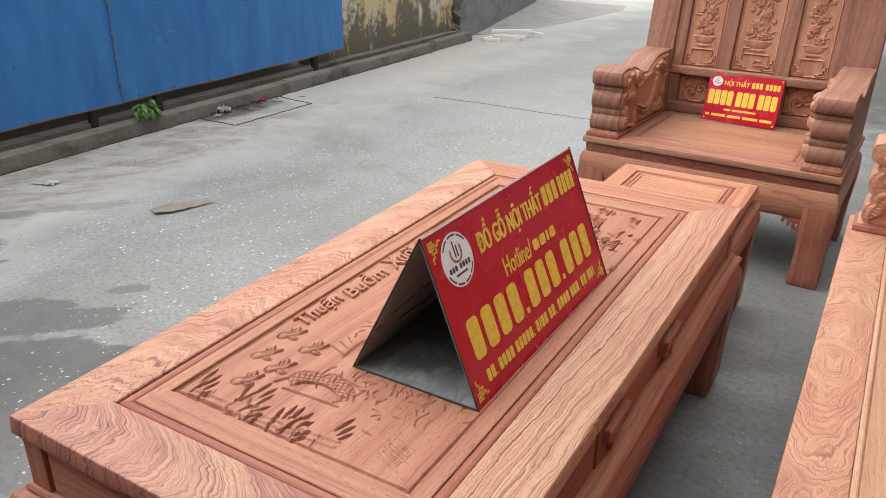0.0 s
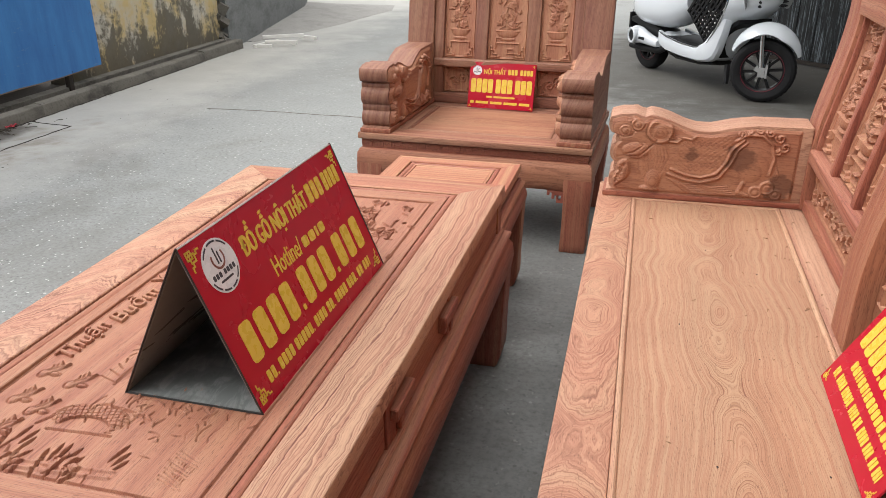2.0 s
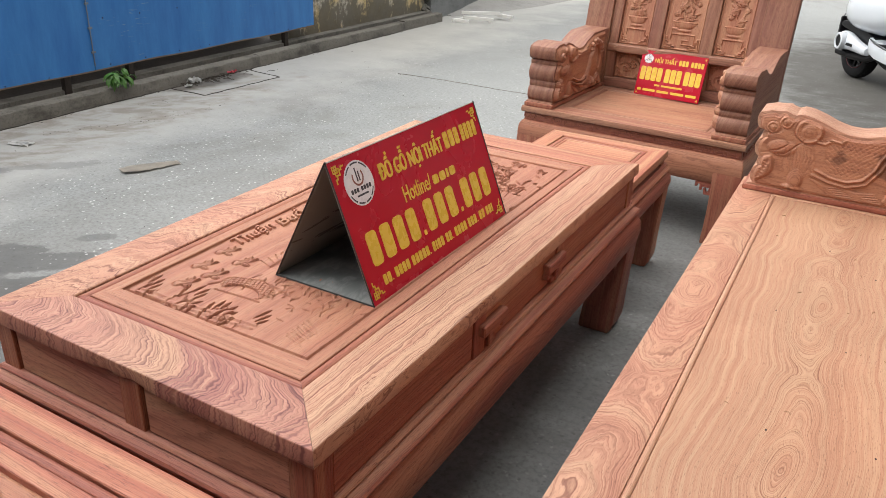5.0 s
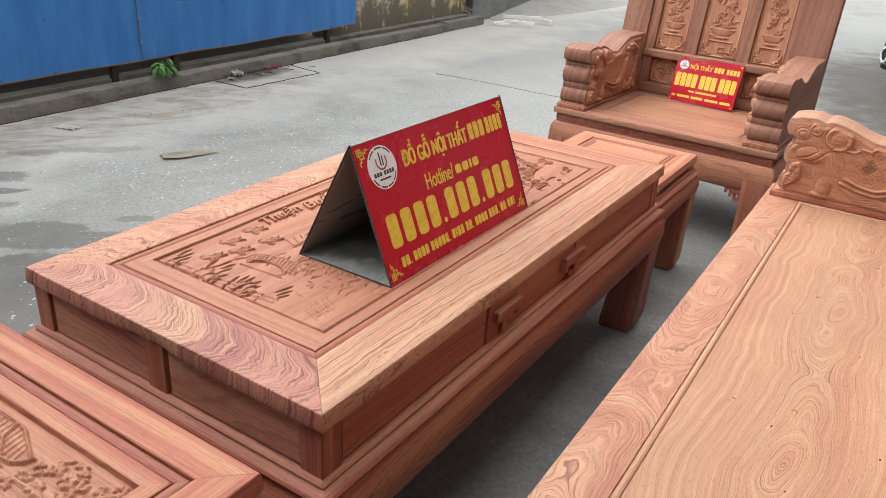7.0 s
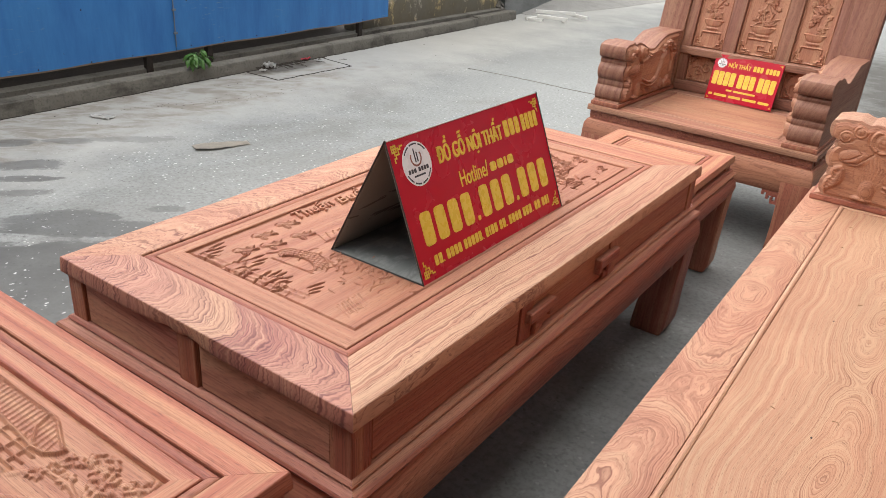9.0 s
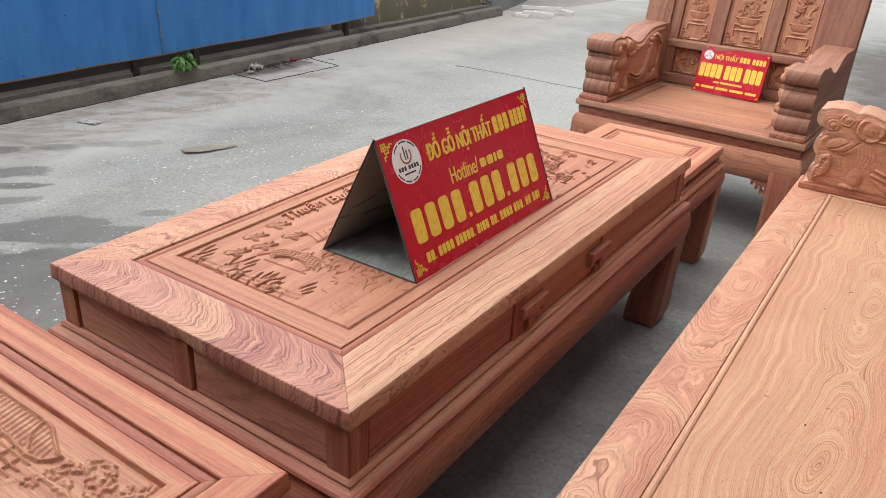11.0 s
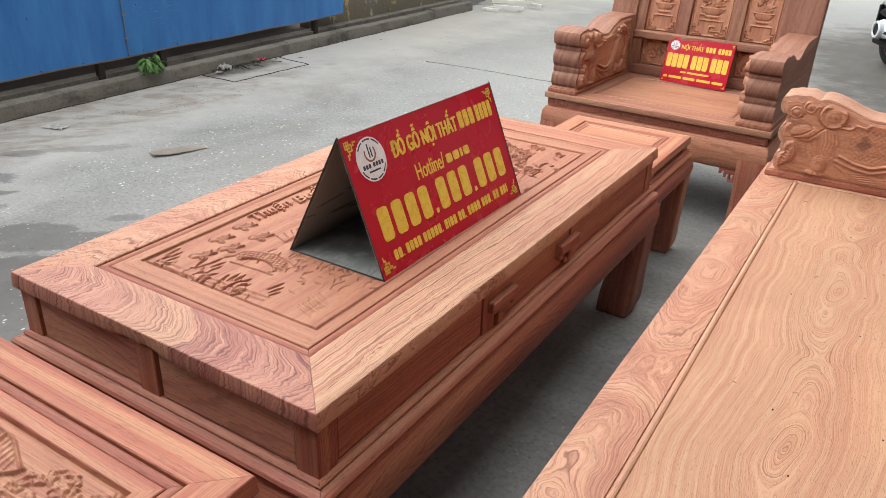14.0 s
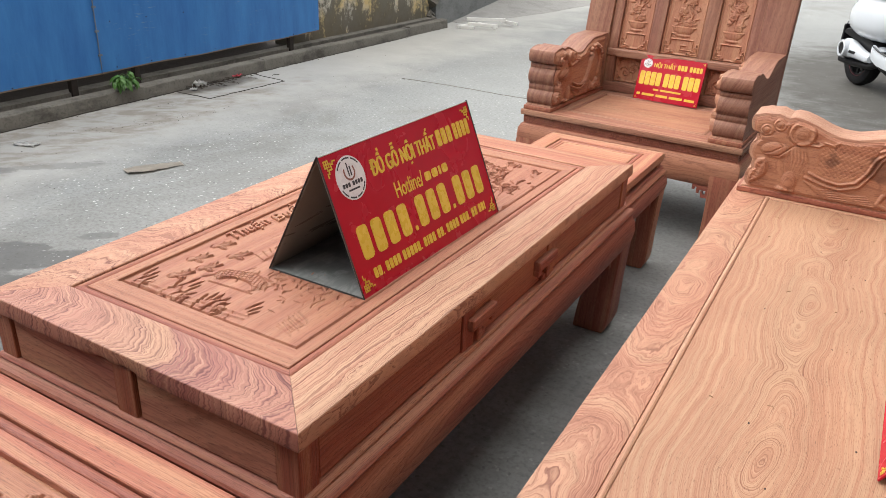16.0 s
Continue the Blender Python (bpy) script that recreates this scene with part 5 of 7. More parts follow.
def build_side_table():
    top, hx, hy, px, py = carved_table("side_table", -1.02, -0.02, -0.76, -0.110, 0.530, "raw rosewood low table with carved pavilion and pine tree", "table",
                                       fw=0.066, border=(0.034, 0.034), slab=0.036, frieze=0.10, apron=0.115, back=0.038, tones=("brick", "plain"))
    z = 0.530
    U, V = grid(0, 2 * px, 0, 2 * py, 0.0012)
    H = np.zeros(U.shape)
    rng = random.Random(5)
    w = 2 * px

    def proud(h):
        np.maximum(H, h, out=H)

    # A pavilion with upturned eaves; u runs along the table, v towards the far rail.
    ridge = [(0.30, 0.392), (0.40, 0.390), (0.500, 0.390), (0.522, 0.386), (0.560, 0.368), (0.584, 0.358)]
    eave = [(0.24, 0.360), (0.34, 0.348), (0.44, 0.340), (0.510, 0.334), (0.545, 0.330), (0.574, 0.334), (0.588, 0.346), (0.592, 0.358)]
    proud(line_h(U, V, ridge, 0.007, 0.0085))
    proud(line_h(U, V, eave, 0.008, 0.0100))
    proud(line_h(U, V, [(0.496, 0.388), (0.508, 0.360), (0.545, 0.332)], 0.006, 0.0080))
    for i in range(26):
        x = 0.27 + 0.012 * i
        top_v, low_v = np.interp(x - 0.012, [p[0] for p in ridge], [p[1] for p in ridge]), np.interp(x, [p[0] for p in eave], [p[1] for p in eave])
        proud(line_h(U, V, [(x - 0.012, top_v), (x, low_v)], 0.0036, 0.0045))
    for x in (0.30, 0.36, 0.42, 0.475, 0.515, 0.545):
        proud(line_h(U, V, [(x, 0.338), (x + 0.004, 0.292)], 0.007, 0.0080))
    for v0, v1 in ((0.326, 0.322), (0.310, 0.306), (0.296, 0.291), (0.286, 0.282)):
        proud(line_h(U, V, [(0.26, v0), (0.568, v1)], 0.005, 0.0075))
    # A pine: trunk, boughs, clumps of short needles.
    for run in ([(0.720, 0.20), (0.700, 0.27), (0.706, 0.33), (0.690, 0.37)], [(0.704, 0.31), (0.660, 0.322), (0.615, 0.318)], [(0.706, 0.335), (0.735, 0.365), (0.752, 0.385)], [(0.695, 0.35), (0.655, 0.375)]):
        proud(line_h(U, V, run, 0.009, 0.0065))
    for gx, gy in ((0.602, 0.308), (0.612, 0.330), (0.618, 0.352), (0.642, 0.378), (0.634, 0.362), (0.650, 0.324), (0.664, 0.384), (0.680, 0.374), (0.688, 0.348), (0.672, 0.360), (0.712, 0.360), (0.733, 0.378), (0.748, 0.390), (0.700, 0.330), (0.728, 0.345)):
        for i in range(20):
            a, q = rng.uniform(0, math.tau), rng.uniform(0.2, 1.0)
            proud(leaf_h(U, V, gx + 0.010 * q * math.cos(a), gy + 0.008 * q * math.sin(a), math.degrees(a) + rng.uniform(-40, 40), 0.0105, 0.0062, rng.uniform(0.006, 0.0105)))
    # Rolling ground and far hills, drawn shallow.
    for run in ([(0.25, 0.270), (0.40, 0.264), (0.52, 0.274), (0.575, 0.282), (0.590, 0.306), (0.608, 0.318)], [(0.30, 0.235), (0.45, 0.225), (0.60, 0.250), (0.66, 0.285)], [(0.40, 0.17), (0.55, 0.19), (0.68, 0.17)]):
        proud(line_h(U, V, run, 0.012, 0.0028))
    edge = np.minimum(np.minimum(U, w - U), np.minimum(V, 2 * py - V))
    Z = z - 0.010 + 0.75 * eased(H) - 0.003 * np.exp(-((edge / 0.004) ** 2))
    sheet("carved_panel", U - px, V - py, Z, wood("x", "carve", 0.6), top, "carved pavilion panel")
    stile_on(top, hx, hy, 2, 0.0, 0.024, z - 0.136, z - 0.032)
    boards_on(top, hx, hy, 2, [(0.0, 0.024)], z - 0.117, z - 0.0365, 0.006)
    boards_on(top, hx, hy, 1, [], z - 0.117, z - 0.0365, 0.004)


build_big_table()
build_stools()
build_side_table()


# ---- printed boards ----
def build_tent_sign():
    near, far = 0.408, 1.008
    right, ridge, left, foot, peak = -0.173, -0.287, -0.427, 0.5685, 0.848
    sign = thing("tent_sign", pose(-0.3, 0.708, foot), "red folded advertising board with yellow print on a carved table", "sign")
    o = Vector((-0.3, 0.708, foot))
    face = face_matrix(Vector((right, near, foot)) - o, (0, 1, 0), (ridge - right, 0, peak - foot))
    w, h = far - near, math.hypot(ridge - right, peak - foot)
    board(sign, face, w, h, 0.0022, "front_panel")
    # Bare backs: the inside of both flaps and the floor.
    t = 0.0022
    for nm, pts in (("inner_front", [(right, 0.0), (ridge, peak - foot)]), ("back_flap", [(ridge, peak - foot), (left, 0.0)]), ("floor_flap", [(left, 0.0), (right, 0.0)])):
        bm = bmesh.new()
        (xa, za), (xb, zb) = pts
        d = Vector((xb - xa, 0, zb - za)).normalized()
        inn = Vector((-d.z, 0, d.x))
        inn = inn if inn.dot(Vector((-0.3 - xa, 0, 0.1 - za))) > 0 else -inn
        lift = inn * (0.0024 if nm == "inner_front" else 0.0)
        a, b = Vector((xa + 0.3, 0, za)) + lift, Vector((xb + 0.3, 0, zb)) + lift
        if nm == "floor_flap":
            a, b = a + Vector((0.002, 0, 0.0012)), b + Vector((-0.003, 0, 0.0012))
        loft(bm, [[p + Vector((0, y, 0)) for p in (a, b, b + inn * t, a + inn * t)] for y in (near - 0.708 + 0.002, far - 0.708 - 0.002)])
        part(nm, bm, M_SMEARED if nm == "floor_flap" else M_BACK, sign, "bare grey board back", False)
    for y in (near - 0.708, far - 0.708):
        bm = bmesh.new()
        for (xa, za), (xb, zb) in (((right, 0.0), (ridge, peak - foot)), ((ridge, peak - foot), (left, 0.0)), ((left, 0.001), (right, 0.001))):
            tube(bm, [(xa + 0.3, y, za + 0.001), (xb + 0.3, y, zb + 0.001)], 0.0017, 6)
        part("edging", bm, M_EDGE, sign, "thin black edging")
    text_mesh("lettering", "ĐỒ GỖ NỘI THẤT", M_YELLOW, sign, face, 0.148, 0.212, 0.258, 0.064, bold=0.036)
    bars("name_bar", M_YELLOW, sign, face, 0.417, 0.487, 0.222, 0.262, (1, 1, 1), 0.22)
    bars("name_bar", M_YELLOW, sign, face, 0.498, 0.574, 0.222, 0.262, (1, 1, 1, 1), 0.22)
    text_mesh("lettering", "Hotline/", M_YELLOW, sign, face, 0.206, 0.156, 0.110, 0.036)
    bars("brand_bar", M_YELLOW, sign, face, 0.326, 0.428, 0.161, 0.182, (1, 1, 0.4, 1), 0.22)
    bars("number_bar", M_YELLOW, sign, face, 0.040, 0.562, 0.070, 0.142, DIGITS, 0.34)
    bars("address_bar", M_YELLOW, sign, face, 0.054, 0.545, 0.026, 0.048, WORDS, 0.22)
    badge(sign, face, 0.078, 0.239, 0.046)
    for x, y, sx, sy in ((0.012, 0.288, 1, -1), (0.588, 0.288, -1, -1), (0.012, 0.012, 1, 1), (0.588, 0.012, -1, 1)):
        corner_mark(sign, face, x, y, sx, sy, 0.030)


def build_flat_sign(name, origin, along, up, w, h, label, chair):
    sign = thing(name, Matrix.Translation(origin) @ Matrix.Scale(1.07 if chair else 1.0, 4), label, "sign")
    face = face_matrix((0, 0, 0), along, up)
    board(sign, face, w, h, 0.004)
    if chair:
        text_mesh("lettering", "NỘI THẤT", M_YELLOW, sign, face, 0.066, 0.145, 0.100, 0.036)
        bars("name_bar", M_YELLOW, sign, face, 0.176, 0.288, 0.150, 0.174, (1, 1, 1, -0.5, 1, 1, 1, 1), 0.25)
        bars("number_bar", M_YELLOW, sign, face, 0.010, 0.288, 0.068, 0.129, (1, 1, 1, 1, -0.3, 1, 1, 1, -0.3, 1, 1, 1), 0.14)
        bars("web_bar", M_YELLOW, sign, face, 0.085, 0.215, 0.047, 0.055, (1.5, 5.5), 0.4)
        bars("address_bar", M_YELLOW, sign, face, 0.012, 0.284, 0.020, 0.031, (1, 3.4, 3.2, 3.6, 2.8), 0.5)
        badge(sign, face, 0.035, 0.164, 0.021)
        for x, y, sx, sy in ((0.294, 0.194, -1, -1), (0.006, 0.006, 1, 1), (0.294, 0.006, -1, 1)):
            corner_mark(sign, face, x, y, sx, sy, 0.010)
    else:
        bars("name_bar", M_YELLOW, sign, face, 0.10, 0.38, 0.215, 0.252, (4, 4, 3, 4), 0.6)
        bars("number_bar", M_YELLOW, sign, face, 0.022, 0.380, 0.112, 0.186, DIGITS, 0.14)
        bars("web_bar", M_YELLOW, sign, face, 0.065, 0.345, 0.072, 0.094, (1, 1, 0.5, 0.5, 1, 1, 0.5, 1, 1, 1, 1, 1, 1, 0.3, 1, 1, 1), 0.22)
        bars("address_bar", M_YELLOW, sign, face, 0.030, 0.372, 0.032, 0.054, WORDS, 0.22)
        badge(sign, face, 0.05, 0.235, 0.032)
        for x, y, sx, sy in ((0.008, 0.292, 1, -1), (0.392, 0.292, -1, -1), (0.008, 0.008, 1, 1), (0.392, 0.008, -1, 1)):
            corner_mark(sign, face, x, y, sx, sy, 0.020)


build_tent_sign()
build_flat_sign("red_board", (-0.447, 3.060, 0.4575), (0.31, -0.022, 0.0), (0.018, 0.050, 0.19), 0.30, 0.20, "small red board with yellow print leaning on a chair back", True)
build_flat_sign("red_board", (0.785, 1.002, 0.4214), (-0.004, -1, 0), (0.135, 0, 0.265), 0.40, 0.30, "red board with yellow print leaning on a bench back", False)


# ---- carved seats ----
def back_bow(z):
    """How far the backrest has swung back at a height."""
    f = min(1.0, max(0.0, (z - 0.60) / 0.48))
    return 0.060 * f * f * (3 - 2 * f)


def bowed_board(bm, x0, x1, y, thick, z0, z1, n=14):
    """An upright board that follows the bow of a backrest."""
    loops = []
    for k in range(n + 1):
        z = z0 + (z1 - z0) * k / n
        a = y + back_bow(z)
        loops.append([(x0, a, z), (x1, a, z), (x1, a + thick, z), (x0, a + thick, z)])
    loft(bm, loops)
    soften(bm, min(0.006, thick * 0.2), 2, 50)


def vase_panel(U, V, w, h, deep, seed, scroll=False):
    """A dish of flowers on a stand between key-pattern corners; u across from the middle, v up."""
    rng = random.Random(seed)
    H = line_h(U, V, [(-w / 2 + 0.006, 0.005), (w / 2 - 0.006, 0.005), (w / 2 - 0.006, h - 0.005), (-w / 2 + 0.006, h - 0.005), (-w / 2 + 0.006, 0.005)], 0.006, deep * 0.5)

    def put(x):
        np.maximum(H, x, out=H)

    s = w * 0.17
    for sx in (-1, 1):
        put(key_corner(U, V, sx * (w / 2 - 0.012), 0.011, -sx, 1, s, 0.0055, deep * 0.7))
        put(key_corner(U, V, sx * (w / 2 - 0.012), h - 0.011, -sx, -1, s, 0.0055, deep * 0.7))
    t = 0.075
    put(line_h(U, V, [(-0.30 * w, 0.05), (-0.30 * w, t), (0.30 * w, t), (0.30 * w, 0.05)], 0.007, deep * 0.7))
    if scroll:
        put(line_h(U, V, [(0.30 * w, t), (0.30 * w, 0.028), (0.0, 0.028), (0.0, 0.048), (0.13 * w, 0.048)], 0.007, deep * 0.7))
        put(line_h(U, V, [(-0.30 * w, t), (-0.30 * w, 0.10), (-0.16 * w, 0.10)], 0.007, deep * 0.7))
    b = t + 0.014
    put(boss_h(U, V, 0, b + 0.004, 0.20 * w, 0.008, deep * 0.7))
    put(np.where(V > b + 0.008, boss_h(U, V, 0, b + 0.042, 0.29 * w, 0.034, deep), 0) * (V < b + 0.044))
    put(line_h(U, V, [(-0.30 * w, b + 0.042), (0.30 * w, b + 0.042)], 0.007, deep))
    # A full bloom, buds and slender leaves on a winding stem.
    y, side = b + 0.066, 1
    while y < h - 0.045:
        put(flower_h(U, V, side * 0.10 * w, y, min(0.024, 0.17 * w), deep, 6, rng.uniform(0, 45)))
        put(flower_h(U, V, side * 0.10 * w, y + 0.006, min(0.014, 0.10 * w), deep * 1.3, 5, rng.uniform(0, 45)))
        put(flower_h(U, V, -side * rng.uniform(0.20, 0.28) * w, y + rng.uniform(0.0, 0.02), 0.013, deep * 0.8, 5, rng.uniform(0, 70)))
        for k in range(9):
            a = rng.uniform(0, 360)
            put(leaf_h(U, V, rng.uniform(-0.18, 0.18) * w, y + rng.uniform(-0.024, 0.024), a, rng.uniform(0.024, 0.040), 0.008, deep * 0.75))
        y += 0.046
        side = -side
    put(line_h(U, V, [(0.02 * w, b + 0.05), (-0.06 * w, b + 0.13), (0.08 * w, b + 0.21), (-0.02 * w, h - 0.06)], 0.007, deep * 0.6))
    return H


def scroll_panel(U, V, w, h, deep, seed):
    """A low panel with a running scroll between keyed ends."""
    rng = random.Random(seed)
    H = line_h(U, V, [(-w / 2 + 0.005, 0.005), (w / 2 - 0.005, 0.005), (w / 2 - 0.005, h - 0.005), (-w / 2 + 0.005, h - 0.005), (-w / 2 + 0.005, 0.005)], 0.006, deep * 0.5)

    def put(x):
        np.maximum(H, x, out=H)

    for sx in (-1, 1):
        for y, sy in ((0.010, 1), (h - 0.010, -1)):
            put(key_corner(U, V, sx * (w / 2 - 0.010), y, -sx, sy, h * 0.20, 0.005, deep * 0.7))
    n = max(2, int(w / 0.055))
    for i in range(n):
        x = (i + 0.5 - n / 2) * 0.042
        put(line_h(U, V, curl(x, h * (0.42 + 0.14 * (i % 2)), h * 0.22, 1.4, rng.uniform(0, 6), 1 if i % 2 else -1), 0.006, deep))
        put(leaf_h(U, V, x, h * 0.5, rng.uniform(0, 360), h * 0.34, 0.011, deep * 0.8))
    return H


def back_panel(parent, name, x0, x1, y, z0, z1, relief, step, label):
    """A carved panel let into a bowed backrest; relief gives heights towards the sitter."""
    w, h = x1 - x0, z1 - z0
    U, V = grid(-w / 2, w / 2, 0, h, step)
    H = relief(U, V, w, h)
    Z = z0 + V
    f = np.clip((Z - 0.60) / 0.48, 0, 1)
    Y = y + 0.060 * f * f * (3 - 2 * f) - H
    return sheet(name, (x0 + x1) / 2 + U, Y, Z, wood("z", "carve", 0.6), parent, label)


def arm_front(z):
    """The lobed front of an armrest: depth behind its foremost line."""
    f = (z - 0.455) / 0.275
    for lo, hi, base, swell in ((-0.1, 0.09, 0.0, 0.003), (0.09, 0.33, 0.008, 0.020), (0.33, 0.43, 0.020, 0.006), (0.43, 0.68, 0.006, 0.022), (0.68, 0.77, 0.020, 0.006), (0.77, 1.02, -0.004, 0.022), (1.02, 1.4, 0.016, 0.01)):
        if lo <= f < hi:
            q = (2 * f - lo - hi) / (hi - lo)
            return base + swell * (1 - math.sqrt(max(0.0, 1 - q * q)))
    return 0.03


def arm_top(d, back):
    pts = ((0.0, 0.722), (0.022, 0.731), (0.045, 0.738), (0.058, 0.733), (0.075, 0.741), (0.092, 0.734), (0.105, 0.726), (0.125, 0.735), (0.150, 0.733), (0.19, 0.721), (0.235, 0.702), (0.275, 0.692), (0.32, 0.692), (0.38, (0.69 + back) / 2 + 0.004), (0.45, back), (0.66, back + 0.002))
    return float(np.interp(d, [p[0] for p in pts], [p[1] for p in pts]))


def beast_relief(D, Z):
    """A guardian beast: curled brow and ear, muzzle, fanned beard, scaled flank, smooth haunch, tail curls and clouds."""
    H = np.full(D.shape, 0.0)

    def put(x):
        np.maximum(H, x, out=H)

    def cut(x):
        np.subtract(H, x, out=H)

    # Broad swellings: head, chest, flank, haunch.
    put(boss_h(D, Z, 0.075, 0.665, 0.105, 0.062, 0.0075))
    put(boss_h(D, Z, 0.150, 0.590, 0.060, 0.085, 0.0075))
    put(boss_h(D, Z, 0.280, 0.615, 0.110, 0.095, 0.0065))
    # Ear, brow and eye: stepped round curls.
    for x, y, r, h in ((0.160, 0.686, 0.040, 0.0105), (0.088, 0.704, 0.020, 0.0105), (0.050, 0.682, 0.019, 0.0100)):
        d = np.hypot(D - x, Z - y) / r
        put(np.where(d < 1, h * (0.70 + 0.30 * np.clip(4 * np.abs(d - 0.62), 0, 1)), 0))
        put(boss_h(D, Z, x, y, r * 0.42, r * 0.42, h * 1.15))
        cut(np.where(np.abs(d - 1.05) < 0.07, 0.003, 0))
    cut(line_h(D, Z, [(0.025, 0.668), (0.045, 0.660), (0.072, 0.668), (0.080, 0.684)], 0.005, 0.003))
    # Muzzle with its lip drawn back.
    put(0.003 + boss_h(D, Z, 0.092, 0.620, 0.050, 0.030, 0.0090))
    cut(line_h(D, Z, [(0.052, 0.602), (0.080, 0.612), (0.108, 0.634), (0.098, 0.645)], 0.005, 0.004))
    cut(line_h(D, Z, [(0.020, 0.590), (0.050, 0.596), (0.100, 0.600), (0.140, 0.640), (0.150, 0.655)], 0.006, 0.004))
    # Beard: a ribbed fan under the chin.
    put(0.002 + leaf_h(D, Z, 0.062, 0.586, -112, 0.105, 0.062, 0.0090))
    for i in range(8):
        y = 0.572 - 0.011 * i
        cut(line_h(D, Z, [(0.018 + 0.002 * i, y - 0.012), (0.034, y - 0.004), (0.056 - 0.002 * i, y - 0.010)], 0.004, 0.0026))
    # Chest hair drawn down to the leg.
    for i in range(9):
        x = 0.108 + 0.011 * i
        cut(line_h(D, Z, [(x - 0.010, 0.640 - 0.004 * abs(i - 4)), (x, 0.600), (0.150 + 0.5 * (x - 0.150), 0.545)], 0.004, 0.0022))
    put(boss_h(D, Z, 0.150, 0.522, 0.026, 0.044, 0.0105))
    put(boss_h(D, Z, 0.142, 0.490, 0.034, 0.013, 0.0100))
    for q in (-0.016, 0.0, 0.016):
        cut(line_h(D, Z, [(0.140 + q, 0.484), (0.142 + q, 0.500)], 0.003, 0.003))
    # The flank, scored with a net of scales, between a wavy mane and a double ribbon.
    mane = [(0.178, 0.655), (0.215, 0.652), (0.232, 0.668), (0.258, 0.664), (0.282, 0.686), (0.310, 0.684)]
    put(line_h(D, Z, mane, 0.010, 0.0085))
    inside = (Z < np.interp(D, [p[0] for p in mane] + [0.40], [p[1] for p in mane] + [0.690]) - 0.006) & (Z > 0.560 - 0.06 * (D - 0.22)) & (D > 0.222) & (D < 0.355 + 0.35 * (Z - 0.58)) & (Z < 0.700)
    hatch = np.minimum(np.abs(np.sin((D * 0.9 + Z) * 205)), np.abs(np.sin((D * 0.9 - Z) * 205)))
    H = np.where(inside, 0.0048 - 0.0030 * np.clip(1 - hatch / 0.22, 0, 1), H)
    for off in (0.0, 0.017):
        put(line_h(D, Z, [(0.205 - off * 0.5, 0.562 - off), (0.250, 0.546 - off), (0.300, 0.540 - off), (0.345 + off * 0.6, 0.556 - off * 0.8), (0.370 + off, 0.595), (0.385 + off, 0.640), (0.415 + off * 0.6, 0.672 - off * 0.5)], 0.014, 0.0090))
    # The haunch, left smooth, with a rim over it.
    put(boss_h(D, Z, 0.448, 0.605, 0.064, 0.078, 0.0075))
    put(line_h(D, Z, [(0.392, 0.668), (0.425, 0.690), (0.468, 0.688), (0.500, 0.660), (0.512, 0.615), (0.505, 0.565)], 0.014, 0.0085))
    put(line_h(D, Z, [(0.430, 0.530), (0.420, 0.500), (0.445, 0.488)], 0.022, 0.0070))
    # Tail curls along the top and down the back edge.
    for x, y, r in ((0.405, 0.690, 0.013), (0.432, 0.702, 0.012), (0.460, 0.704, 0.013), (0.490, 0.698, 0.014), (0.520, 0.684, 0.016), (0.536, 0.656, 0.016), (0.520, 0.640, 0.011)):
        put(0.002 + line_h(D, Z, curl(x, y, r, 1.2, x * 30), 0.006, 0.0085))
    for i in range(4):
        put(line_h(D, Z, [(0.508 + 0.006 * i, 0.640 - 0.02 * i), (0.516 + 0.005 * i, 0.590 - 0.01 * i), (0.510 + 0.004 * i, 0.545)], 0.005, 0.0055))
    # Clouds at the foot.
    for x, y, r in ((0.470, 0.503, 0.020), (0.503, 0.520, 0.022), (0.530, 0.500, 0.018)):
        d = np.hypot(D - x, Z - y) / r
        put(np.where(d < 1, 0.0085 * (0.75 + 0.25 * np.clip(4 * np.abs(d - 0.55), 0, 1)), 0))
    # Waves between.
    for i in range(6):
        put(line_h(D, Z, [(0.195 + 0.012 * i, 0.530 - 0.008 * i), (0.245 + 0.010 * i, 0.512 - 0.006 * i), (0.285 + 0.012 * i, 0.516 - 0.006 * i), (0.335 + 0.012 * i, 0.508 - 0.005 * i), (0.385 + 0.006 * i, 0.516 - 0.007 * i)], 0.007, 0.0055))
    return H


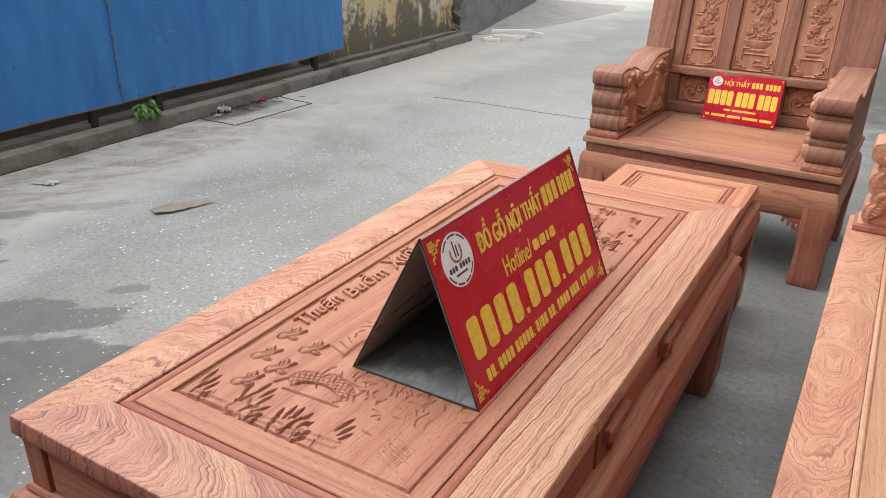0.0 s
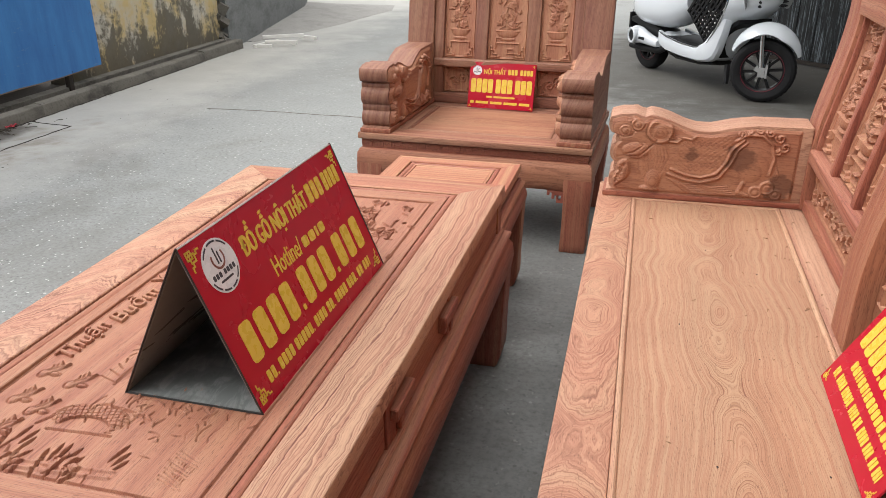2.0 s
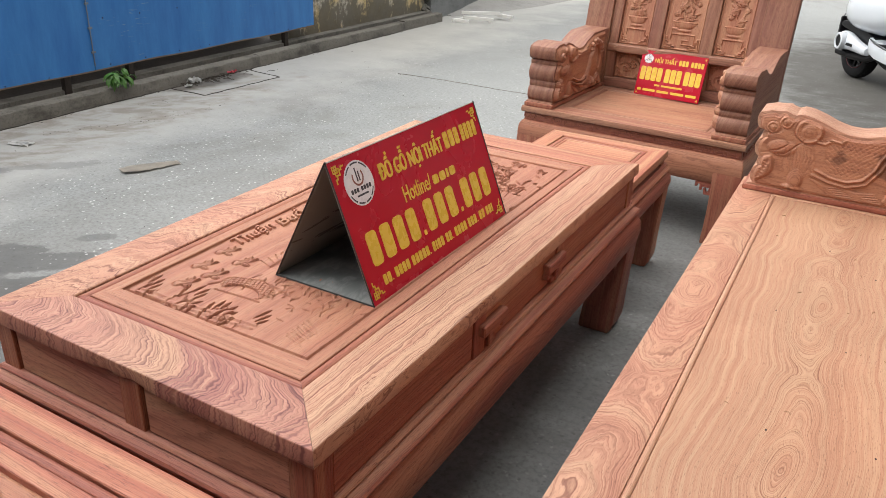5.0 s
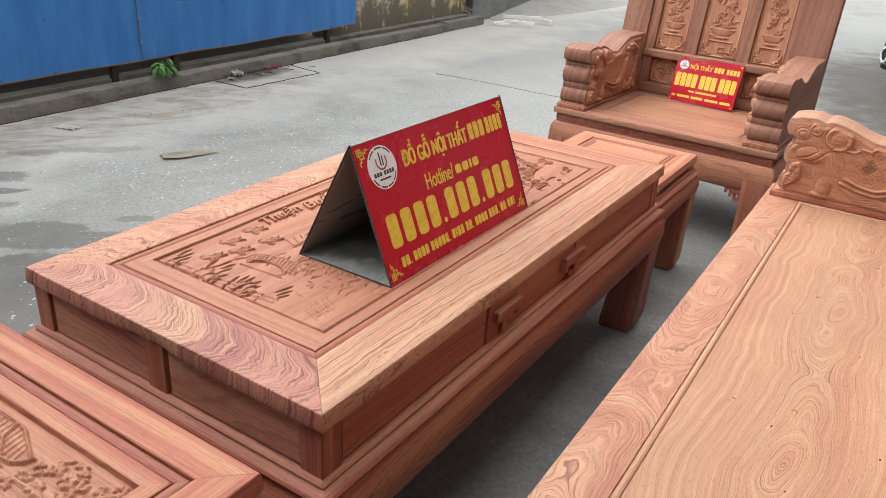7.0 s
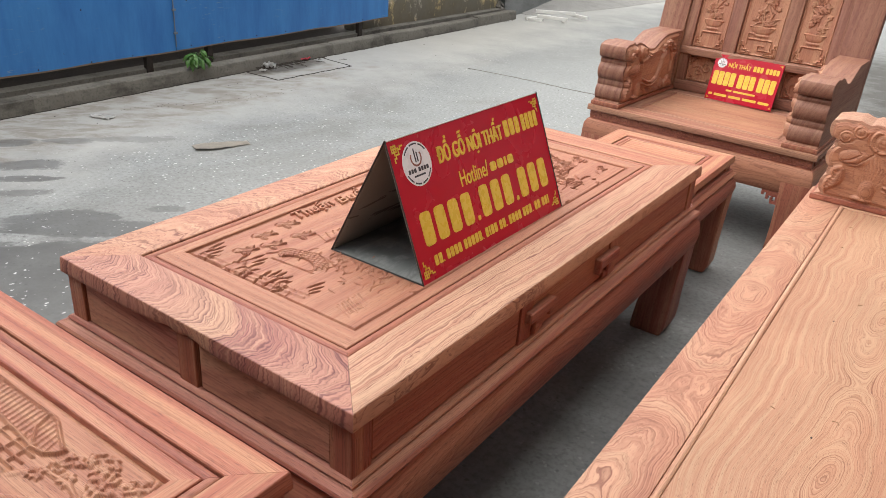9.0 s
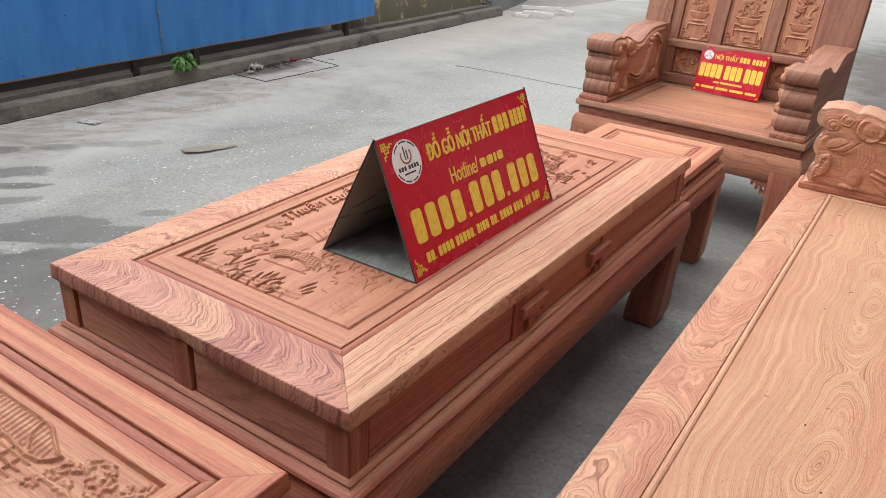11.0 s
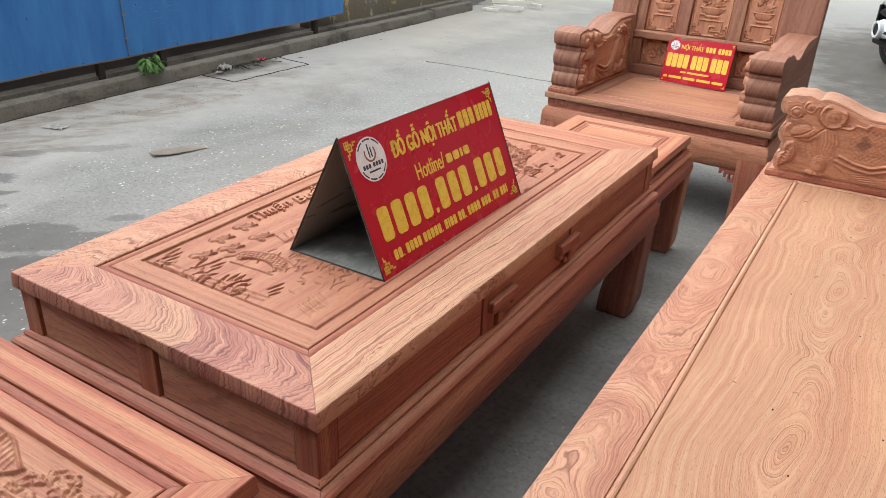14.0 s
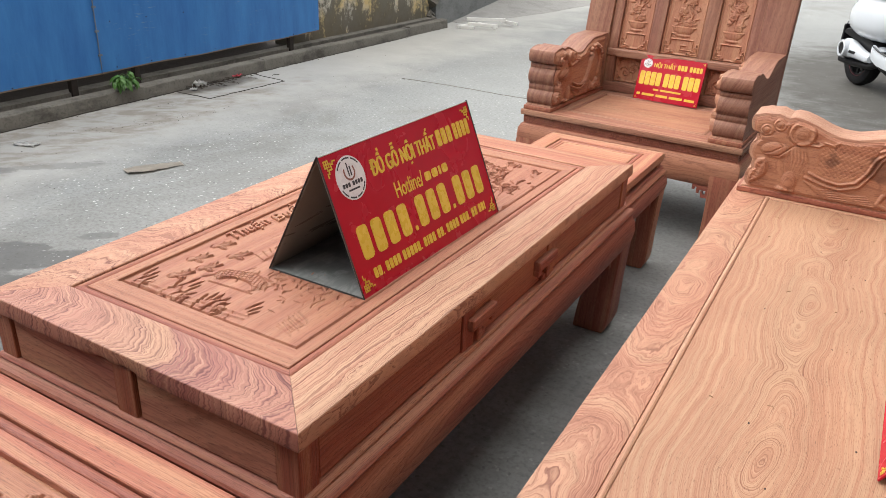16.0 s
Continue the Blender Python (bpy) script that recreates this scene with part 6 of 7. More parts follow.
def armrest(parent, x_in, x_out, y0, length, back, label, tone="deep", stains=(), relief=1.9, end=0.070):
    """A thick shaped armrest with the beast on its inner face."""
    bm = bmesh.new()
    zs = [0.455 + 0.27 * k / 60 for k in range(61)]
    pts = [(y0 + arm_front(z), z) for z in zs]
    ds = [0.022 + (length - 0.022) * k / 40 for k in range(41)]
    pts += [(y0 + d, arm_top(d, back)) for d in ds]
    pts += [(y0 + length, 0.455)]
    prism(bm, pts, min(x_in, x_out), max(x_in, x_out), "x")
    soften(bm, 0.004, 2, 62)
    arm = part("armrest", bm, wood("y", tone), parent, label)
    A, S = np.meshgrid(np.linspace(0, 1, 400), np.linspace(0, 1, 200), indexing="ij")
    top = np.vectorize(lambda d: arm_top(d, back))
    front = np.vectorize(arm_front)
    zb = 0.478
    Zg = zb + S * (top(A * (length - 0.06) + 0.02) - 0.010 - zb)
    D = front(Zg) + 0.010 + (length - end - front(Zg)) * A
    Zg = zb + S * (top(D) - 0.010 - zb)
    H = beast_relief(D, Zg)
    H = relief * eased(eased(eased(H)))
    rim = np.minimum(np.minimum(A * 60, (1 - A) * 60), np.minimum(S * 25, (1 - S) * 25))
    out = -1 if x_in < x_out else 1
    X = x_in + out * (0.0006 + H * np.clip(rim, 0, 1)) - out * 0.002 * (rim <= 0)
    sheet("beast_carving", X, y0 + D, Zg, wood("y", "carve", 0.6, stains=stains), arm, "carved guardian beast")
    # Plinth under the arm.
    bm = bmesh.new()
    a, b = sorted((x_in + out * 0.008, x_out - out * 0.004))
    box(bm, a, b, y0 - 0.008, y0 + length, 0.456, 0.474)
    soften(bm, 0.004, 2)
    part("arm_plinth", bm, wood("y", "plain"), arm)
    return arm


def key_band(bm, x0, x1, y, z0, z1, face):
    """A running key pattern on a band that faces -y ('y') or along x."""
    h, n = z1 - z0, max(1, int(round((x1 - x0) / 0.052)))
    p = (x1 - x0) / n
    t = 0.0040
    for i in range(n):
        u = x0 + i * p
        for a, b, c, d in ((0.0, 0.62, 0.86, 1.0), (0.0, 0.09, 0.30, 0.86), (0.0, 0.42, 0.30, 0.42), (0.34, 0.43, 0.42, 0.62), (0.55, 0.63, 0.14, 0.86), (0.22, 0.92, 0.0, 0.14), (0.84, 0.93, 0.14, 0.66), (0.70, 0.93, 0.58, 0.70)):
            if face == "y":
                box(bm, u + a * p, u + b * p, y - t, y + 0.002, z0 + c * h, z0 + d * h)
            else:
                s = face
                e, f = sorted((y + s * t, y - s * 0.002))
                box(bm, e, f, u + a * p, u + b * p, z0 + c * h, z0 + d * h)


def seat_frame(ob, hx, depth, out=0.0, zs=0.455, front=0.115, side=0.19, back=0.11, tone="red", panel_wood=None, front_wood=None, lift=0.0, slope=0.0):
    """Seat: mitred rails, bead, sunk panel, key band, bowed apron and four hoofed legs."""
    d = depth
    outer = [(-hx, 0), (hx, 0), (hx, d), (-hx, d)]
    inner = [(-hx + side, front), (hx - side, front), (hx - side, d - back), (-hx + side, d - back)]
    for k, nm in enumerate(("front_rail", "side_rail", "back_rail", "side_rail")):
        a, b, c, e = outer[k], outer[(k + 1) % 4], inner[(k + 1) % 4], inner[k]
        bm = bmesh.new()
        loft(bm, [[(*p, z) for p in (a, b, c, e)] for z in (zs - 0.026, zs)])
        soften(bm, 0.004, 2)
        part(nm, bm, front_wood if k == 0 and front_wood else wood("xyxy"[k], tone), ob)
    # Bead round the sunk panel, and the panel.
    for k in range(4):
        a, b = Vector((*inner[k], zs - 0.004)), Vector((*inner[(k + 1) % 4], zs - 0.004))
        mid = (Vector(((inner[0][0] + inner[1][0]) / 2, (inner[0][1] + inner[2][1]) / 2, zs - 0.004)))
        inw = Vector((0, 1, 0)) if k == 0 else Vector((-1, 0, 0)) if k == 1 else Vector((0, -1, 0)) if k == 2 else Vector((1, 0, 0))
        bm = bmesh.new()
        tube(bm, [a + inw * 0.0072 + Vector((0, 0, -0.002)), b + inw * 0.0072 + Vector((0, 0, -0.002))], 0.0074, 10)
        part("bead", bm, wood("xyxy"[k], tone), ob)
    bm = bmesh.new()
    box(bm, inner[0][0] + 0.014, inner[1][0] - 0.014, inner[0][1] + 0.014, inner[2][1] - 0.014, zs - 0.016, zs - 0.0035)
    soften(bm, 0.002, 1)
    part("seat_panel", bm, panel_wood, ob, "broad seat panel with flowing grain")
    zk = zs - 0.064
    for nm, (a, b, c, e) in (("key_band", (-hx + 0.014, hx - 0.014, 0.014, 0.04)), ("key_band", (-hx + 0.014, -hx + 0.04, 0.041, d - 0.02)), ("key_band", (hx - 0.04, hx - 0.014, 0.041, d - 0.02))):
        bm = bmesh.new()
        box(bm, a, b, c, e, zk, zs - 0.0265)
        band = part(nm, bm, wood("x", "plain"), ob)
        bm = bmesh.new()
        if b - a > 0.2:
            key_band(bm, a, b, c, zk + 0.004, zs - 0.030, "y")
        else:
            s = -1 if a < 0 else 1
            key_band(bm, c, e, a if s < 0 else b, zk + 0.004, zs - 0.030, s)
        tagged(part("key_pattern", bm, wood("x", "plain"), band, smooth=False), kind="stuff")
    cy = d / 2
    for k in range(4):
        bm = bmesh.new()
        za = zk - 0.0005
        rail(bm, [(-0.04, za - 0.122), (-0.012, za - 0.122), (0.002, za - 0.10), (0.008, za - 0.06), (0.005, za - 0.022), (-0.004, za - 0.004), (-0.012, za), (-0.04, za)], hx + out, d / 2 + out, k)
        soften(bm, 0.003, 1, 40)
        bmesh.ops.translate(bm, verts=bm.verts[:], vec=(0, cy, 0))
        part("apron", bm, wood("xyxy"[k], "plain"), ob)
    for sx in (-1, 1):
        for sy in (-1, 1):
            bm = bmesh.new()
            loops = []
            zt = za - 0.010
            for f, o, w in ((1.0, -0.006, 0.112), (0.93, 0.004, 0.116), (0.8, 0.009, 0.116), (0.62, 0.005, 0.110), (0.4, -0.002, 0.104), (0.2, -0.004, 0.104), (0.08, -0.003, 0.108), (0.0, -0.006, 0.106)):
                ox, oy = sx * (hx + o + out), sy * (d / 2 + o + out)
                ix, iy = ox - sx * w, oy - sy * w
                foot = lift + sx * hx * slope
                zz = foot + (zt - foot) * f
                loops.append([(ox, cy + oy, zz), (ix, cy + oy, zz), (ix, cy + iy, zz), (ox, cy + iy, zz)])
            loft(bm, loops)
            soften(bm, 0.006, 2, 45)
            leg_ob = part("leg", bm, wood("z", "plain"), ob)
            if sy < 0:
                bm = bmesh.new()
                zb = za - 0.121
                for a, b, c, e in ((0.0, 0.070, 0.0, 0.010), (0.0, 0.050, 0.010, 0.020), (0.0, 0.011, 0.020, 0.052), (0.011, 0.030, 0.040, 0.052), (0.023, 0.032, 0.026, 0.040), (0.040, 0.050, 0.020, 0.036), (0.060, 0.070, 0.010, 0.022)):
                    u0, u1 = sorted((sx * (hx - 0.104 - a), sx * (hx - 0.104 - b)))
                    box(bm, u0, u1, 0.010, 0.028, zb - e, zb - c)
                part("bracket", bm, wood("x", "plain"), leg_ob, "fretted corner bracket", False)


def build_armchair():
    ch = thing("armchair", pose(-0.300, 2.478, 0, 0, 0, -2.0), "raw rosewood armchair with carved back panels and beast armrests", "chair")
    hx, depth, yb = 0.5, 0.70, 0.645
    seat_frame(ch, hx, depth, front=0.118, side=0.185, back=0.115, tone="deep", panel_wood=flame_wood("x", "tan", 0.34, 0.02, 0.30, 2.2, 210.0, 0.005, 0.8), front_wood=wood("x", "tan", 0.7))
    for s in (-1, 1):
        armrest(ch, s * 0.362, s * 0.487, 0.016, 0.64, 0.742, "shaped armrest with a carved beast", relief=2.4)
        bm = bmesh.new()
        bowed_board(bm, *sorted((s * 0.358, s * 0.488)), yb - 0.012, 0.06, 0.456, 1.14)
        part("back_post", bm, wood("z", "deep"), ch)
        bm = bmesh.new()
        bowed_board(bm, *sorted((s * 0.094, s * 0.156)), yb + 0.004, 0.04, 0.50, 1.14)
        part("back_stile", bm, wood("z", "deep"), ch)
        bm = bmesh.new()
        bowed_board(bm, *sorted((s * 0.310, s * 0.3575)), yb + 0.004, 0.04, 0.50, 1.14)
        part("back_stile", bm, wood("z", "deep"), ch)
    for nm, z0, z1, y, t in (("bottom_rail", 0.457, 0.506, yb, 0.05), ("middle_rail", 0.634, 0.672, yb - 0.006, 0.05), ("top_rail", 1.10, 1.17, yb - 0.012, 0.06)):
        bm = bmesh.new()
        bowed_board(bm, -0.3575, 0.3575, y, t, z0, z1, 3)
        if nm == "middle_rail":
            soften(bm, 0.009, 3, 50)
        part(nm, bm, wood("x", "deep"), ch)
    for a, b in ((-0.322, -0.132), (-0.118, 0.118), (0.132, 0.322)):
        bm = bmesh.new()
        prism(bm, [(a, 0.653), (a + 0.026, 0.636), (b - 0.026, 0.636), (b, 0.653), (b - 0.026, 0.671), (a + 0.026, 0.671)], yb - 0.019, yb - 0.005, "y")
        soften(bm, 0.006, 3, 40)
        part("rail_bolster", bm, wood("x", "deep"), ch, "raised pointed bolster on the middle rail")
    bm = bmesh.new()
    bowed_board(bm, -0.357, 0.357, yb + 0.046, 0.012, 0.46, 1.13)
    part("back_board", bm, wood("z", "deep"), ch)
    for i, (a, b) in enumerate(((-0.309, -0.157), (-0.093, 0.093), (0.157, 0.309))):
        back_panel(ch, "carved_panel", a, b, yb + 0.022, 0.674, 1.10, lambda U, V, w, h: vase_panel(U, V, w, h, 0.009, 20 + i, i == 1), 0.0024, "upright panel carved with a dish of flowers")
        back_panel(ch, "carved_panel", a, b, yb + 0.022, 0.508, 0.632, lambda U, V, w, h: scroll_panel(U, V, w, h, 0.008, 40 + i), 0.0024, "low panel carved with scrolls")


def build_bench():
    far, hx = 2.132, 1.27
    # The bench stands a little low and dips towards its near end.
    be = thing("bench", pose(0.262, far - hx, -0.033, 0, 0, -89.65) @ pose(0, 0, 0, 0, 0.9, 0), "long raw rosewood bench with a carved back and beast armrests", "bench")
    depth, yb = 0.69, 0.634
    seat_frame(be, hx, depth, -0.004, front=0.112, side=0.141, back=0.116, tone="pale", lift=0.033, slope=0.0157,
               panel_wood=flame_wood("x", "gold", 0.338, 0.040, 0.13, 5.0, 165.0, 0.0046, 1.0, drift=0.018, tight=3.3, mud=0.45, lean=(0.50, 0.34)), front_wood=flame_wood("x", "blush", 0.045, 0.060, 0.12, 3.6, 185.0, 0.0062, 0.75, drift=0.022, tight=1.7, mud=0.5, lean=(0.30, 0.48)))
    for s in (-1, 1):
        armrest(be, s * (hx - 0.137), s * (hx - 0.013), 0.022, 0.612, 0.718, "shaped armrest with a carved beast", "pale",
                (((s * (hx - 0.137), 0.435, 0.610), 0.052), ((s * (hx - 0.137), 0.285, 0.612), 0.030), ((s * (hx - 0.137), 0.56, 0.52), 0.045)), 1.25, 0.040)
        bm = bmesh.new()
        bowed_board(bm, *sorted((s * (hx - 0.150), s * (hx - 0.012))), yb - 0.004, 0.06, 0.456, 1.14)
        part("back_post", bm, wood("z", "plain"), be)
        # Broad posts that flank the middle of the back.
        bm = bmesh.new()
        bowed_board(bm, *sorted((s * 0.240, s * 0.362)), yb - 0.052, 0.10, 0.456, 1.14)
        part("middle_post", bm, wood("z", "plain"), be)
        lo, hi = 0.3625, hx - 0.1505
        w = (hi - lo) / 3
        for k in range(3):
            a, b = sorted((s * (lo + k * w + 0.018), s * (lo + (k + 1) * w - 0.018)))
            i = k + (3 if s > 0 else 0)
            back_panel(be, "carved_panel", a, b, yb + 0.030, 0.662, 1.06, lambda U, V, w_, h: vase_panel(U, V, w_, h, 0.020, 60 + i, i % 3 == 1), 0.0026, "upright panel carved deep with flowers")
            if k:
                bm = bmesh.new()
                bowed_board(bm, *sorted((s * (lo + k * w - 0.017), s * (lo + k * w + 0.017))), yb + 0.002, 0.035, 0.655, 1.08)
                part("back_stile", bm, wood("z", "plain"), be)
        for u0, u1 in ((lo + 0.001, lo + 0.017), (hi - 0.017, hi - 0.001)):
            bm = bmesh.new()
            bowed_board(bm, *sorted((s * u0, s * u1)), yb + 0.006, 0.03, 0.655, 1.08)
            part("back_stile", bm, wood("z", "plain"), be)
        a, b = sorted((s * (lo + 0.03), s * (hi - 0.03)))
        back_panel(be, "carved_panel", a, b, yb + 0.028, 0.495, 0.618, lambda U, V, w_, h: scroll_panel(U, V, w_, h, 0.014, 70 + s), 0.0026, "low panel carved with running scrolls")
        for nm, z0, z1, y, t in (("bottom_rail", 0.457, 0.494, yb + 0.004, 0.05), ("middle_rail", 0.619, 0.660, yb - 0.008, 0.05), ("top_rail", 1.061, 1.15, yb - 0.01, 0.06)):
            bm = bmesh.new()
            bowed_board(bm, *sorted((s * lo, s * hi)), y, t, z0, z1, 4)
            if nm == "middle_rail":
                soften(bm, 0.008, 2, 50)
            part(nm, bm, wood("x", "plain"), be)
        bm = bmesh.new()
        bowed_board(bm, *sorted((s * lo, s * hi)), yb + 0.052, 0.012, 0.46, 1.10)
        part("back_board", bm, wood("x", "plain"), be)
    back_panel(be, "carved_panel", -0.239, 0.239, yb + 0.0, 0.50, 1.10, lambda U, V, w_, h: vase_panel(U, V, w_, h, 0.018, 90, True), 0.004, "broad middle panel carved with flowers")
    bm = bmesh.new()
    bowed_board(bm, -0.239, 0.239, yb + 0.02, 0.012, 0.46, 1.12)
    part("back_board", bm, wood("z", "plain"), be)
    bm = bmesh.new()
    bowed_board(bm, -0.239, 0.239, yb - 0.03, 0.03, 0.457, 0.499, 2)
    part("bottom_rail", bm, wood("x", "plain"), be)
    bm = bmesh.new()
    bowed_board(bm, -0.239, 0.239, yb - 0.04, 0.07, 1.101, 1.25, 3)
    part("crest_rail", bm, wood("x", "plain"), be)


build_armchair()
build_bench()


# ---- the scooter and its crate ----
def rounded(cx, cz, hw, hz, n=20, power=2.6):
    """A squarish round outline."""
    out = []
    for k in range(n):
        a = math.tau * k / n
        c, s = math.cos(a), math.sin(a)
        out.append((cx + hw * math.copysign(abs(c) ** (2 / power), c), cz + hz * math.copysign(abs(s) ** (2 / power), s)))
    return out


def wheel(parent, m, r, width, disc):
    """Tyre, rim with spokes, hub; the axle runs along local y, the outer side towards -y."""
    flat = m @ pose(0, 0, 0, 90, 0, 0)
    bm = bmesh.new()
    w = width / 2
    prof = [(r * 0.66, -w * 0.75), (r * 0.74, -w * 0.95), (r * 0.86, -w), (r * 0.95, -w * 0.82), (r * 0.99, -w * 0.45), (r, 0), (r * 0.99, w * 0.45), (r * 0.95, w * 0.82), (r * 0.86, w), (r * 0.74, w * 0.95), (r * 0.66, w * 0.75)]
    n = 48
    loops = [[(q * math.cos(k * math.tau / n), q * math.sin(k * math.tau / n), z) for q, z in prof] for k in range(n)]
    loft(bm, loops + [loops[0]], False)
    for k in range(36):
        a = k * 10
        for s in (-1, 1):
            box(bm, r * 0.90, r * 1.004, -0.004, 0.004, s * w * 0.25 - 0.011, s * w * 0.25 + 0.011, pose(0, 0, 0, 0, 0, a + (5 if s > 0 else 0)) @ pose(0, 0, 0, s * 24, 0, 0))
    bmesh.ops.remove_doubles(bm, verts=bm.verts[:], dist=1e-5)
    bmesh.ops.transform(bm, matrix=flat, verts=bm.verts[:])
    tyre = part("tyre", bm, M_RUBBER, parent, "worn black tyre")
    bm = bmesh.new()
    ringp = [(r * 0.60, -w * 0.7), (r * 0.665, -w * 0.78), (r * 0.665, w * 0.78), (r * 0.60, w * 0.7)]
    loops = [[(q * math.cos(k * math.tau / n), q * math.sin(k * math.tau / n), z) for q, z in ringp] for k in range(n)]
    loft(bm, loops + [loops[0]], False)
    bmesh.ops.remove_doubles(bm, verts=bm.verts[:], dist=1e-5)
    for k in range(10):
        box(bm, r * 0.15, r * 0.62, -r * 0.045, r * 0.045, w * 0.05, w * 0.38, pose(0, 0, 0, 0, 0, 36 * k) @ pose(0, 0, 0, 0, 0, 7))
    lathe(bm, ((r * 0.20, -w * 0.3), (r * 0.22, w * 0.35), (r * 0.12, w * 0.55)), 20)
    bmesh.ops.transform(bm, matrix=flat, verts=bm.verts[:])
    part("rim", bm, M_RIM, tyre, "black ten-spoke rim")
    bm = bmesh.new()
    tube(bm, [(r * 0.655 * math.cos(k * math.tau / 40), r * 0.655 * math.sin(k * math.tau / 40), w * 0.80) for k in range(40)], 0.0022, 6, True)
    bmesh.ops.transform(bm, matrix=flat, verts=bm.verts[:])
    part("rim_stripe", bm, M_REDLINE, tyre, "thin dark red rim stripe")
    if disc:
        for a in (200, 245, 330):
            bm = bmesh.new()
            box(bm, r * 0.34, r * 0.42, -0.008, 0.010, -w * 0.25, -w * 0.10, flat @ pose(0, 0, 0, 0, 0, a))
            part("disc_lug", bm, M_CHROME, tyre, "bright steel disc lug", False)
        bm = bmesh.new()
        box(bm, r * 0.05, r * 0.24, -0.022, 0.022, w * 0.5, w * 0.62, flat @ pose(0, 0, 0, 0, 0, 160))
        part("brake_caliper", bm, M_CHROME, tyre, "bright steel brake caliper", False)


def build_scooter():
    sc = thing("scooter", pose(0.392, 6.96, 0, 0, 0, -57.0), "white electric scooter with black wheels parked before a gate", "scooter")
    wheel(sc, pose(0.03, 0, 0.232), 0.232, 0.115, False)
    steer = pose(1.525, 0, 0.234, 0, 0, 44)
    wheel(sc, steer, 0.234, 0.125, True)
    # Front mudguard, turned with the wheel.
    bm = bmesh.new()
    loops = []
    for k in range(17):
        a = radians(22 + 132 * k / 16)
        f = min(1.0, 0.22 + 1.3 * min(k, 16 - k) / 8)
        r = 0.268 + 0.068 * math.sin(math.pi * k / 16)
        loops.append([((r - 0.078 * f * abs(t) ** 2.0) * math.cos(a), 0.118 * f * t, (r - 0.078 * f * abs(t) ** 2.0) * math.sin(a)) for t in (-1, -0.8, -0.5, -0.2, 0.2, 0.5, 0.8, 1)]
                     + [((r - 0.006 - 0.078 * f * abs(t) ** 2.0) * math.cos(a), 0.114 * f * t, (r - 0.006 - 0.078 * f * abs(t) ** 2.0) * math.sin(a)) for t in (1, 0.8, 0.5, 0.2, -0.2, -0.5, -0.8, -1)])
    loft(bm, loops)
    bmesh.ops.transform(bm, matrix=steer @ pose(0.0, 0, 0.018), verts=bm.verts[:])
    part("front_mudguard", bm, M_PAINT, sc)
    for s in (-1, 1):
        bm = bmesh.new()
        tube(bm, [(0.0, s * 0.092, -0.005), (-0.015, s * 0.092, 0.12), (-0.03, s * 0.088, 0.26)], [0.021, 0.018, 0.016], 12)
        box(bm, -0.024, 0.024, s * 0.092 - 0.020, s * 0.092 + 0.020, -0.035, 0.035)
        box(bm, 0.026, 0.042, s * 0.105 - 0.010, s * 0.105 + 0.010, -0.040, 0.060)
        bmesh.ops.transform(bm, matrix=steer, verts=bm.verts[:])
        part("fork_leg", bm, M_CHROME, sc, "chromed fork leg")
    # Legshield: a bowed shell that sweeps forward to the nose above the wheel.
    bm = bmesh.new()
    loops = []
    for z, back, nose, half in ((0.235, 1.00, 1.10, 0.10), (0.27, 1.00, 1.16, 0.155), (0.34, 1.05, 1.20, 0.185), (0.44, 1.15, 1.25, 0.205), (0.53, 1.235, 1.31, 0.225), (0.60, 1.285, 1.38, 0.235), (0.66, 1.315, 1.49, 0.24), (0.72, 1.335, 1.54, 0.24), (0.82, 1.345, 1.55, 0.235), (0.92, 1.345, 1.51, 0.22), (1.00, 1.335, 1.45, 0.19), (1.04, 1.33, 1.40, 0.12)):
        front = [(back + (nose - back) * (1 - abs(t) ** 2.3), half * t, z) for t in (-1, -0.85, -0.6, -0.35, -0.12, 0.12, 0.35, 0.6, 0.85, 1)]
        rear = [(back + 0.014 + 0.03 * (1 - abs(t)), half * 0.93 * t, z) for t in (1, 0.6, 0.2, -0.2, -0.6, -1)]
        loops.append(front + rear)
    loft(bm, loops)
    shield = part("legshield", bm, M_PAINT, sc)
    bm = bmesh.new()
    tube(bm, [(back - 0.006, -half - 0.002, z) for z, back, half in ((0.30, 1.02, 0.168), (0.37, 1.075, 0.190), (0.44, 1.146, 0.204), (0.53, 1.231, 0.224), (0.62, 1.292, 0.236), (0.72, 1.331, 0.24), (0.82, 1.341, 0.235), (0.95, 1.338, 0.212))], 0.008, 8)
    part("edge_trim", bm, M_CHROME, shield, "bright edge trim")
    for s in (-1, 1):
        bm = bmesh.new()
        lathe(bm, ((0.001, -0.008), (0.06, -0.004), (0.085, 0.0), (0.06, 0.010), (0.001, 0.016)), 20, pose(1.45, s * 0.195, 0.745, s * 78, 0, s * 40) @ Matrix.Diagonal((0.42, 1.0, 1.0, 1.0)))
        part("indicator", bm, M_LENS, shield, "smoked almond-shaped indicator")
        for k in range(3):
            bm = bmesh.new()
            lathe(bm, ((0.001, -0.004), (0.028, 0.0), (0.001, 0.006)), 12, pose(1.515 - 0.004 * k, s * 0.10, 0.752 - 0.030 * k, s * 70, 0, s * 62) @ Matrix.Diagonal((1.35, 0.38, 1.0, 1.0)))
            part("vent", bm, M_BLACK, shield, "dark slit vent")
    bm = bmesh.new()
    loops = []
    for k in range(10):
        a = radians(112 + 62 * k / 9)
        loops.append([(1.50 + q * math.cos(a), y, 0.235 + q * math.sin(a)) for q, y in ((0.375, -0.15), (0.375, 0.15), (0.345, 0.15), (0.345, -0.15))])
    loft(bm, loops)
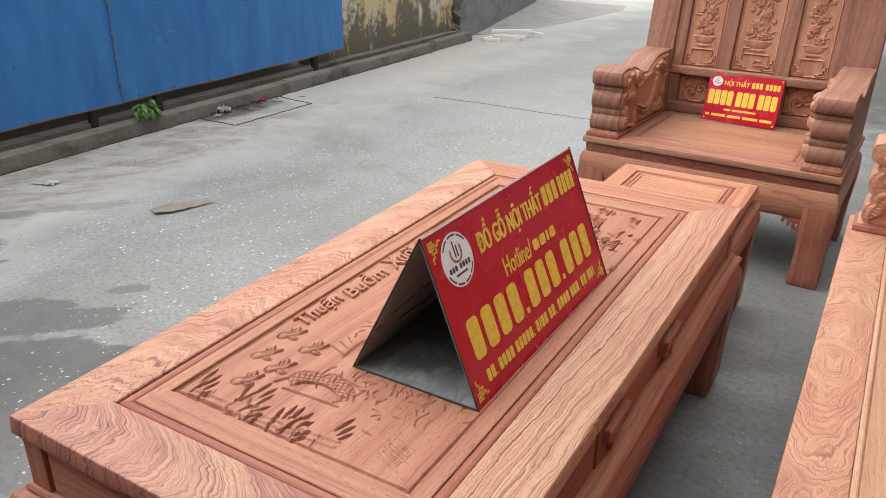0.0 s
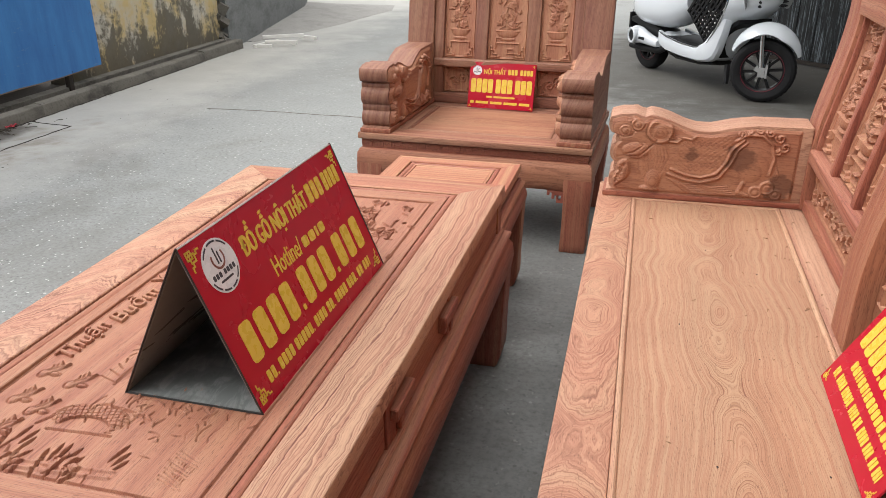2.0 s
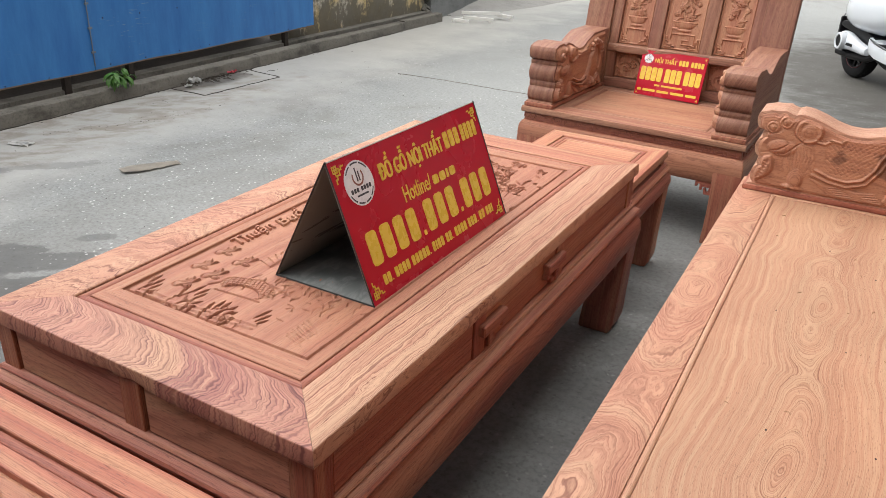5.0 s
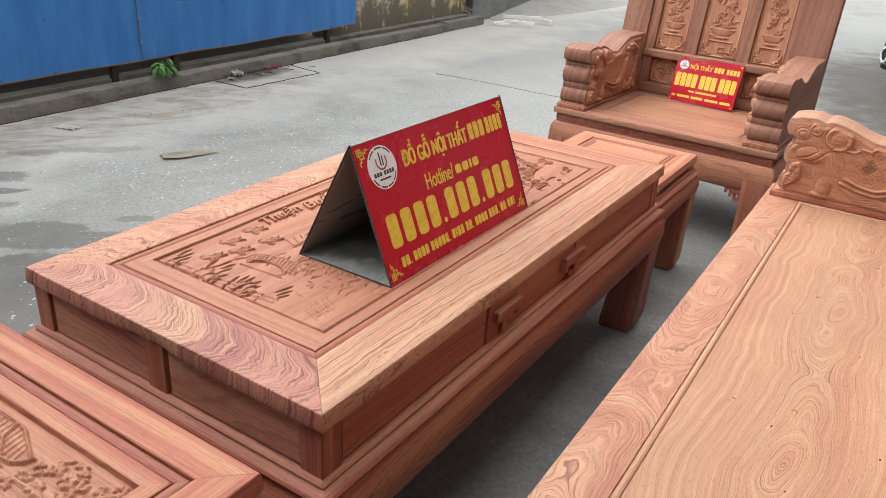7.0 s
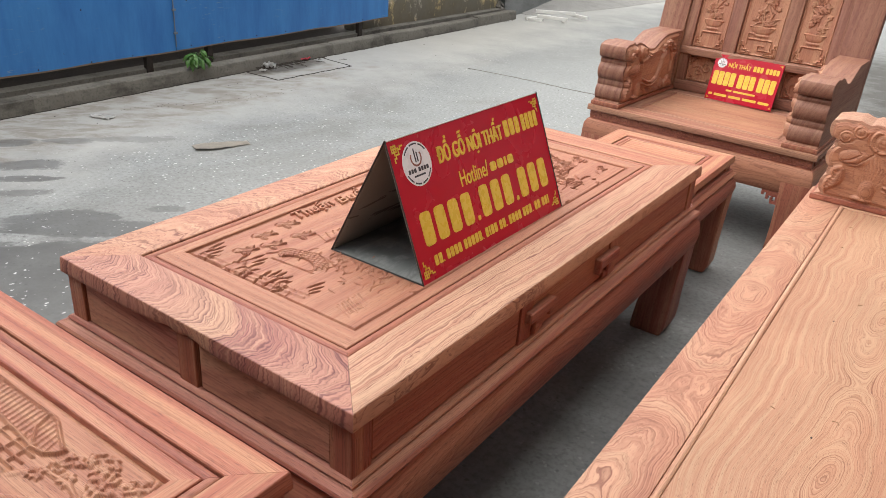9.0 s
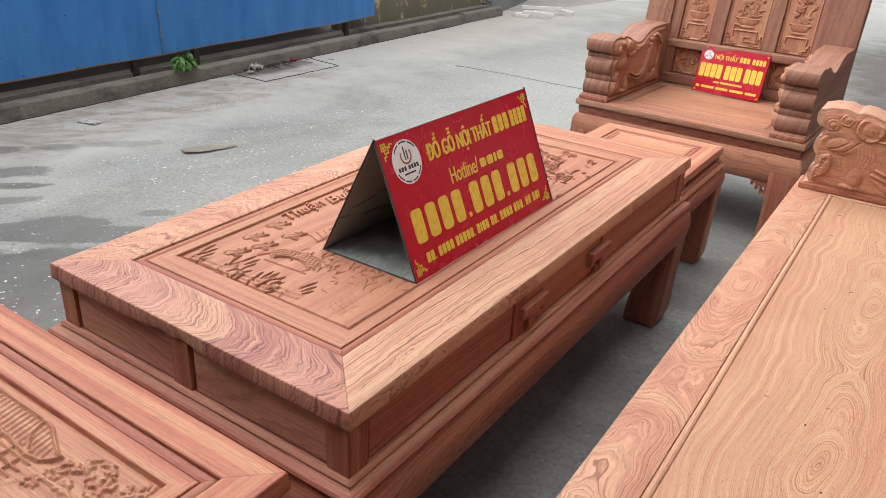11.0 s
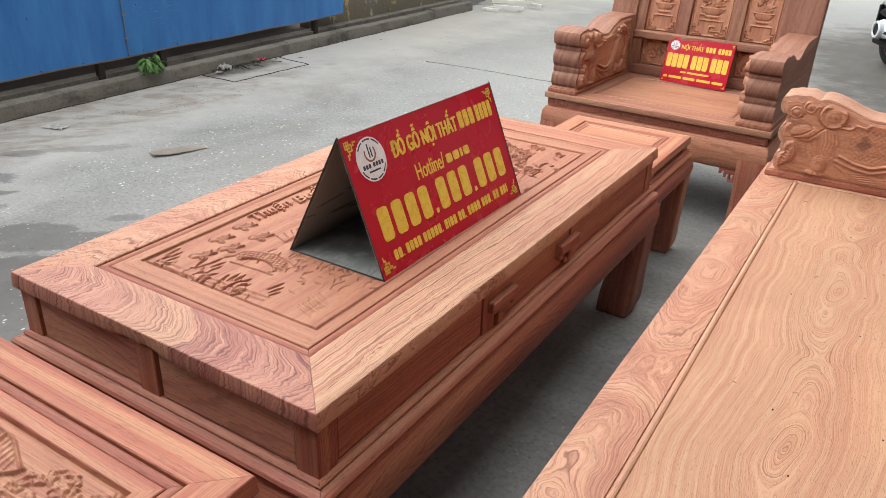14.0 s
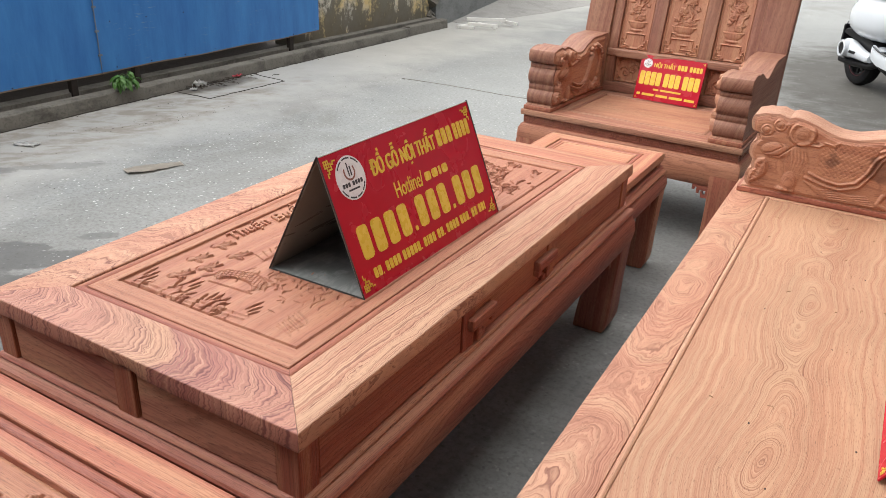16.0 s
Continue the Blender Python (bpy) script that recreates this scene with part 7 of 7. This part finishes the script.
    part("wheel_arch", bm, M_BLACK, sc, "black inner wheel arch")
    # Floorboard and side skirts.
    bm = bmesh.new()
    loops = []
    for x, zb, zt, half in ((0.36, 0.26, 0.375, 0.15), (0.45, 0.235, 0.358, 0.172), (0.60, 0.225, 0.335, 0.18), (0.80, 0.222, 0.318, 0.182), (0.95, 0.225, 0.322, 0.18), (1.05, 0.24, 0.36, 0.18), (1.10, 0.26, 0.45, 0.17)):
        loops.append([(x, y, z) for y, z in rounded(0, (zb + zt) / 2, half, (zt - zb) / 2, 20, 3.4)])
    loft(bm, loops)
    floor_part = part("floorboard", bm, M_PAINT, sc)
    # The skirt that sweeps from the floor up into the legshield.
    for s in (-1, 1):
        bm = bmesh.new()
        loops = []
        for x0, z0, x1, z1, y in ((0.36, 0.250, 0.34, 0.385, 0.150), (0.50, 0.226, 0.48, 0.352, 0.176), (0.72, 0.216, 0.72, 0.326, 0.186), (0.95, 0.212, 0.94, 0.330, 0.190), (1.10, 0.232, 1.03, 0.372, 0.196), (1.17, 0.268, 1.065, 0.400, 0.200), (1.21, 0.320, 1.10, 0.432, 0.204), (1.24, 0.385, 1.135, 0.470, 0.209), (1.27, 0.450, 1.18, 0.515, 0.215), (1.295, 0.520, 1.23, 0.560, 0.220), (1.31, 0.575, 1.275, 0.595, 0.222)):
            loops.append([(x0, s * (y - 0.060), z0), (x0 * 0.97 + x1 * 0.03, s * (y - 0.022), z0 + 0.004), (x0 * 0.85 + x1 * 0.15, s * (y - 0.004), z0 + 0.15 * (z1 - z0)), ((x0 + x1) / 2, s * (y + 0.004), (z0 + z1) / 2), (x0 * 0.1 + x1 * 0.9, s * (y + 0.001), z0 + 0.9 * (z1 - z0)), (x1, s * (y - 0.008), z1), (x1, s * (y - 0.030), z1)])
        loft(bm, loops)
        part("side_skirt", bm, M_PAINT, floor_part)
    bm = bmesh.new()
    box(bm, 0.42, 1.04, -0.150, 0.150, 0.318, 0.352)
    soften(bm, 0.010, 2)
    part("foot_mat", bm, M_BLACK, floor_part, "black rubber foot mat")
    bm = bmesh.new()
    tube(bm, [(0.38, -0.165, 0.378), (0.50, -0.178, 0.356), (0.70, -0.184, 0.332), (0.90, -0.184, 0.324), (1.0, -0.182, 0.34)], 0.007, 8)
    part("edge_trim", bm, M_CHROME, floor_part, "bright edge trim")
    bm = bmesh.new()
    loft(bm, [[(x, y, z) for y, z in rounded(0, zc, h, hz, 12, 3)] for x, zc, h, hz in ((0.42, 0.215, 0.10, 0.02), (0.6, 0.20, 0.14, 0.028), (0.9, 0.20, 0.13, 0.026), (1.08, 0.215, 0.08, 0.018))])
    part("belly_pan", bm, M_BLACK, sc, "black under-tray")
    # Rear bodywork.
    bm = bmesh.new()
    loops = []
    for x, zc, hw, hz in ((-0.205, 0.575, 0.035, 0.04), (-0.185, 0.575, 0.085, 0.085), (-0.13, 0.575, 0.135, 0.13), (-0.04, 0.575, 0.175, 0.165), (0.08, 0.57, 0.20, 0.178), (0.24, 0.57, 0.205, 0.178), (0.38, 0.575, 0.19, 0.175), (0.50, 0.60, 0.165, 0.165), (0.60, 0.63, 0.14, 0.14), (0.66, 0.66, 0.12, 0.11)):
        loops.append([(x, y, z) for y, z in rounded(0, zc, hw, hz, 24, 2.4)])
    loft(bm, loops)
    cowl = part("rear_cowl", bm, M_PAINT, sc)
    bm = bmesh.new()
    bar_pts = [(x, y, z) for x, y, z in ((-0.150, -0.118, 0.505), (-0.120, -0.138, 0.490))]
    tube(bm, bar_pts, 0.006, 6)
    part("badge", bm, M_INK, cowl, "small dark badge")
    bm = bmesh.new()
    loft(bm, [[(x, y, z) for y, z in rounded(0, zc, hw, hz, 18, 3.0)] for x, zc, hw, hz in ((-0.22, 0.765, 0.07, 0.02), (-0.12, 0.785, 0.13, 0.04), (0.10, 0.79, 0.155, 0.05), (0.35, 0.775, 0.15, 0.045), (0.55, 0.765, 0.12, 0.045), (0.68, 0.76, 0.06, 0.025))])
    part("saddle", bm, M_SEAT, sc, "long black vinyl saddle")
    bm = bmesh.new()
    loft(bm, [[(x, y, z) for y, z in rounded(0, zc, 0.10, hz, 12, 3)] for x, zc, hz in ((-0.20, 0.42, 0.03), (-0.05, 0.42, 0.06), (0.2, 0.36, 0.07), (0.42, 0.30, 0.06))])
    part("engine_frame", bm, M_BLACK, sc, "dark inner frame")
    bm = bmesh.new()
    box(bm, -0.26, -0.235, -0.085, 0.085, 0.335, 0.475, pose(0, 0, 0, 0, 0, 0))
    box(bm, -0.245, -0.10, -0.05, 0.05, 0.455, 0.478)
    soften(bm, 0.004, 1)
    part("plate_holder", bm, M_BLACK, sc, "black rear plate holder")
    # Motor cover shaped like a silencer, on the near side.
    bm = bmesh.new()
    loft(bm, [[(x, y, z) for y, z in rounded(-0.135, zc, hw, hz, 18, 2.4)] for x, zc, hw, hz in ((-0.045, 0.305, 0.056, 0.064), (-0.032, 0.305, 0.068, 0.078), (0.03, 0.303, 0.067, 0.075), (0.10, 0.296, 0.058, 0.060), (0.20, 0.282, 0.048, 0.048), (0.31, 0.27, 0.040, 0.040), (0.34, 0.268, 0.030, 0.030))])
    cover = part("motor_cover", bm, M_PAINT, sc, "white motor cover with a black end cap")
    tail = pose(0.012, -0.214, 0.304, 0, -90, 84)
    bm = bmesh.new()
    lathe(bm, ((0.071, -0.05), (0.071, 0.004), (0.064, 0.010), (0.052, 0.009), (0.050, -0.004), (0.001, -0.004)), 28, tail)
    part("end_ring", bm, M_PAINT, cover, "white end ring")
    bm = bmesh.new()
    lathe(bm, ((0.049, -0.003), (0.046, 0.003), (0.036, 0.001), (0.001, 0.001)), 24, tail)
    part("end_cap", bm, M_BLACK, cover, "black end cap")
    bm = bmesh.new()
    box(bm, 0.08, 0.18, -0.193, -0.186, 0.280, 0.302)
    part("end_slot", bm, M_RIM, cover, "dark recessed slot")
    bm = bmesh.new()
    tube(bm, [(-0.10, -0.135, 0.20), (0.1, -0.13, 0.195), (0.34, -0.12, 0.21), (0.42, -0.10, 0.25)], 0.028, 10)
    part("swing_arm", bm, M_BLACK, sc, "black swing arm")
    bm = bmesh.new()
    tube(bm, [(1.20, -0.06, 0.22), (1.215, -0.075, 0.17), (1.235, -0.085, 0.12), (1.24, -0.09, 0.085)], [0.026, 0.022, 0.018, 0.020], 8)
    part("side_stand", bm, M_BLACK, sc, "black side stand")
    bm = bmesh.new()
    tube(bm, [(1.34, 0, 1.00), (1.28, 0, 1.09)], 0.035, 10)
    tube(bm, [(1.16, -0.33, 1.08), (1.27, -0.22, 1.11), (1.29, 0, 1.10), (1.27, 0.22, 1.11), (1.16, 0.33, 1.08)], 0.016, 10)
    part("handlebar", bm, M_BLACK, sc, "black handlebar")


def build_crate():
    """A black lattice crate tipped forward on the footboard."""
    m = pose(0.392, 6.96, 0, 0, 0, -57.0) @ pose(1.015, 0.0, 0.350, 0, 40, 0)
    cr = thing("plastic_crate", m, "black plastic lattice crate wedged on a scooter's footboard", "crate")
    lx, ly, h, t = 0.36, 0.30, 0.42, 0.007

    def lattice(name, along, up, fix):
        bm = bmesh.new()
        n, k = 9, 6
        for i in range(n + 1):
            u = along[0] + (along[1] - along[0]) * i / n
            w = 0.012 if i in (0, n) else 0.0095
            fix(bm, u - w, u + w, 0.0, h, t if i % 3 else t * 1.7)
        for j in range(k + 1):
            z = h * j / k
            w = 0.014 if j in (0, k) else 0.0085
            fix(bm, along[0], along[1], max(0, z - w), min(h, z + w), t)
        return part(name, bm, M_BLACK, cr, smooth=False)

    for s in (-1, 1):
        lattice("side_lattice", (-lx, 0.0), None, lambda bm, a, b, c, d, e, s=s: box(bm, a, b, *sorted((s * ly / 2, s * (ly / 2 + e))), c, d))
    for x, sg in ((0.0, 1), (-lx, -1)):
        lattice("end_lattice", (-ly / 2, ly / 2), None, lambda bm, a, b, c, d, e, x=x, sg=sg: box(bm, *sorted((x, x + sg * e)), a, b, c, d))
    bm = bmesh.new()
    for i in range(10):
        x = -lx + lx * i / 9
        box(bm, x - 0.006, x + 0.006, -ly / 2, ly / 2, 0.001, 0.009)
        y = -ly / 2 + ly * i / 9
        box(bm, -lx, 0, y - 0.006, y + 0.006, 0.001, 0.008)
    part("base_lattice", bm, M_BLACK, cr, smooth=False)
    bm = bmesh.new()
    for s in (-1, 1):
        box(bm, -lx - 0.012, 0.012, *sorted((s * (ly / 2 - 0.002), s * (ly / 2 + 0.014))), h - 0.022, h)
    for x in (-lx - 0.012, 0.0):
        box(bm, x, x + 0.012, -ly / 2, ly / 2, h - 0.022, h)
    part("rim", bm, M_BLACK, cr, smooth=False)


build_scooter()
build_crate()


# ---- small things on the ground ----
def build_weed():
    rng = random.Random(8)
    y0 = 2.60
    weed = thing("weed", pose(kerb_x(y0) - 0.02, y0, 0.086), "small green broad-leaved weed growing from a kerb", "plant")
    for i in range(9):
        a, lean = rng.uniform(0, math.tau), rng.uniform(0.02, 0.075)
        top = Vector((math.cos(a) * lean + 0.035, math.sin(a) * lean, rng.uniform(0.06, 0.135)))
        bm = bmesh.new()
        tube(bm, [(0, 0, -0.01), top * 0.5 + Vector((0, 0, 0.012)), top], [0.003, 0.0024, 0.0015], 5)
        stem = part("stem", bm, M_STEM, weed)
        for j in range(8):
            bm = bmesh.new()
            ang, droop, ln = math.degrees(math.atan2(top.y, top.x)) + rng.uniform(-75, 75), rng.uniform(8, 72), rng.uniform(0.048, 0.082)
            wd = ln * 0.42
            rows = []
            for k in range(6):
                f = k / 5
                half = wd / 2 * math.sin(math.pi * (0.06 + 0.90 * f) ** 0.8)
                z = 0.010 * math.sin(math.pi * f) - 0.012 * f * f
                rows.append([bm.verts.new((ln * f, y, z + abs(y) * 0.30)) for y in (-half, 0, half)])
            for p, q in zip(rows, rows[1:]):
                for k in range(2):
                    bm.faces.new((p[k], p[k + 1], q[k + 1], q[k]))
            at = top * rng.uniform(0.55, 1.0)
            bmesh.ops.transform(bm, matrix=Matrix.Translation(at) @ pose(0, 0, 0, rng.uniform(-25, 25), droop, ang), verts=bm.verts[:])
            part("leaf", bm, M_LEAF, stem)


def crumple(name, x, y, z, size, flat, mat, label, category, seed):
    """A crushed scrap of paper or film."""
    rng = random.Random(seed)
    bm = bmesh.new()
    n = 7
    rows = [[bm.verts.new(((i / (n - 1) - 0.5) * size[0] + rng.uniform(-0.06, 0.06) * size[0], (j / (n - 1) - 0.5) * size[1] + rng.uniform(-0.06, 0.06) * size[1], 0.003 + rng.random() * flat)) for i in range(n)] for j in range(n)]
    for a, b in zip(rows, rows[1:]):
        for i in range(n - 1):
            bm.faces.new((a[i], a[i + 1], b[i + 1], b[i]))
    geo = bmesh.ops.solidify(bm, geom=bm.faces[:], thickness=0.0012)
    ob = part(name, bm, mat, None, "", False)
    ob.matrix_world = pose(x, y, z, 0, 0, rng.uniform(0, 90))
    return tagged(ob, label, category)


def build_litter():
    crumple("paper_scrap", -3.363, 1.654, 0.0, (0.13, 0.07), 0.012, M_PAPER, "crumpled pale paper scrap on the road", "litter", 1)
    crumple("paper_scrap", -3.72, 3.24, 0.0, (0.10, 0.08), 0.05, M_PAPER, "crushed white paper lying in kerb dirt", "litter", 2)
    crumple("paper_scrap", -3.66, 3.13, 0.0, (0.05, 0.04), 0.02, M_PAPER, "small white paper scrap lying in kerb dirt", "litter", 3)
    crumple("wrapper", -3.775, 3.655, 0.0, (0.095, 0.075), 0.028, M_PINK, "pink printed wrapper beside the kerb", "litter", 4)
    # A thin flake of bark, curled at one side.
    bm = bmesh.new()
    rng = random.Random(6)
    n = 12
    rows = []
    for i in range(n + 1):
        f = i / n
        half = 0.050 + 0.015 * math.sin(5 * f) + rng.uniform(-0.006, 0.006)
        rows.append([bm.verts.new((f * 0.29 - 0.145, q * half, 0.003 + 0.010 * (1 - f) * (1 - q) * 0.5 + rng.uniform(0, 0.002))) for q in (-1, 0, 1)])
    for a, b in zip(rows, rows[1:]):
        for k in range(2):
            bm.faces.new((a[k], a[k + 1], b[k + 1], b[k]))
    bmesh.ops.solidify(bm, geom=bm.faces[:], thickness=0.003)
    ob = part("bark_flake", bm, M_CARD)
    ob.matrix_world = pose(-2.52, 1.80, 0.0, 0, 0, 66)
    tagged(ob, "thin grey-brown bark flake on the road", "litter")
    bm = bmesh.new()
    for i in range(90):
        x, y = -3.72 + rng.gauss(0, 0.05), 3.38 + rng.gauss(0, 0.16)
        a, ln = rng.uniform(0, math.tau), rng.uniform(0.02, 0.08)
        z = 0.004 + rng.random() * 0.012
        tube(bm, [(x, y, z), (x + ln * 0.5 * math.cos(a), y + ln * 0.5 * math.sin(a), z + rng.uniform(0, 0.008)), (x + ln * math.cos(a + 0.3), y + ln * math.sin(a + 0.3), z)], 0.0022, 4)
    tagged(part("twigs", bm, M_TWIG), "dead twigs and leaf dirt swept against the kerb", "litter", kind="stuff")
    bm = bmesh.new()
    for i in range(60):
        x, y = rng.uniform(-3.6, -1.6), rng.uniform(1.0, 5.5)
        if x < kerb_x(y) + 0.03:
            continue
        s = rng.uniform(0.0012, 0.0032)
        box(bm, -s, s, -s * 0.6, s * 0.6, 0, s * 0.8, pose(x, y, 0.001, 0, 0, rng.uniform(0, 180)))
    for cx, cy, spread, m in ((-3.28, 2.25, 0.10, 9), (-3.18, 2.55, 0.07, 6), (-3.50, 2.75, 0.08, 6), (0.17, 0.80, 0.01, 1)):
        for i in range(m):
            a, ln = rng.uniform(0, 180), rng.uniform(0.0010, 0.0038) if m > 1 else 0.014
            box(bm, -ln, ln, -0.0013, 0.0013, 0, 0.002, pose(cx + rng.gauss(0, spread * 0.4), cy + rng.gauss(0, spread), 0.001, 0, 0, a))
    for i in range(240):
        y = rng.uniform(0.6, 7.0)
        x, s = kerb_x(y) + 0.006 + abs(rng.gauss(0, 0.022)), rng.uniform(0.001, 0.005) * (1.0 if math.sin(3.1 * y) + math.sin(7.3 * y) > 0.1 else 0.4)
        box(bm, -s, s, -s * 0.7, s * 0.7, 0, s * 0.7, pose(x, y, 0.001, 0, 0, rng.uniform(0, 180)))
    for run in ([(-3.30, 2.02), (-3.27, 2.20), (-3.20, 2.34), (-3.17, 2.46)], [(-3.22, 2.52), (-3.12, 2.72), (-3.14, 2.86)], [(-3.44, 1.80), (-3.40, 1.96), (-3.36, 2.08)]):
        for (x0, y0), (x1, y1) in zip(run, run[1:]):
            for i in range(9):
                f, s = rng.random(), rng.uniform(0.0008, 0.0032)
                box(bm, -s, s, -s * 0.6, s * 0.6, 0, s * 0.5, pose(x0 + f * (x1 - x0) + rng.gauss(0, 0.022), y0 + f * (y1 - y0) + rng.gauss(0, 0.022), 0.001, 0, 0, rng.uniform(0, 180)))
    tagged(part("grit", bm, M_TWIG, smooth=False), "dark grit and bark bits scattered over the road", "litter", kind="stuff")
    # White laths thrown down where the old wall ends.
    for x, y, a, ln, w in ((-3.72, 7.36, 78, 0.42, 0.022), (-3.60, 7.55, 35, 0.46, 0.018), (-3.52, 7.32, 10, 0.36, 0.018), (-3.38, 7.72, 160, 0.26, 0.020), (-3.45, 7.48, 120, 0.14, 0.022), (-3.66, 7.20, 12, 0.16, 0.02)):
        bm = bmesh.new()
        box(bm, -ln / 2, ln / 2, -w * 0.8, w * 0.8, 0, 0.034)
        soften(bm, 0.002, 1)
        ob = part("lath", bm, M_LATH)
        ob.matrix_world = pose(x, y, 0.001 + 0.030 * (a % 3), 0, 0, a)
        tagged(ob, "white painted lath offcut lying by the wall", "litter", "lath offcuts")
    # Sawdust and shavings left on the bench seat.
    bm = bmesh.new()
    for i in range(70):
        x, y = rng.uniform(0.42, 0.86), rng.uniform(0.2, 1.88)
        if rng.random() < 0.6:
            x = 0.80 + rng.random() * 0.06
        a, ln = rng.uniform(0, math.tau), rng.uniform(0.004, 0.016)
        z = 0.4226 + 0.0157 * (y - 0.862) - (0.0 if x > 0.837 else 0.0035)
        tube(bm, [(x, y, z), (x + ln * math.cos(a) * 0.5, y + ln * math.sin(a) * 0.5, z + 0.002), (x + ln * math.cos(a + 0.5), y + ln * math.sin(a + 0.5), z)], 0.0009, 4)
    tagged(part("shavings", bm, M_DUST), "fine wood shavings left on a bench seat", "shavings", kind="stuff")
    bm = bmesh.new()
    for x, y in ((0.67, 1.039), (0.56, 0.656), (0.747, 0.676), (0.709, 1.474), (0.619, 0.482), (0.505, 1.155), (0.585, 1.603), (0.812, 1.455)):
        z = 0.4218 + 0.0157 * (y - 0.862) - (0.0 if x > 0.837 else 0.0035)
        lathe(bm, ((0.0022, 0.0), (0.0018, 0.0005), (0.0004, 0.0006)), 8, pose(x, y, z) @ Matrix.Diagonal((1, rng.uniform(1.2, 2.2), 1, 1)))
    tagged(part("knots", bm, M_KNOT), "small dark pin knots in a bench seat", "knot", kind="stuff")


build_weed()
build_litter()


# ---- added out of view: walls and canopies, most of them to block light ----
def build_surroundings():
    # Unseen wall, added to cut light from the bench side.
    bm = bmesh.new()
    box(bm, 1.22, 1.42, -4.3, 3.2, 0.0, 4.6)
    soften(bm, 0.01, 1)
    tagged(part("wall_workshop", bm, M_SHADE_WALL), "unseen plain grey wall added behind the bench to block light", "wall", kind="structure")
    # Unseen sheet overhead, added to dim the gate, scooter and ground there.
    bm = bmesh.new()
    box(bm, 0.15, 5.0, 4.6, 10.0, 2.25, 2.30)
    tagged(part("canopy", bm, M_IRON), "unseen iron sheet added to shade the gate and scooter", "canopy", kind="structure")
    # Another unseen sheet, added so that the near end gets less sky light.
    bm = bmesh.new()
    box(bm, -2.2, 1.21, -2.4, -0.98, 2.52, 2.58)
    tagged(part("canopy_workshop", bm, M_IRON), "unseen iron sheet added overhead to shade the near end", "canopy", kind="structure")
    bm = bmesh.new()
    box(bm, 4.9, 5.1, 3.2, 10.0, 0.0, 2.75)
    box(bm, 1.42, 5.1, 3.05, 3.2, 0.0, 2.75)
    tagged(part("wall_yard", bm, M_RENDER), "plain grey rendered yard wall", "wall", kind="structure")
    # Unseen wall behind the camera, added to stop low light from that side.
    bm = bmesh.new()
    box(bm, -3.4, 1.2, -2.6, -2.4, 0.0, 2.7)
    tagged(part("wall_street", bm, M_RENDER), "unseen plain grey wall added behind the camera to block low light", "wall", kind="structure")


build_surroundings()
